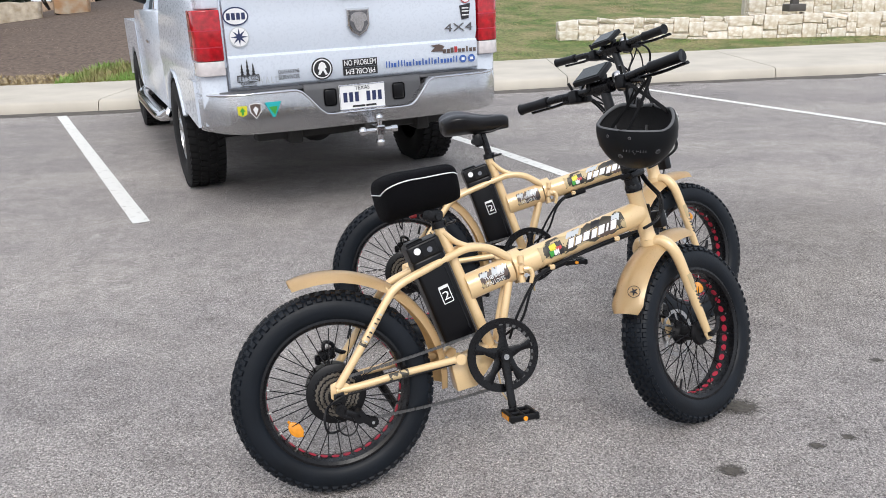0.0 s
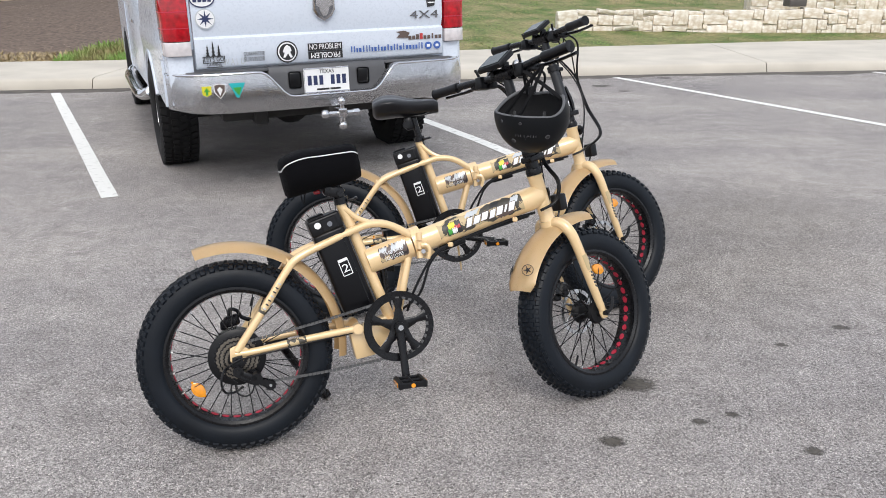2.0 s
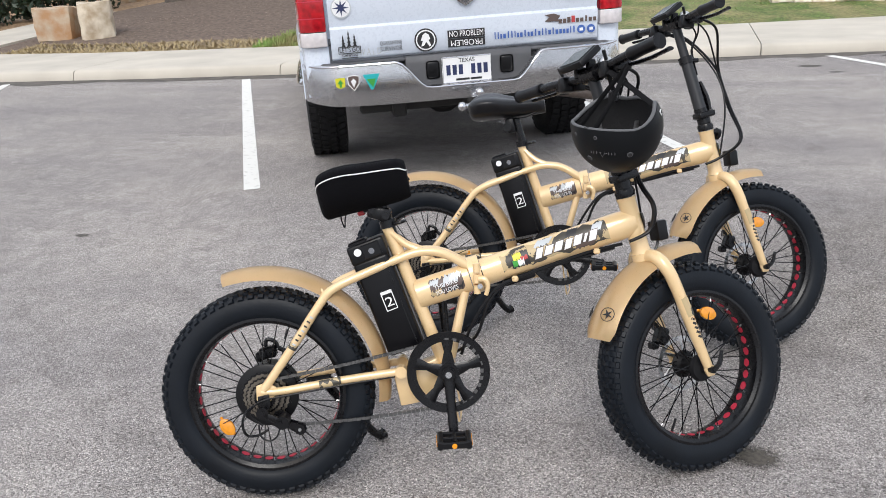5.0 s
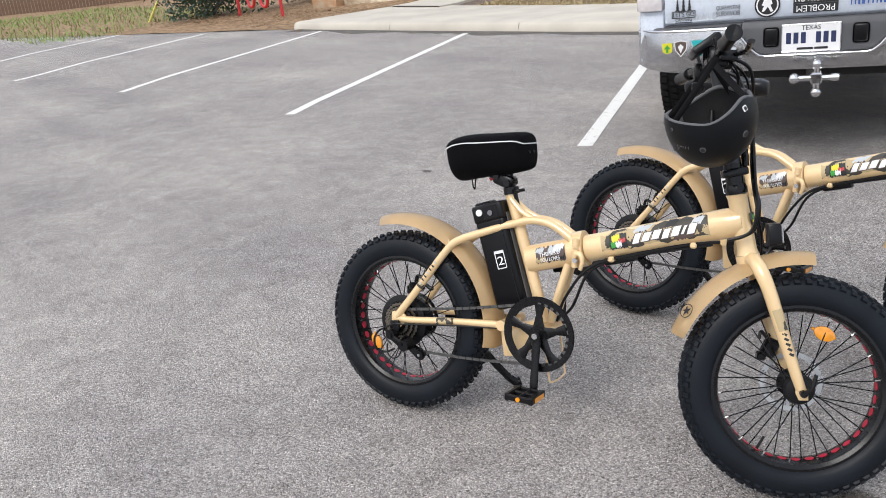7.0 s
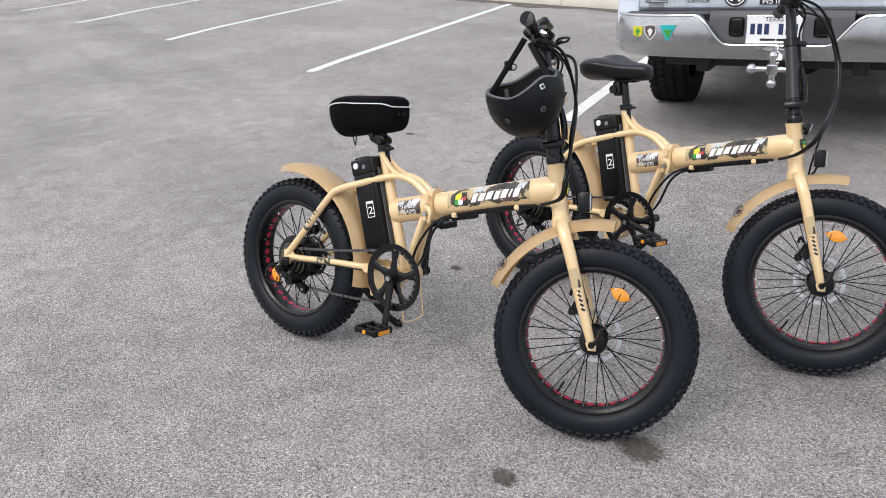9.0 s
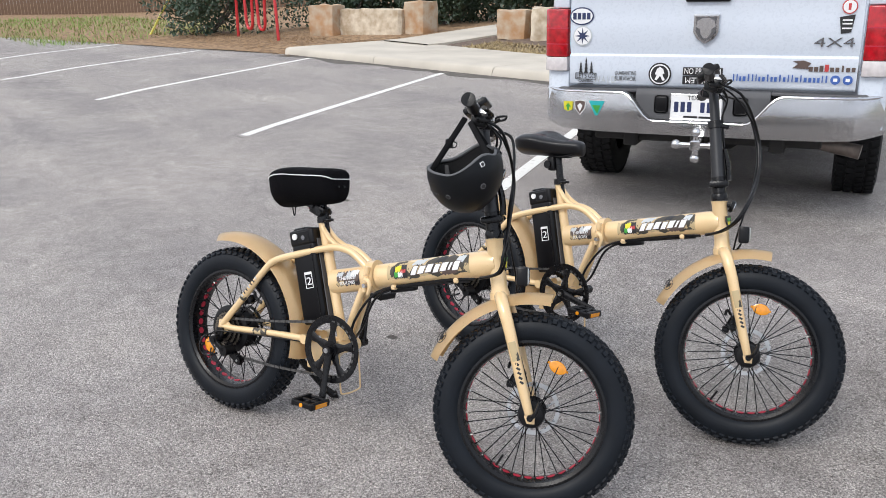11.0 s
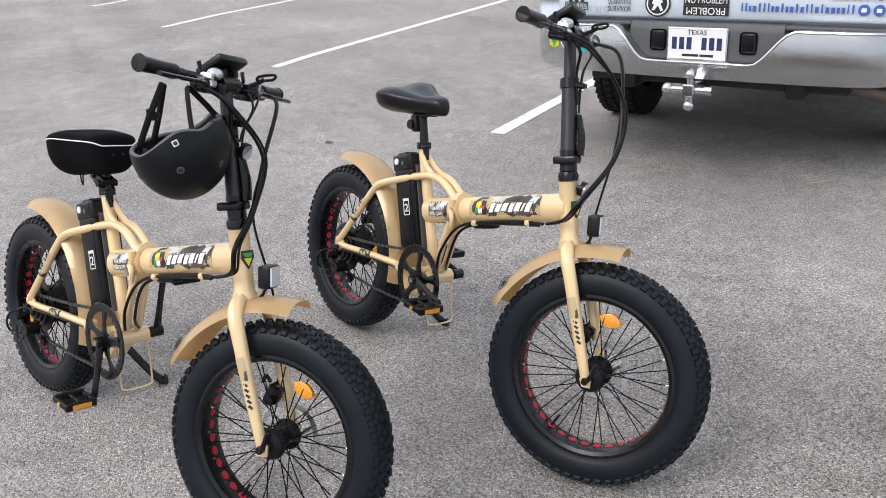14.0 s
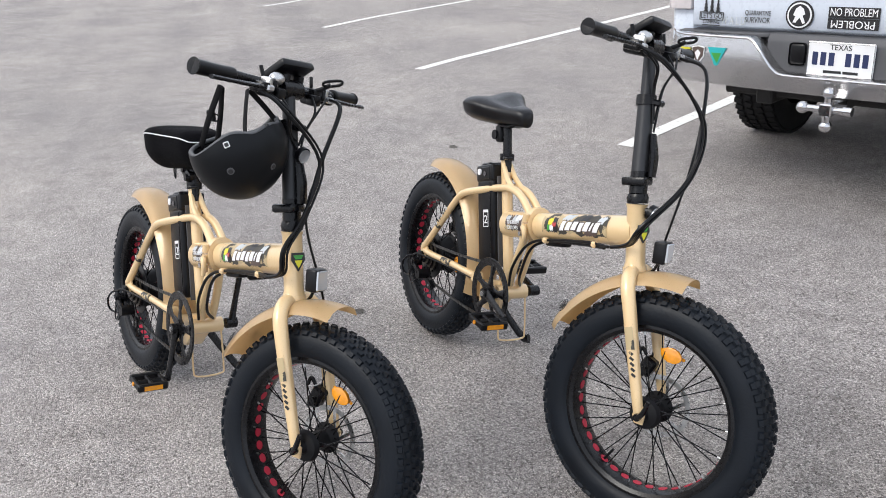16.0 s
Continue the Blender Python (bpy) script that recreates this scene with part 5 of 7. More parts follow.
    if covered:
        bm = bmesh.new()
        block(bm, (0.332, 0, 0.768), (0.066, 0.046, 0.040), pose(0, 0, 0, 0, 18, 0), bevel=0.010, seg=2)
        cyl(bm, (0.350, -0.030, 0.762), (0.350, 0.030, 0.762), 0.011, n=12)
        cyl(bm, (0.312, -0.028, 0.780), (0.312, 0.028, 0.780), 0.010, n=12)
        part("post_linkage", bm, BLACKMETAL, clamp, "black seat post linkage")
    sm = pose(0.288, 0, 0.864, 0, -9, 0) @ Matrix.Diagonal((0.775, 0.93, 0.92, 1)) if covered else pose(0.295, 0, 0.889, 9, -3, 0) @ Matrix.Diagonal((0.94, 1, 1.08, 1))
    seat = hang("saddle", once(("saddle", covered), lambda: saddle_mesh(covered)), root, "padded black fabric saddle cover with white piping" if covered else "black vinyl saddle", sm)
    if covered:
        bm = bmesh.new()
        edge = [(-0.158, 0.070, 0.006), (-0.142, 0.108, 0.022), (-0.10, 0.124, 0.032), (-0.05, 0.122, 0.034), (0.0, 0.106, 0.030), (0.05, 0.094, 0.027), (0.10, 0.083, 0.024), (0.14, 0.072, 0.020), (0.162, 0.050, 0.010)]
        for s in (-1, 1):
            tube(bm, [(x, s * (w + 0.0005), z - 0.009) for x, w, z in edge], 0.0021, 6, 4)
        for x, w, z in (edge[0], edge[-1]):
            tube(bm, [(x, -w, z - 0.009), (x, w, z - 0.009)], 0.0021, 6, 1)
        part("piping", bm, PIPING, seat, "thin white piping")
        bm = bmesh.new()
        tube(bm, [(-0.09, -0.02, -0.06), (-0.10, -0.022, -0.10), (-0.095, -0.018, -0.13), (-0.085, -0.02, -0.10), (-0.06, -0.03, -0.07)], 0.0025, 6)
        part("drawstring", bm, WEB, seat)
        bm = bmesh.new()
        block(bm, (-0.03, 0.02, -0.100), (0.028, 0.022, 0.014), bevel=0.004)
        part("red_tag", bm, REDPAINT, seat)

    # battery
    bt = Vector((0.300, 0, 0.648))
    d = Vector((0.1215, 0, -0.375)).normalized()
    rot = Matrix(((d.z * -1, 0, -d.x), (0, 1, 0), (d.x, 0, -d.z))).to_4x4()
    centre = bt + d * 0.142
    bm = bmesh.new()
    block(bm, (0, 0, 0), (0.106, 0.082, 0.284), bevel=0.012, seg=3)
    bm.transform(Matrix.Translation(centre) @ rot)
    batt = fixed("battery", bm, BATTERY, label="black battery case behind the seat tube")
    bm = bmesh.new()
    block(bm, (0, 0, 0), (0.108, 0.085, 0.056), bevel=0.008, seg=3)
    block(bm, (-0.02, 0, 0.030), (0.055, 0.05, 0.012), bevel=0.004)
    block(bm, (0.012, -0.042, 0.0), (0.052, 0.006, 0.040), bevel=0.002)
    bm.transform(Matrix.Translation(bt - d * 0.020) @ rot)
    fixed("battery_cap", bm, BLACKPLASTIC, batt)
    bm = bmesh.new()
    block(bm, (0, 0, 0), (0.004, 0.05, 0.30), bevel=0.001)
    bm.transform(Matrix.Translation(centre) @ rot @ Matrix.Translation((0.0555, 0, 0)))
    fixed("battery_rail", bm, GREYPLASTIC, batt)
    bm = bmesh.new()
    block(bm, (0.036, -0.0415, 0), (0.003, 0.002, 0.26))
    bm.transform(Matrix.Translation(centre) @ rot)
    fixed("case_groove", bm, BLACKMETAL, batt)
    lm = Matrix.Translation(centre) @ rot
    bm = bmesh.new()
    cyl(bm, (-0.026, -0.042, 0.168), (-0.026, -0.047, 0.168), 0.0105, n=18)
    bm.transform(lm)
    fixed("key_cap", bm, VINYL, batt, "white round lock cover")
    bm = bmesh.new()
    cyl(bm, (0.012, -0.044, 0.160), (0.012, -0.0475, 0.160), 0.0085, n=18)
    bm.transform(lm)
    fixed("lock", bm, DARKCHROME, batt)
    bm = bmesh.new()
    for c, s in (((0.0, 0.031), (0.036, 0.0028)), ((0.0, -0.031), (0.036, 0.0028)), ((-0.0175, 0), (0.0028, 0.062)), ((0.0175, 0), (0.0028, 0.062)), ((0.0, 0.0265), (0.036, 0.009))):
        block(bm, (c[0], -0.0418, c[1]), (s[0], 0.0012, s[1]))
    bm.transform(lm @ Matrix.Translation((0.006, 0, 0.012)) @ Matrix.Diagonal((0.88, 1, 0.88, 1)))
    fixed("number_frame", bm, VINYL, batt)
    lettering("2", 0.038, VINYL, batt, lm @ Matrix.Translation((0.006, -0.0418, 0.007)) @ pose(0, 0, 0, 90), 0.021)

    # mudguards
    bm = bmesh.new()
    fender(bm, hub_r + Vector((0, 0, 0.012)), 0.351, -8, 108, 0.062)
    rg = fixed("rear_mudguard", bm, TAN, label="tan rear mudguard")
    bm = bmesh.new()
    tube(bm, [(0.17, -0.058, 0.555), (0.155, -0.03, 0.575), (0.15, 0.03, 0.575), (0.17, 0.058, 0.555)], 0.006, 8)
    fixed("bridge", bm, TAN, rg)
    bm = bmesh.new()
    fender(bm, hub_f + Vector((0, 0, 0.012)), 0.350, 88, 162, 0.060, 0.10)
    fg = turned("front_mudguard", bm, TAN, label="tan front mudguard")
    # small star in a ring printed near the mudguard's tail, both shoulders
    for side in (-1, 1):
        a0 = radians(150)
        p0 = Vector((hub_f.x + 0.3445 * math.cos(a0), side * 0.040, hub_f.z + 0.012 + 0.3445 * math.sin(a0)))
        out = Vector((0.62 * math.cos(a0), side * 0.42, 0.62 * math.sin(a0))).normalized()
        t1 = Vector((-math.sin(a0), 0, math.cos(a0)))
        t2 = out.cross(t1).normalized()
        bm = bmesh.new()
        tube(bm, [p0 + out * 0.002 + (t1 * math.cos(q) + t2 * math.sin(q)) * 0.019 for q in (2 * math.pi * k / 20 for k in range(20))], 0.0011, 5, 1, closed=True)
        for k in range(5):
            q = 2 * math.pi * k / 5
            tube(bm, [p0 + out * 0.002, p0 + out * 0.002 + (t1 * math.cos(q) + t2 * math.sin(q)) * 0.014], [0.0042, 0.0006], 5, 1)
        part("star_print", bm, INK, fg)

    # fork
    for s in (-1, 1):
        bm = bmesh.new()
        tube(bm, [(1.068, s * 0.012, 0.603), (1.075, s * 0.045, 0.604), (1.090, s * 0.071, 0.575), (1.115, s * 0.078, 0.52), (1.165, s * 0.078, 0.39), (1.208, s * 0.078, 0.283)], [0.019, 0.019, 0.019, 0.018, 0.016, 0.013], 14, 5)
        leg = turned("fork_leg", bm, TAN, root)
        bm = bmesh.new()
        prism(bm, [(1.198, 0.296), (1.226, 0.283), (1.228, 0.256), (1.205, 0.254), (1.195, 0.273)], s * 0.074, s * 0.082, "y", 0.001)
        part("dropout", bm, TAN, leg)
        bm = bmesh.new()
        tube(bm, [(1.128, s * 0.0945, 0.487), (1.150, s * 0.0940, 0.434)], 0.011, 8, 1, flat=0.25)
        part("fork_print", bm, CAMO, leg, "camouflage print strip")
        for k in range(5):
            bm = bmesh.new()
            c = Vector((1.1535 + 0.0053 * k, s * 0.0935, 0.425 - 0.0128 * k))
            block(bm, c, (0.012, 0.002, 0.0065), pose(0, 0, 0, 0, 22, 0))
            part("plain_bar", bm, INK, leg)
    bm = bmesh.new()
    cyl(bm, (1.069, 0, 0.595), (1.063, 0, 0.617), 0.031, n=20)
    turned("fork_crown", bm, TAN)
    bm = bmesh.new()
    cyl(bm, (FRONT_X, -0.082, HUB_Z), (FRONT_X, -0.096, HUB_Z), 0.010, n=8)
    tube(bm, [(FRONT_X, -0.094, HUB_Z), (FRONT_X + 0.015, -0.104, HUB_Z + 0.02), (FRONT_X + 0.022, -0.106, HUB_Z + 0.055)], [0.007, 0.007, 0.005], 8)
    turned("axle_lever", bm, BLACKMETAL, label="black quick-release lever")
    bm = bmesh.new()
    cyl(bm, (FRONT_X, 0.082, HUB_Z), (FRONT_X, 0.094, HUB_Z), 0.010, n=8)
    turned("axle_nut", bm, BLACKMETAL)
    bm = bmesh.new()
    block(bm, (1.152, 0.056, 0.362), (0.038, 0.034, 0.052), pose(0, 0, 0, 0, 20, 0), bevel=0.006)
    block(bm, (1.132, 0.066, 0.335), (0.024, 0.028, 0.022), bevel=0.004)
    cyl(bm, (1.150, 0.030, 0.352), (1.150, 0.076, 0.352), 0.011, n=12)
    tube(bm, [(1.140, 0.052, 0.39), (1.125, 0.05, 0.405), (1.12, 0.046, 0.385)], 0.005, 8)
    turned("brake_caliper", bm, BLACKMETAL)
    bm = bmesh.new()
    block(bm, (-0.022, 0.050, 0.376), (0.050, 0.034, 0.034), pose(0, 0, 0, 0, -12, 0), bevel=0.006)
    block(bm, (-0.050, 0.054, 0.362), (0.018, 0.026, 0.028), bevel=0.004)
    cyl(bm, (-0.022, 0.028, 0.374), (-0.022, 0.072, 0.374), 0.012, n=12)
    tube(bm, [(-0.030, 0.056, 0.392), (-0.024, 0.058, 0.412), (-0.002, 0.060, 0.404), (0.006, 0.060, 0.385)], 0.006, 8)
    tube(bm, [(0.006, 0.062, 0.385), (0.030, 0.066, 0.372), (0.052, 0.070, 0.378)], 0.007, 8)
    fixed("rear_brake_caliper", bm, BLACKMETAL)

    # headlamp
    bm = bmesh.new()
    tube(bm, [(1.085, 0, 0.595), (1.115, 0, 0.625), (1.125, 0.0, 0.66)], 0.004, 6)
    lampb = turned("headlamp", bm, BLACKMETAL, label="small headlamp with a silver lens")
    bm = bmesh.new()
    block(bm, (1.125, 0, 0.675), (0.034, 0.048, 0.058), pose(0, 0, 0, 0, -8, 0), bevel=0.006, seg=2)
    part("lamp_body", bm, BLACKPLASTIC, lampb)
    bm = bmesh.new()
    block(bm, (1.143, 0, 0.678), (0.006, 0.042, 0.050), pose(0, 0, 0, 0, -8, 0), bevel=0.003)
    part("lamp_lens", bm, PALE, lampb)

    # riser stem
    slack = 0.0 if covered else 0.12   # the bare-saddle bike's folding hinge stands a little askew

    def ax(z):
        k = (z - low.z) / (high.z - low.z)
        return low + (high - low) * k + Vector((0, slack * max(0.0, z - 0.80), 0))
    bm = bmesh.new()
    tube(bm, [ax(0.777), ax(0.79), ax(0.80)], [0.027, 0.029, 0.025], 20, 1)
    tube(bm, [ax(0.80), ax(0.855)], [0.0235, 0.0235], 20, 1)
    block(bm, ax(0.832) + Vector((0.0, -0.012, 0)), (0.066, 0.054, 0.022), pose(0, 0, 0, 0, -14, 0), bevel=0.006, seg=2)
    stem = turned("stem_hinge", bm, BLACKMETAL, label="black folding stem hinge")
    bm = bmesh.new()
    tube(bm, [ax(0.85) + Vector((0.034, 0.0, 0)), ax(0.90) + Vector((0.036, 0, 0)), ax(0.955) + Vector((0.028, 0, 0))], [0.009, 0.010, 0.007], 10, flat=1.8)
    part("folding_lever", bm, BLACKMETAL, stem)
    bm = bmesh.new()
    tube(bm, [ax(0.85), ax(1.01), ax(1.03)], [0.0225, 0.021, 0.021], 20, 1)
    turned("stem_post", bm, STEM, label="dark grey alloy riser stem")
    bm = bmesh.new()
    tube(bm, [ax(1.02), ax(1.045)], 0.026, 20, 1)
    block(bm, ax(1.033) + Vector((0.032, 0, 0)), (0.03, 0.03, 0.016), bevel=0.004)
    turned("stem_collar", bm, BLACKMETAL)
    top_z = 1.135 + bar_lift
    bm = bmesh.new()
    tube(bm, [ax(1.04), ax(top_z)], 0.0165, 16, 1)
    turned("inner_post", bm, STEM)
    hb = ax(top_z + 0.012)
    bar_turn = Matrix.Translation(hb + Vector((-0.006, 0.014, -0.003))) @ pose(0, 0, 0, -2.6 if covered else 0.6, 0, 4.6 if covered else 1.5)
    bm = bmesh.new()
    cyl(bm, hb + Vector((0, -0.035, 0)), hb + Vector((0, 0.035, 0)), 0.024, n=20)
    turned("bar_clamp", bm, BLACKMETAL)
    bm = bmesh.new()
    tube(bm, [bar_turn @ Vector((-0.022, -0.316, 0.010)), bar_turn @ Vector((-0.012, -0.16, 0.007)), bar_turn @ Vector((0, -0.05, 0)), bar_turn @ Vector((0, 0.05, 0)), bar_turn @ Vector((-0.012, 0.16, 0.007)), bar_turn @ Vector((-0.022, 0.316, 0.010))], 0.0125, 14, 4)
    bar = turned("handlebar", bm, BLACKMETAL, label="black flat handlebar")
    for s in (-1, 1):
        bm = bmesh.new()
        e = [bar_turn @ Vector((-0.015, s * 0.206, 0.008)), bar_turn @ Vector((-0.018, s * 0.255, 0.009)), bar_turn @ Vector((-0.023, s * 0.324, 0.010))]
        tube(bm, [e[0], e[0].lerp(e[1], 0.1), e[1], e[2].lerp(e[1], 0.08), e[2]], [0.0160, 0.0185, 0.0165, 0.0175, 0.0200], 16, 4)
        part("grip", bm, BLACKPLASTIC, bar, "black rubber grip")
        bm = bmesh.new()
        block(bm, bar_turn @ Vector((0.012, s * 0.135, -0.004)), (0.045, 0.03, 0.028), bevel=0.007, seg=2)
        tube(bm, [bar_turn @ Vector((0.022, s * 0.135, -0.002)), bar_turn @ Vector((0.032, s * 0.165, -0.003)), bar_turn @ Vector((0.036, s * 0.215, -0.004)), bar_turn @ Vector((0.029, s * 0.265, -0.004)), bar_turn @ Vector((0.020, s * 0.312, -0.004))], [0.010, 0.010, 0.009, 0.008, 0.009], 10, flat=0.6, up=(0, 0, 1))
        part("brake_lever", bm, BLACKMETAL, bar)
        bm = bmesh.new()
        block(bm, bar_turn @ Vector((-0.002, s * 0.095, -0.004)), (0.048, 0.036, 0.044), bevel=0.008, seg=2)
        block(bm, bar_turn @ Vector((0.022, s * 0.075, -0.012)), (0.03, 0.03, 0.028), bevel=0.006, seg=2)
        tube(bm, [bar_turn @ Vector((-0.01, s * 0.10, 0.02)), bar_turn @ Vector((-0.02, s * 0.105, 0.045))], 0.005, 6, 1)
        part("shifter" if s < 0 else "switch_pod", bm, BLACKPLASTIC, bar)
        bm = bmesh.new()
        block(bm, bar_turn @ Vector((0.016, s * 0.118, 0.006)), (0.034, 0.014, 0.032), bevel=0.005, seg=2)
        block(bm, bar_turn @ Vector((0.036, s * 0.128, -0.004)), (0.016, 0.024, 0.016), bevel=0.004)
        part("lever_clamp", bm, STEEL, bar, "silver brake lever clamp")
    bm = bmesh.new()
    block(bm, bar_turn @ Vector((-0.020, 0.004, 0.046)), (0.082, 0.118, 0.020), pose(0, 0, 0, 0, -38, 0), bevel=0.006, seg=2)
    block(bm, bar_turn @ Vector((-0.004, 0.032, 0.020)), (0.026, 0.016, 0.042), bevel=0.003)
    block(bm, bar_turn @ Vector((-0.004, -0.024, 0.020)), (0.026, 0.016, 0.042), bevel=0.003)
    disp = part("display", bm, BLACKPLASTIC, bar, "small handlebar display")
    bm = bmesh.new()
    block(bm, bar_turn @ Vector((-0.0265, 0.004, 0.0543)), (0.068, 0.100, 0.004), pose(0, 0, 0, 0, -38, 0), bevel=0.001)
    part("screen", bm, SCREEN, disp)
    bm = bmesh.new()
    ball(bm, bar_turn @ Vector((0.008, -0.072, 0.022)), (0.020, 0.020, 0.016), 14)
    cyl(bm, bar_turn @ Vector((0, -0.072, 0.0)), bar_turn @ Vector((0, -0.072, 0.02)), 0.014, n=12)
    part("bell", bm, STEEL, bar, "silver bell")
    bm = bmesh.new()
    tube(bm, [bar_turn @ Vector((0.01, 0.085, 0.01)), bar_turn @ Vector((0.03, 0.095, 0.022)), bar_turn @ Vector((0.048, 0.10, 0.036))], 0.006, 6)
    tube(bm, [bar_turn @ Vector((0.040, 0.085, 0.040)), bar_turn @ Vector((0.066, 0.118, 0.052)), bar_turn @ Vector((0.060, 0.124, 0.040)), bar_turn @ Vector((0.036, 0.092, 0.030))], 0.004, 6, 3, closed=True)
    part("phone_clip", bm, BLACKPLASTIC, bar)

    # loose loops from the controls to the stem
    for y, fy, lowz in ((-0.12, 0.5, 0.98), (-0.06, 0.8, 1.0), (0.07, 0.7, 0.99), (0.13, 0.45, 0.96)):
        bm = bmesh.new()
        tube(bm, [hb + Vector((0.02, y, -0.01)), hb + Vector((0.055, y * fy, -0.045)), hb + Vector((0.05, y * fy * 0.5, -0.10)), ax(lowz) + Vector((0.026, 0.004 * (1 if y > 0 else -1), 0))], 0.003, 7, 5)
        turned("cable", bm, BLACKPLASTIC)

    # front reflector on the stem or head tube
    zf = 0.97 if covered else 0.765
    bm = bmesh.new()
    c = ax(zf) + Vector((0.035, 0, 0))
    cyl(bm, ax(zf), c, 0.007, n=8)
    cyl(bm, c, c + Vector((0.012, 0, -0.003)), 0.021, n=24)
    rf = turned("front_reflector", bm, BLACKPLASTIC)
    bm = bmesh.new()
    cyl(bm, c + Vector((0.010, 0, -0.0025)), c + Vector((0.0145, 0, -0.0035)), 0.018, n=24)
    part("reflector_lens", bm, PALE, rf)

    # cables
    routes = [
        [hb + Vector((0.03, 0.13, -0.01)), hb + Vector((0.10, 0.11, -0.03)), hb + Vector((0.165, 0.06, -0.16)), hb + Vector((0.185, 0.02, -0.30)), Vector((1.135, -0.02, 0.72)), Vector((1.075, -0.045, 0.655)), Vector((1.02, -0.052, 0.628))],
        [hb + Vector((0.03, -0.13, -0.01)), hb + Vector((0.09, -0.10, -0.04)), hb + Vector((0.155, -0.04, -0.17)), hb + Vector((0.175, 0.0, -0.31)), Vector((1.13, -0.02, 0.71)), Vector((1.07, -0.048, 0.648)), Vector((1.0, -0.052, 0.620))],
        [hb + Vector((0.02, -0.10, -0.01)), hb + Vector((0.08, -0.06, -0.05)), hb + Vector((0.15, -0.02, -0.20)), hb + Vector((0.16, 0.0, -0.33)), Vector((1.12, -0.03, 0.69)), Vector((1.06, -0.050, 0.642)), Vector((0.98, -0.050, 0.612))],
        [hb + Vector((0.02, 0.09, -0.01)), hb + Vector((0.07, 0.07, -0.05)), hb + Vector((0.14, 0.05, -0.22)), Vector((1.125, 0.06, 0.74)), Vector((1.10, 0.085, 0.60)), Vector((1.14, 0.085, 0.45)), Vector((1.152, 0.066, 0.39))],
    ]
    near = -0.028 if covered else -0.045
    routes = [[p + Vector((0, near if 1 < i < 5 and k < 3 else 0, 0.028 if 3 < i and k < 3 else 0)) for i, p in enumerate(r)] for k, r in enumerate(routes)]
    main = routes[0]
    for k, dy in ((1, -0.007), (2, 0.006)):
        routes[k] = routes[k][:2] + [p + Vector((0.003 * k, dy, 0.002)) for p in main[2:]]
    routes[3] = [p + Vector((-0.006, 0.010, 0)) for p in main[:4]] + [Vector((1.105, 0.045, 0.655)), Vector((1.112, 0.085, 0.56)), Vector((1.140, 0.088, 0.46)), Vector((1.152, 0.066, 0.39))]
    if not covered:
        routes = [[p + Vector((0.016 if 0 < i < 4 else 0, 0, 0)) for i, p in enumerate(r)] for r in routes]
    if covered:
        routes = [[p - Vector((max(0.0, p.x - 1.01) * 0.55 if 0 < i < 4 else (0.048 if i == 4 and k < 3 else 0), 0, 0)) for i, p in enumerate(r)] for k, r in enumerate(routes)]
    for k, r in enumerate(routes):
        if k < 3:
            r = [turn @ Vector(p) if i < 4 else Vector(p) for i, p in enumerate(r)]
        bm = bmesh.new()
        tube(bm, [Vector(p) for p in r], 0.0046 if k < 2 else 0.0032, 8, 6)
        turned("cable", bm, BLACKPLASTIC, root) if k == 3 else part("cable", bm, BLACKPLASTIC, root)
    bm = bmesh.new()
    tube(bm, [(1.0, -0.048, 0.650), (0.90, -0.034, 0.628), (0.75, -0.032, 0.584), (0.66, -0.040, 0.552), (0.615, -0.052, 0.512), (0.565, -0.05, 0.43), (0.54, -0.035, 0.36)], 0.0045, 7, 6)
    part("cable", bm, BLACKPLASTIC, root)
    bm = bmesh.new()
    tube(bm, [(0.98, -0.042, 0.640), (0.85, -0.024, 0.606), (0.70, -0.022, 0.563), (0.630, -0.036, 0.515), (0.585, -0.03, 0.41), (0.52, 0.02, 0.35)], 0.0045, 7, 6)
    part("cable", bm, BLACKPLASTIC, root)
    bm = bmesh.new()
    tube(bm, [(0.35, -0.058, 0.312), (0.2, -0.075, 0.300), (0.05, -0.088, 0.283), (-0.02, -0.105, 0.275), (-0.055, -0.10, 0.24), (-0.02, -0.1, 0.205)], 0.0028, 6, 6)
    part("cable", bm, BLACKPLASTIC, root)
    for x, z in ((0.70, 0.567), (0.93, 0.632)):
        bm = bmesh.new()
        block(bm, (x, -0.036, z), (0.018, 0.02, 0.016), bevel=0.004)
        fixed("cable_stop", bm, TAN, frame_ob)
    # controller under the main tube
    bm = bmesh.new()
    block(bm, (0.715, 0.0, 0.562), (0.095, 0.034, 0.020), pose(0, 0, 0, 0, -15.6, 0), bevel=0.007, seg=2)
    fixed("controller_box", bm, BLACKPLASTIC)

    # crankset
    bbx, bbz = 0.5, 0.321
    bm = bmesh.new()
    lathe(bm, [(0.098, -0.002), (0.114, -0.003), (0.116, 0.0), (0.114, 0.003), (0.098, 0.002)], 64, "y", closed=True)
    lathe(bm, [(0.089, -0.001), (0.0985, -0.0015), (0.0985, 0.0015), (0.089, 0.001)], 64, "y", closed=True)
    for k in range(5):
        a = 2 * math.pi * k / 5 + 0.3
        tube(bm, [(0.022 * math.cos(a), 0, 0.022 * math.sin(a)), (0.06 * math.cos(a), -0.002, 0.06 * math.sin(a)), (0.093 * math.cos(a), 0, 0.093 * math.sin(a))], [0.020, 0.0105, 0.019], 8, 4, flat=0.24)
    cyl(bm, (0, 0.006, 0), (0, -0.008, 0), 0.028, n=24)
    part("chainring", bm, BLACKMETAL, root, "black chainring with guard", Matrix.Translation((bbx, -0.078, bbz)))
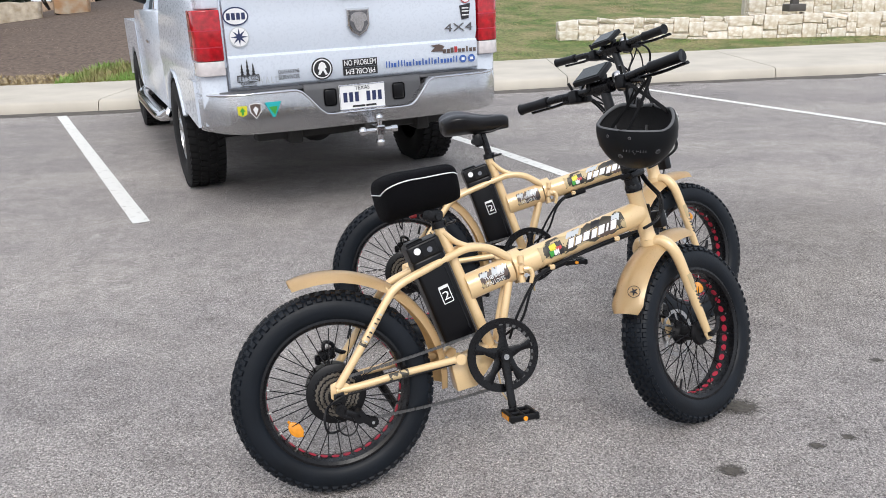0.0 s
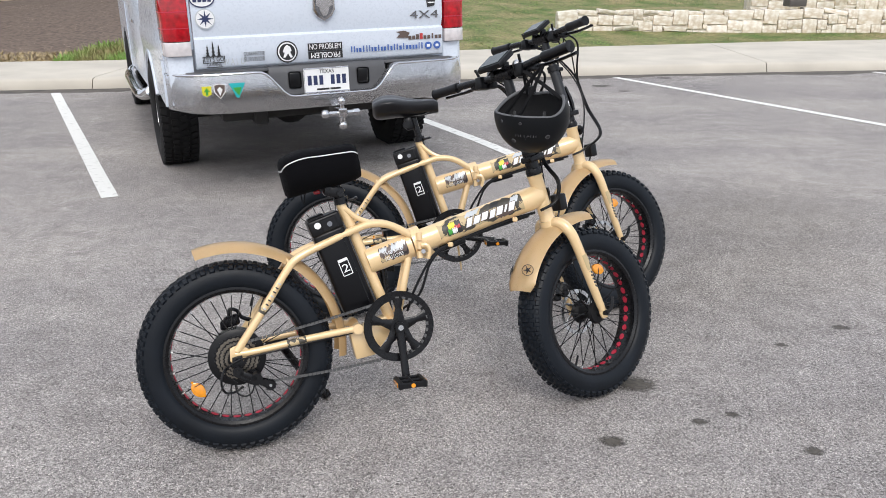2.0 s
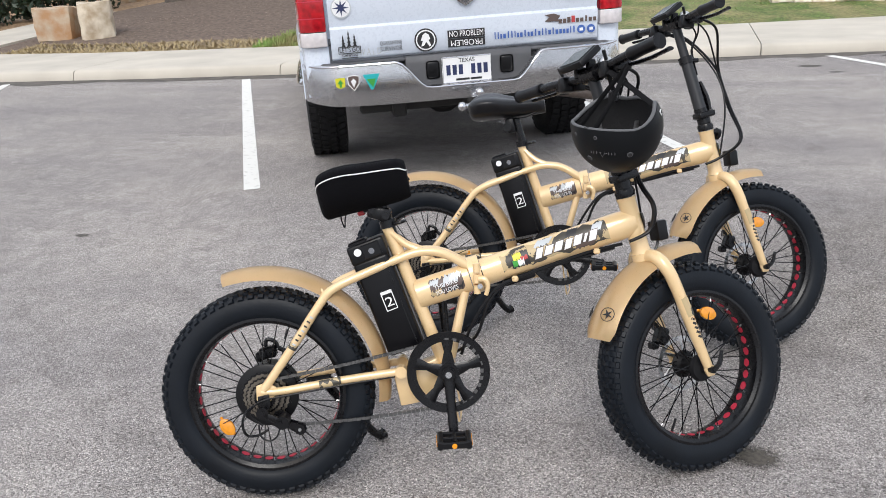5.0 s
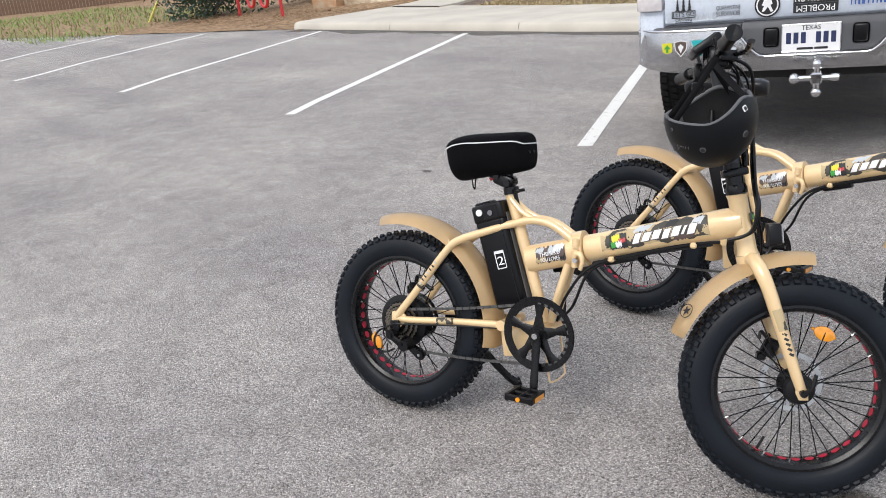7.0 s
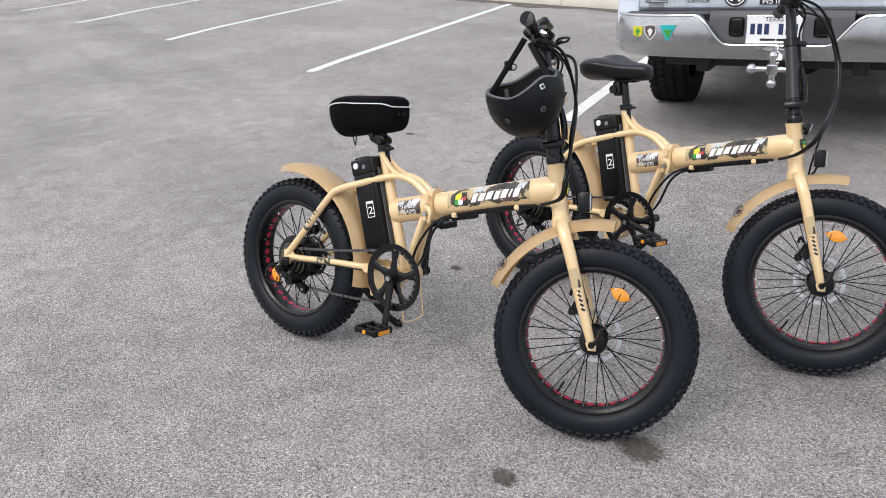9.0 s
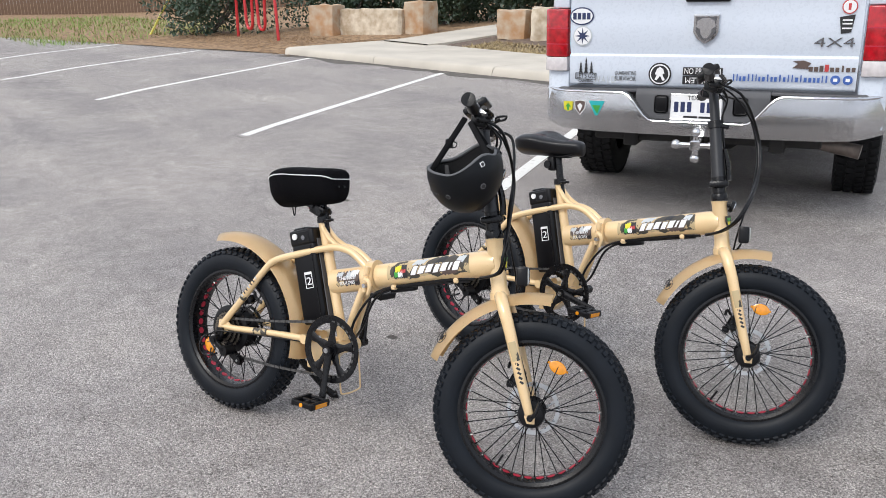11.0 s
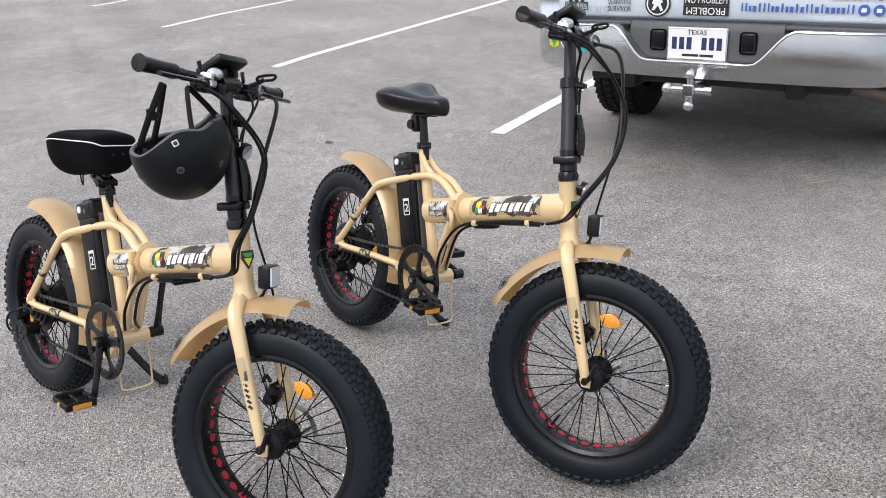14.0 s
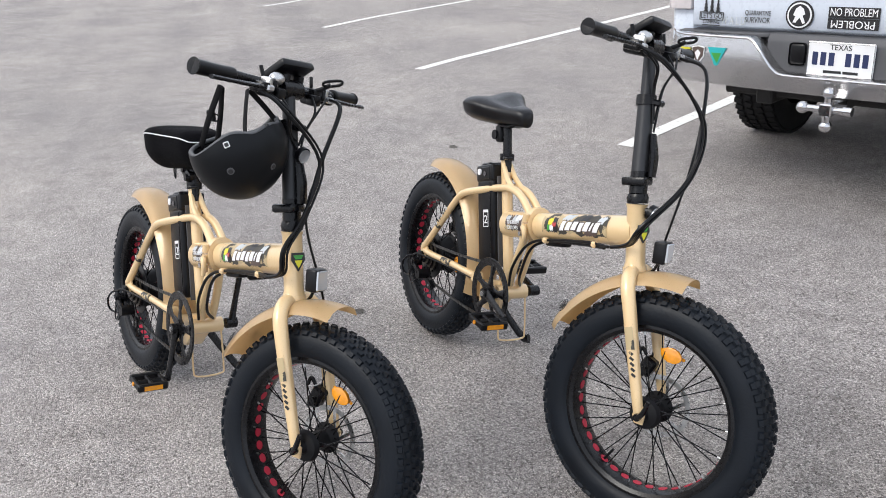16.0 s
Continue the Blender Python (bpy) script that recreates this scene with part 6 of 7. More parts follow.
    for s, ang in ((-1, crank_angle), (1, crank_angle + 180)):
        a = radians(ang)
        tip = Vector((bbx + 0.163 * math.cos(a), 0, bbz + 0.163 * math.sin(a)))
        bm = bmesh.new()
        tube(bm, [(bbx, s * 0.090, bbz), Vector((bbx, s * 0.094, bbz)).lerp(Vector((tip.x, s * 0.105, tip.z)), 0.5), (tip.x, s * 0.110, tip.z)], [0.017, 0.0125, 0.0135], 12, 4, flat=0.62)
        cyl(bm, (bbx, s * 0.07, bbz), (bbx, s * 0.105, bbz), 0.017, n=16)
        arm = part("crank_arm", bm, BLACKMETAL, root)
        bm = bmesh.new()
        cyl(bm, (bbx, s * 0.104, bbz), (bbx, s * 0.108, bbz), 0.009, n=12)
        part("crank_bolt", bm, STEEL, arm)
        bm = bmesh.new()
        c = Vector((tip.x, s * 0.168, tip.z))
        cyl(bm, (tip.x, s * 0.105, tip.z), (tip.x, s * 0.20, tip.z), 0.009, n=10)
        for x in (-0.038, 0.038):
            block(bm, c + Vector((x, 0, 0)), (0.016, 0.092, 0.024), bevel=0.004)
        for y in (-0.040, 0.0, 0.040):
            block(bm, c + Vector((0, y, 0)), (0.076, 0.012, 0.018), bevel=0.003)
        pedal = part("pedal", bm, BLACKPLASTIC, root, "black pedal with amber reflectors")
        for x in (-0.0465, 0.0465) if s < 0 else ():
            bm = bmesh.new()
            block(bm, c + Vector((x, 0, 0)), (0.003, 0.055, 0.014))
            part("reflector", bm, AMBER, pedal)
        bm = bmesh.new()
        cyl(bm, c + Vector((0, s * 0.046, 0)), c + Vector((0, s * 0.049, 0)), 0.007, n=12)
        part("reflector", bm, AMBER, pedal)

    # chain: single links along both runs
    bm = bmesh.new()
    def run(p, q):
        p, q = Vector(p), Vector(q)
        n = int((q - p).length / 0.0127)
        ang = math.atan2(q.z - p.z, q.x - p.x)
        for k in range(n + 1):
            c = p.lerp(q, k / n) - Vector((0, 0, 0.006 * math.sin(math.pi * k / n)))
            block(bm, c, (0.0115, 0.0065 if k % 2 else 0.0035, 0.0085), Matrix.Rotation(-ang, 4, "Y"))
    run((REAR_X, -0.062, HUB_Z + 0.046), (bbx - 0.01, -0.076, bbz + 0.094))
    run((0.075, -0.068, 0.192), (bbx, -0.076, bbz - 0.094))
    for k in range(15):
        a = math.pi / 2 - math.pi * k / 14
        block(bm, (bbx + 0.094 * math.cos(a), -0.077, bbz + 0.094 * math.sin(a)), (0.0115, 0.005, 0.0085), Matrix.Rotation(math.pi / 2 - a, 4, "Y"))
    fixed("chain", bm, CHAIN, label="steel bicycle chain")
    # derailleur: hanger, knuckles, parallelogram, cage, two jockey wheels
    bm = bmesh.new()
    prism(bm, [(-0.030, 0.285), (0.000, 0.290), (0.004, 0.262), (-0.006, 0.238), (-0.026, 0.236), (-0.032, 0.258)], -0.094, -0.086, "y", 0.001)
    mech = fixed("derailleur", bm, BLACKMETAL, label="black rear derailleur")
    bm = bmesh.new()
    cyl(bm, (-0.016, -0.084, 0.244), (-0.016, -0.118, 0.244), 0.0165, n=18)
    cyl(bm, (-0.016, -0.116, 0.244), (-0.016, -0.122, 0.244), 0.008, n=10)
    part("upper_knuckle", bm, BLACKMETAL, mech)
    for dz, dy in ((0.0, -0.112), (-0.016, -0.100)):
        bm = bmesh.new()
        prism(bm, [(-0.020, 0.238 + dz), (-0.014, 0.250 + dz), (0.038, 0.226 + dz), (0.040, 0.212 + dz), (0.030, 0.208 + dz)], dy - 0.006, dy + 0.006, "y", 0.002)
        part("link", bm, BLACKMETAL, mech)
    bm = bmesh.new()
    cyl(bm, (0.036, -0.074, 0.214), (0.036, -0.118, 0.214), 0.0185, n=18)
    part("lower_knuckle", bm, BLACKPLASTIC, mech)
    for y in (-0.086, -0.066):
        bm = bmesh.new()
        prism(bm, [(0.010, 0.232), (0.026, 0.236), (0.052, 0.208), (0.090, 0.194), (0.094, 0.178), (0.078, 0.168), (0.050, 0.186), (0.018, 0.212)], y - 0.0012, y + 0.0012, "y")
        part("cage_plate", bm, BLACKMETAL, mech)
    for x, z in ((0.025, 0.222), (0.078, 0.183)):
        bm = bmesh.new()
        teeth = [((0.0165 if j % 2 else 0.0195) * math.cos(math.pi * j / 11), (0.0165 if j % 2 else 0.0195) * math.sin(math.pi * j / 11)) for j in range(22)]
        prism(bm, [(x + a, z + c) for a, c in teeth], -0.079, -0.073, "y")
        jw = part("jockey_wheel", bm, BLACKPLASTIC, mech)
        bm = bmesh.new()
        cyl(bm, (x, -0.089, z), (x, -0.064, z), 0.0048, n=8)
        part("jockey_bolt", bm, STEEL, jw)
    bm = bmesh.new()
    tube(bm, [(-0.042, -0.10, 0.262), (-0.060, -0.122, 0.25), (-0.068, -0.132, 0.222), (-0.060, -0.127, 0.190), (-0.034, -0.112, 0.182), (-0.004, -0.108, 0.196)], 0.0038, 6)
    part("mech_guard", bm, BLACKMETAL, mech)
    bm = bmesh.new()
    tube(bm, [(0.030, -0.112, 0.205), (0.020, -0.118, 0.178), (-0.002, -0.120, 0.168), (-0.024, -0.118, 0.182), (-0.028, -0.114, 0.212)], 0.0026, 6, 6)
    part("cable_loop", bm, BLACKPLASTIC, mech)
    # kickstand down on the far side
    bm = bmesh.new()
    zg = lambda y: y * math.tan(radians(LEAN_DEG[covered]))
    tube(bm, [(0.125, 0.082, 0.285), (0.15, 0.10, 0.235), (0.255, 0.225, zg(0.225) + 0.006), (0.285, 0.255, zg(0.255) - 0.014)], [0.014, 0.014, 0.013, 0.018], 10, 3)
    block(bm, (0.115, 0.080, 0.290), (0.075, 0.022, 0.036), pose(0, 0, 0, 0, -8, 0), bevel=0.006)
    fixed("kickstand", bm, BLACKMETAL, label="black kickstand")

    bm = bmesh.new()
    tube(bm, [(0.515, 0.050, 0.305), (0.53, 0.060, 0.19), (0.532, 0.052, 0.165), (0.525, -0.02, 0.160), (0.52, -0.035, 0.185), (0.505, -0.040, 0.30)], 0.0032, 6, 4)
    fixed("wire_guard", bm, TAN, label="thin tan wire guard under the cranks")
    # prints on the frame, as plain shapes
    for s in (-1, 1):
        bm = bmesh.new()
        skin = ((0.612, 0, 0.584), B, 0.0405, 0.0343, s)
        oval_patch(bm, *skin, -24, 58, 0.0012, 0.14, 0.90, 1.3, 2.0 + s)
        pr = fixed("camo_print", bm, CAMO, frame_ob, "camouflage print with plain white bars")
        for k, (a0, a1, t0, t1) in enumerate(((34, 62, 0.40, 0.52), (30, 66, 0.62, 0.70), (-26, -6, 0.66, 0.80), (20, 52, 0.80, 0.87))):
            bm = bmesh.new()
            oval_patch(bm, *skin, a0, a1, 0.0017 + 0.0002 * k, t0, t1, 0.5, 4.0 * k, 0.04)
            part("plain_patch", bm, (GREYINK, INK, BROWNINK, GREYINK)[k], pr)
        edge = 0.385
        for k, w in enumerate((0.046, 0.054, 0.054, 0.046, 0.054, 0.020, 0.052)):
            lo, hi = -10 + 2 * (k % 3), 26 - 3 * (k % 2)
            bm = bmesh.new()
            oval_patch(bm, *skin, lo - 3, hi + 3, 0.0026, edge - 0.005, edge + w + 0.005, slant=0.035)
            part("bar_outline", bm, BROWNINK, pr)
            bm = bmesh.new()
            oval_patch(bm, *skin, lo, hi, 0.0033, edge, edge + w, slant=0.035)
            part("plain_bar", bm, VINYL, pr)
            edge += w + 0.018
        for k, (mm_, a0, a1, t0, t1) in enumerate(((INK, -18, 40, 0.205, 0.335), (GREENINK, -12, 10, 0.215, 0.27), (YELINK, 10, 36, 0.225, 0.285), (REDINK, 2, 18, 0.275, 0.325), (VINYL, -12, 8, 0.25, 0.295))):
            bm = bmesh.new()
            oval_patch(bm, *skin, a0, a1, 0.0026 + 0.0003 * k, t0, t1, 0.5, 3.0 + k)
            part("plain_shape", bm, mm_, pr)
        bm = bmesh.new()
        oval_patch(bm, (0.425, 0, 0.531), (0.575, 0, 0.573), 0.042, 0.0355, s, -20, 42, 0.0012, 0.26, 0.88, 1.0, 5.0 + s)
        pr = fixed("camo_print", bm, BROWNINK, frame_ob)
        for k, (ink, a0, a1, t0, t1) in enumerate(((GREYINK, 12, 44, 0.52, 0.80), (VINYL, 20, 42, 0.66, 0.86), (CAMO, -18, 0, 0.26, 0.50), (INK, -20, -6, 0.55, 0.85), (GREYINK, 22, 40, 0.28, 0.44))):
            bm = bmesh.new()
            oval_patch(bm, (0.425, 0, 0.531), (0.575, 0, 0.573), 0.042, 0.0355, s, a0, a1, 0.0014 + 0.0002 * k, t0, t1, 0.9, 3.1 * k + s, 0.06)
            part("plain_patch", bm, ink, pr)
        ang = math.degrees(math.atan2(0.039, 0.14))
        for row, (tx, dz) in enumerate((("THE BIKE", 0.008), ("YOU LOVES", -0.008))):
            mm_ = Matrix.Translation((0.505 + 0.004 * row, s * 0.0378, 0.5535 + dz)) @ Matrix.Rotation(radians(-ang * (1 if s < 0 else 1)), 4, "Y") @ (pose(0, 0, 0, 90) if s < 0 else pose(0, 0, 0, 90, 0, 180))
            lettering(tx, 0.0165, VINYL, pr, mm_, 0.066)
    # small shield on the head tube and marks on the stays
    bm = bmesh.new()
    prism(bm, [(-0.017, 0.022), (0.017, 0.022), (0.019, 0.004), (0, -0.025), (-0.019, 0.004)], 0.0, 0.004, "x")
    fixed_m = Matrix.Translation((1.0675, 0, 0.708)) @ pose(0, 0, 0, 0, -14, 0)
    shield = part("head_badge", bm, INK, frame_ob, "small dark shield badge with green and yellow shapes", fixed_m)
    for ink, poly in ((GREENINK, [(-0.014, 0.016), (0.014, 0.016), (0.008, 0.006), (-0.008, 0.006)]), (YELINK, [(-0.011, 0.003), (0.011, 0.003), (0, -0.017)])):
        bm = bmesh.new()
        prism(bm, poly, 0.004, 0.0052, "x")
        part("plain_shape", bm, ink, shield)
    for s in (-1, 1):
        bm = bmesh.new()
        tube(bm, [(0.070, s * 0.0730, 0.411), (0.080, s * 0.0722, 0.4250)], 0.0129, 10, 1, flat=0.9)
        strip_ob = part("stay_print", bm, CAMO, frame_ob)
        for k in range(7):
            f = k / 6
            c = Vector((0.080 + 0.052 * f, s * (0.0862 - 0.0052 * f), 0.4255 + 0.072 * f))
            bm = bmesh.new()
            block(bm, c, (0.0042, 0.002, 0.010), pose(0, 0, 0, 0, -54 + 3 * (k % 2), 0))
            part("plain_bar", bm, INK if k % 3 else GREYINK, strip_ob)
        bm = bmesh.new()
        tube(bm, [(0.14, s * 0.0735, 0.305), (0.20, s * 0.0695, 0.312)], 0.0118, 10, 1, flat=0.9)
        part("stay_print", bm, CAMO, frame_ob)
    return root, turn, hb


LEAN_DEG = {True: 12.3, False: 10.6}
POSE_A = pose(-0.1746, 2.2296, 0.0, -12.3, 0, 20.9)
POSE_B = pose(-0.093, 3.302, 0.007, -10.6, 0, 10.0)
bike_a, turn_a, bar_a = bicycle(POSE_A, 22, -88, True, -0.028, "tan fat-tyre folding electric bike with a covered saddle")
bike_b, turn_b, bar_b = bicycle(POSE_B, 26, -8, False, 0.02, "tan fat-tyre folding electric bike with a bare black saddle")

# ---- helmet hanging from a handlebar ----
helmet = thing("bicycle_helmet", "matte black open-face helmet hanging from a handlebar by its strap", "helmet", pose(0.707, 2.649, 0.985, 0, 0, 52) @ Matrix.Scale(0.9, 4))


def brim(g):
    """Height of the rim: low over the brow, high over ears and nape."""
    a = abs(math.degrees(math.atan2(math.sin(g), math.cos(g))))
    k = min(1.0, max(0.0, (118 - a) / 66))
    return 0.004 + 0.060 * k * k * (3 - 2 * k) - 0.008 * math.exp(-((a - 28) / 14) ** 2)


def on_shell(g, z, grow=0.0):
    zr = (0.143 if z < 0 else 0.125) + grow
    k = math.sqrt(max(0.0, 1 - (z / zr) ** 2))
    return Vector(((0.124 + grow) * math.cos(g) * k, (0.142 + grow) * math.sin(g) * k, z))


def bowl(bm, grow, drop):
    n, k, rows = 56, 18, []
    for i in range(k + 1):
        f = math.sin(math.pi / 2 * i / k)
        rows.append([bm.verts.new(on_shell(2 * math.pi * j / n, (brim(2 * math.pi * j / n) - drop) * (1 - f) - (0.1428 + grow) * f, grow)) for j in range(n)])
    for p, q in zip(rows, rows[1:]):
        for j in range(n):
            bm.faces.new((p[j], q[j], q[(j + 1) % n], p[(j + 1) % n]))
    bmesh.ops.recalc_face_normals(bm, faces=bm.faces[:])


bm = bmesh.new()
bowl(bm, 0.0, 0.0)
bmesh.ops.solidify(bm, geom=bm.faces[:], thickness=0.005)
part("shell", bm, HELMET, helmet, "matte black shell", angle=60)
bm = bmesh.new()
bowl(bm, -0.016, 0.006)
part("liner", bm, DARKFOAM, helmet, "black padded liner", angle=60)
bm = bmesh.new()
tube(bm, [on_shell(g, brim(g), -0.007) + Vector((0, 0, -0.001)) for g in (2 * math.pi * j / 56 for j in range(56))], 0.0058, 8, 1, closed=True)
part("edge_trim", bm, FOAM, helmet, "pale grey foam edge")
for g0 in range(0, 360, 60):
    bm = bmesh.new()
    tube(bm, [on_shell(radians(g0 + 8), z, -0.023) for z in (-0.008, -0.035, -0.070, -0.095)], [0.010, 0.013, 0.012, 0.009], 10, 3, flat=0.35, up=(math.cos(radians(g0 + 98)), math.sin(radians(g0 + 98)), 0))
    part("pad", bm, PADCLOTH, helmet, "dark grey comfort pad")
for a, z, r in ((-118, -0.065, 0.0095), (-62, -0.028, 0.0105), (-163, -0.018, 0.006), (-10, -0.04, 0.0095), (62, -0.028, 0.0105), (118, -0.065, 0.0095), (163, -0.018, 0.006), (180, -0.085, 0.0095)):
    p = on_shell(radians(a), z)
    nrm = Vector((p.x / 0.124 ** 2, p.y / 0.142 ** 2, p.z / 0.143 ** 2)).normalized()
    bm = bmesh.new()
    cyl(bm, p - nrm * 0.006, p + nrm * 0.0012, r, r * 0.9, 18)
    vent = part("vent", bm, GREYPLASTIC, helmet)
    bm = bmesh.new()
    cyl(bm, p - nrm * 0.002, p + nrm * 0.0022, r * 0.66, r * 0.6, 14)
    part("vent_hole", bm, INK, vent)
p = on_shell(radians(-63), 0.040)
face = Vector((p.x / 0.124 ** 2, p.y / 0.142 ** 2, p.z / 0.125 ** 2)).to_track_quat("Z", "Y").to_matrix().to_4x4()
bm = bmesh.new()
block(bm, (0, 0, 0.0015), (0.015, 0.015, 0.003), pose(0, 0, 0, 0, 0, 20), bevel=0.001)
bm.transform(Matrix.Translation(p) @ face)
badge_h = part("badge", bm, VINYL, helmet, "small white square badge")
bm = bmesh.new()
block(bm, (0, 0, 0.0028), (0.0105, 0.0105, 0.003), pose(0, 0, 0, 0, 0, 20), bevel=0.001)
bm.transform(Matrix.Translation(p) @ face)
part("badge_field", bm, INK, badge_h)
for k in range(9):
    q = on_shell(radians(-172 + 4.2 * k), -0.062)
    bm = bmesh.new()
    if k == 4:
        tube(bm, [q * 1.004 + Vector((0, 0, 0.011)), on_shell(radians(-158), -0.062) * 1.004, q * 1.004 - Vector((0, 0, 0.011)), on_shell(radians(-152), -0.062) * 1.004], 0.0008, 5, 1, closed=True)
    elif k not in (3, 5):
        cyl(bm, q * 1.003 - Vector((0, 0, 0.004)), q * 1.003 + Vector((0, 0, 0.004)), 0.0011, n=6)
    else:
        cyl(bm, q * 1.003, on_shell(radians(-170 + 4.2 * k), -0.062) * 1.003, 0.0009, n=6)
    part("plain_mark", bm, GREYPLASTIC, helmet)
inv = helmet.matrix_basis.inverted()
on_bar = lambda y, z=-0.016: inv @ (POSE_A @ turn_a @ (bar_a + Vector((-0.022, y, z))))
for root_p, tip, sag in ((on_shell(radians(190), -0.01, -0.010), on_bar(-0.205), 0.006), (on_shell(radians(160), -0.01, -0.010), on_bar(-0.200), -0.004), (on_shell(radians(-40), 0.045, -0.010), on_bar(-0.118), 0.004), (on_shell(radians(40), 0.045, -0.010), on_bar(-0.112), -0.004)):
    bm = bmesh.new()
    tube(bm, [root_p, root_p.lerp(tip, 0.5) + Vector((0.0, -sag, 0.0)), tip], 0.0088, 8, 4, flat=0.3, up=(0, 1, 0))
    part("strap", bm, WEB, helmet, "black webbing chin strap")
mid = on_shell(radians(190), -0.01, -0.010).lerp(on_bar(-0.205), 0.55)
bm = bmesh.new()
block(bm, mid, (0.024, 0.012, 0.030), bevel=0.003)
tube(bm, [mid + Vector((0.012, 0, 0.006)), mid + Vector((0.024, 0, 0.0)), mid + Vector((0.020, 0, -0.012)), mid + Vector((0.008, 0, -0.014))], 0.0022, 6)
part("buckle", bm, BLACKPLASTIC, helmet)

# ---- planting, stone, far things ----
tree(-12.9, 19.4, 0.36, 8.5, 11, "large live oak with a thick grey trunk in mulch", 30000)
tree(2.0, 27.4, 0.16, 5.5, 12, "young tree with a slim pale trunk on the lawn", 2500)
rock("stone_block", -16.4, 21.9, 1.6, 0.8, 0.62, 35, 1, RUSTSTONE, "rust-stained limestone block on the mulch")
rock("stone_block", -12.4, 21.3, 1.5, 0.6, 0.50, 25, 2, LIMESTONE, "pale limestone block on the mulch")
rock("stone_block", -11.2, 22.2, 0.9, 0.8, 0.72, 25, 3, RUSTSTONE, "rust-stained limestone block on the mulch")
rock("stone_block", -17.2, 12.0, 0.75, 0.7, 0.80, 28, 4, RUSTSTONE, "upright limestone end block")
rock("stone_block", -16.25, 12.75, 2.0, 0.55, 0.66, 26, 5, LIMESTONE, "long stacked limestone block")
rock("stone_block", -15.2, 13.55, 0.65, 0.7, 0.80, 20, 6, RUSTSTONE, "upright limestone end block")
rock("stone_block", -11.6, 13.6, 0.75, 0.6, 0.62, 20, 7, RUSTSTONE, "pale limestone block beside the path")
rock("stone_block", -10.75, 13.7, 0.6, 0.75, 0.66, 40, 8, LIMESTONE, "pale limestone block beside the path")

bush(-20.3, 9.9, 3.2, 1.9, 21, "dense dark green shrub beside the lot", LEAF_LIGHT, 9000, 0.055)
bush(-19.6, 13.6, 3.0, 2.0, 22, "dense dark green shrub behind the rack", LEAF_LIGHT, 8000, 0.055)
bush(-17.2, 15.6, 2.8, 1.9, 23, "dense dark green shrub", LEAF, 7000, 0.055)
for k in range(11):
    bush(-24.5 + 2.15 * k + 0.4 * math.sin(k * 2.1), 27 + 0.55 * k, 3.4, 3.6 + 0.5 * math.sin(k * 1.7), 40 + k, "tall dark evergreen hedge shrub", LEAF, 6500, 0.10, "hedge shrubs")

for k in range(3):
    bush(-20.5 + 2.3 * k, 16.2 + 0.9 * k, 3.0, 2.6, 60 + k, "tall dark evergreen hedge shrub", LEAF, 6000, 0.09, "hedge shrubs")

# red wave bike rack
rack = thing("bike_rack", "red painted steel wave bike rack", "bike rack", pose(-17.6, 10.2, rise(-17.6, 10.2), 0, 0, 5))
bm = bmesh.new()
tube(bm, [(-1.0, 0, -0.05), (-0.98, 0, 0.9), (-0.92, 0, 1.0), (-0.62, 0, 1.0), (-0.54, 0, 0.9), (-0.50, 0, 0.35), (-0.35, 0, 0.22), (-0.2, 0, 0.35), (-0.16, 0, 0.9), (-0.05, 0, 1.02), (0.08, 0, 0.9), (0.12, 0, 0.35), (0.28, 0, 0.22), (0.42, 0, 0.35), (0.46, 0, 0.9), (0.58, 0, 1.0), (0.86, 0, 1.0), (0.96, 0, 0.9), (1.02, 0, -0.05)], 0.038, 12, 5)
part("tube", bm, REDPAINT, rack)

# wooden fences
def fence(x0, y0, x1, y1, h, label):
    z0 = rise(x0, y0)
    root = thing("fence", label, "fence", pose(x0, y0, z0, 0, 0, math.degrees(math.atan2(y1 - y0, x1 - x0))))
    length = math.hypot(x1 - x0, y1 - y0)
    me = mesh_of(block(bmesh.new(), (0, 0, h / 2), (0.13, 0.022, h), bevel=0.004), WOOD)
    n = int(length / 0.145)
    for k in range(n):
        f = k / max(1, n - 1)
        dz = rise(x0 + (x1 - x0) * f, y0 + (y1 - y0) * f) - z0
        hang("board", me, root, "", Matrix.Translation((0.145 * k, 0, dz - 0.03)))
    bm = bmesh.new()
    tube(bm, [(0, 0.03, h * 0.5), (length, 0.03, h * 0.5 + rise(x1, y1) - z0)], 0.04, 6, 1)
    part("rail", bm, WOOD, root)


fence(-44, 2.0, -33, 20, 1.7, "weathered brown board fence across a grass strip")
fence(-7, 30.0, 10, 33.5, 1.6, "dark wooden board fence on the slope")

post = thing("guy_marker", "slanting yellow plastic guy-wire marker", "marker", pose(-21.3, 8.7, rise(-21.3, 9), -28, 16, 0))
bm = bmesh.new()
tube(bm, [(0, 0, -0.05), (0, 0, 1.1)], 0.03, 10, 1)
part("sleeve", bm, YELLOW, post)
scatter("verge_grass", 6000, lambda r: ((lambda x: x)(-34 + 14 * r.random()), 5.5 + 6.0 * r.random()), 0.10, BLADE, "green verge grass", "grass", 0.9, 7)
scatter("pine_straw", 9000, lambda r: (-20.5 + 7 * r.random(), 9.0 + 5 * r.random()), 0.09, MULCH_LIGHT, "loose pine straw", "mulch", 0.2, 8)

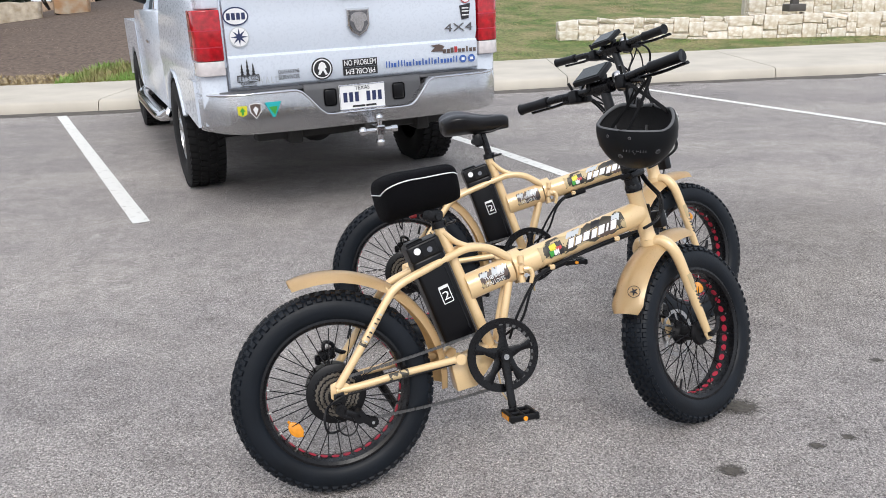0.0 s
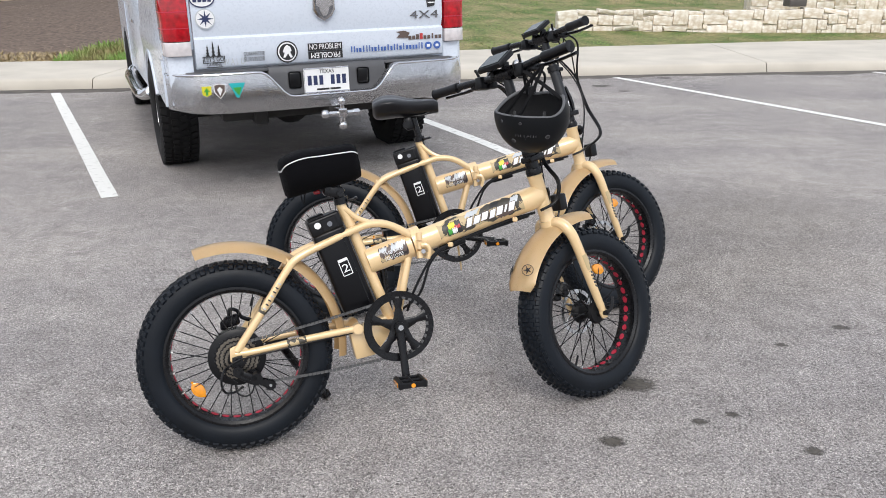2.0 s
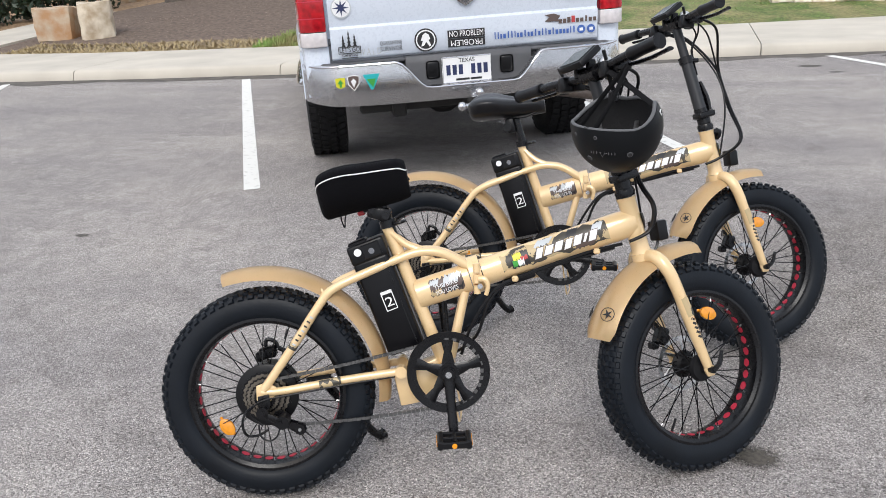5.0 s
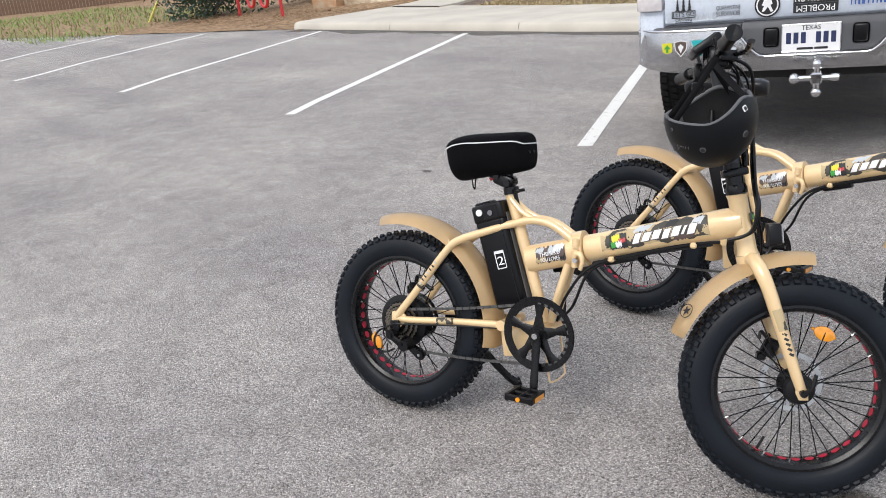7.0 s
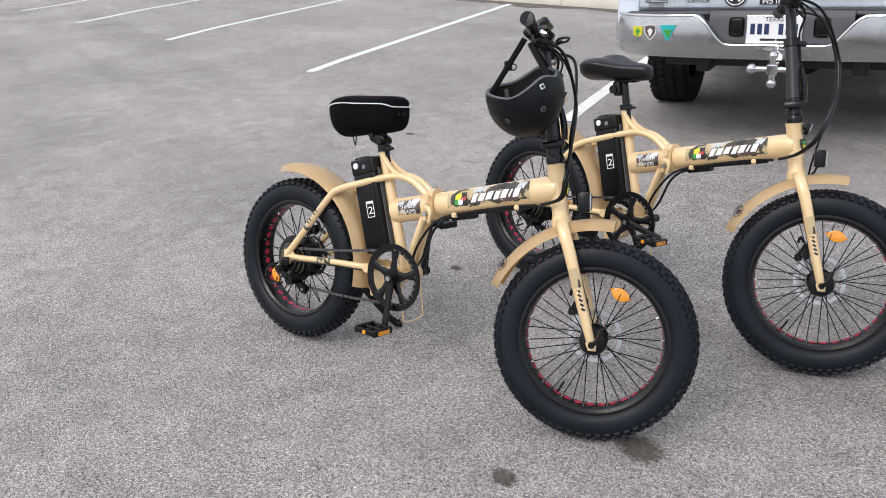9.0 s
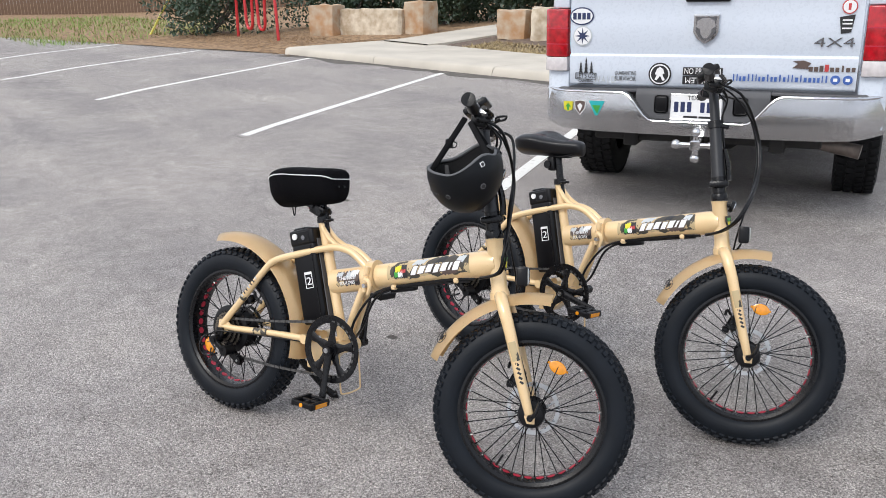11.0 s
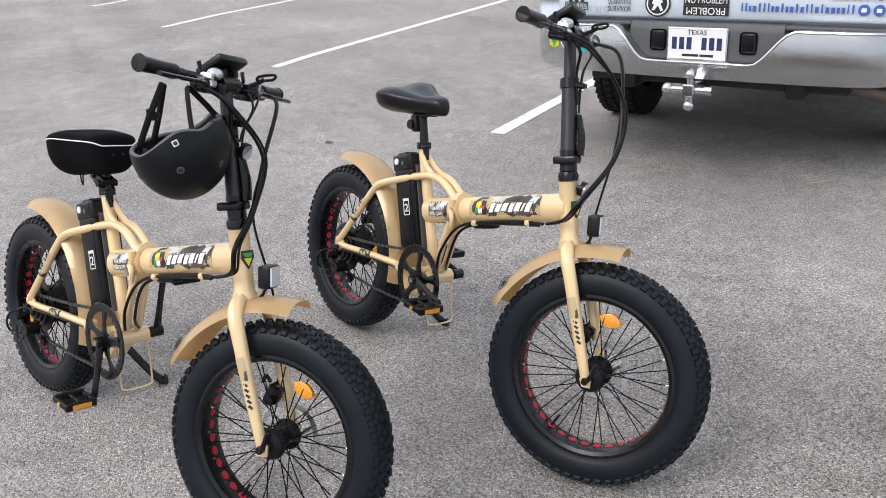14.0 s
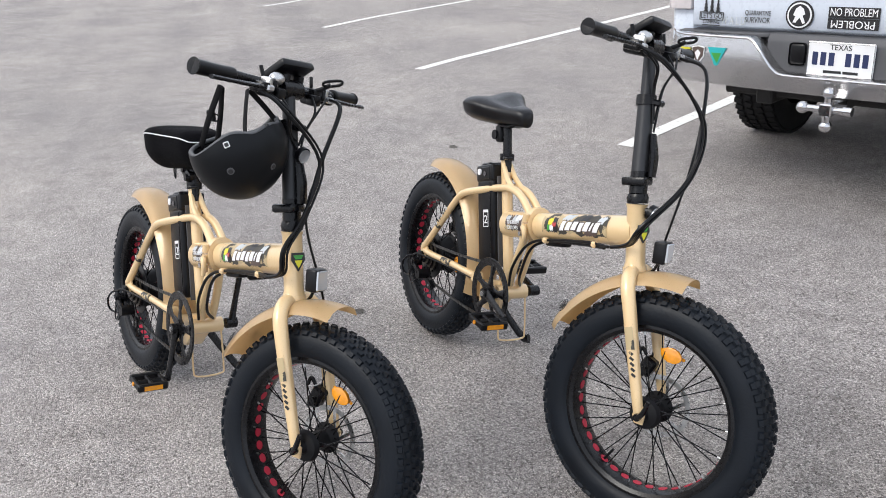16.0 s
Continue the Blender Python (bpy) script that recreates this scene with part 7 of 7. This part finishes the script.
# dry-laid limestone retaining wall, stone by stone
STONES = []
for v in range(8):
    bm = bmesh.new()
    bmesh.ops.create_cube(bm, size=1.0)
    bmesh.ops.bevel(bm, geom=bm.edges[:], offset=0.055, segments=1, affect="EDGES")
    for p in bm.verts:
        p.co += noise.noise_vector(p.co * 1.5 + Vector((v * 3, 0, 0))) * 0.07
    STONES.append(mesh_of(bm, WALLSTONE, 40))


def stone_wall(x0, y0, x1, y1, h, depth, base, seed, label):
    rnd = random.Random(seed)
    length = math.hypot(x1 - x0, y1 - y0)
    root = thing("retaining_wall", label, "stone wall", pose(x0, y0, base, 0, 0, math.degrees(math.atan2(y1 - y0, x1 - x0))), kind="structure")
    bm = bmesh.new()
    block(bm, (length / 2, depth / 2 + 0.03, h / 2 - 0.04), (length - 0.04, depth - 0.02, h - 0.04))
    part("core", bm, MORTAR, root)
    cw, rows_n = 0.10, 6
    ch, nx = (h + 0.05) / rows_n, int(length / 0.10)
    taken = set()
    for j in range(rows_n):
        for i in range(nx):
            if (i, j) in taken:
                continue
            w, t = rnd.choice((2, 3, 3, 4, 4, 5)), rnd.choice((1, 2, 2, 2, 3, 3))
            while w > 1 and (i + w > nx or any((i + a, j) in taken for a in range(w))):
                w -= 1
            t = min(t, rows_n - j, max(1, w))
            while t > 1 and any((i + a, j + b) in taken for a in range(w) for b in range(t)):
                t -= 1
            taken |= {(i + a, j + b) for a in range(w) for b in range(t)}
            hang("stone", STONES[rnd.randrange(8)], root, "", Matrix.Translation((cw * (i + w / 2), 0.12 + 0.03 * rnd.random(), -0.05 + ch * (j + t / 2) + 0.012 * rnd.gauss(0, 1))) @ Matrix.Rotation(0.075 * rnd.gauss(0, 1), 4, "Y") @ Matrix.Diagonal((cw * w - 0.012, 0.28, ch * t - 0.010, 1)))


stone_wall(1.3, 17.1, 9.5, 18.1, 0.54, 0.4, 0.15, 5, "low retaining wall of pale irregular limestone")
stone_wall(5.6, 19.6, 12.0, 20.6, 0.55, 0.4, 0.62, 6, "upper retaining wall of pale irregular limestone")


# ---- square lamp post on the end of the wall ----
def lamp_post(x, y, z):
    post = thing("street_lamp", "dark bronze square lamp post on a square base", "lamp post", pose(x, y, z, 0, 0, 7))
    bm = bmesh.new()
    block(bm, (0, 0, 0.07), (0.34, 0.34, 0.14), bevel=0.012, seg=2)
    part("base_cover", bm, POSTPAINT, post)
    bm = bmesh.new()
    block(bm, (0, 0, 2.1), (0.13, 0.13, 4.0), bevel=0.006)
    part("pole", bm, POSTPAINT, post)
    bm = bmesh.new()
    block(bm, (0, -0.3, 4.08), (0.30, 0.6, 0.10), bevel=0.02, seg=2)
    part("lamp_head", bm, POSTPAINT, post)


POSTPAINT = mat("bronze_paint", (0.075, 0.068, 0.062), 0.5, spread=0.15, scale=6)
lamp_post(6.02, 17.87, 0.735)
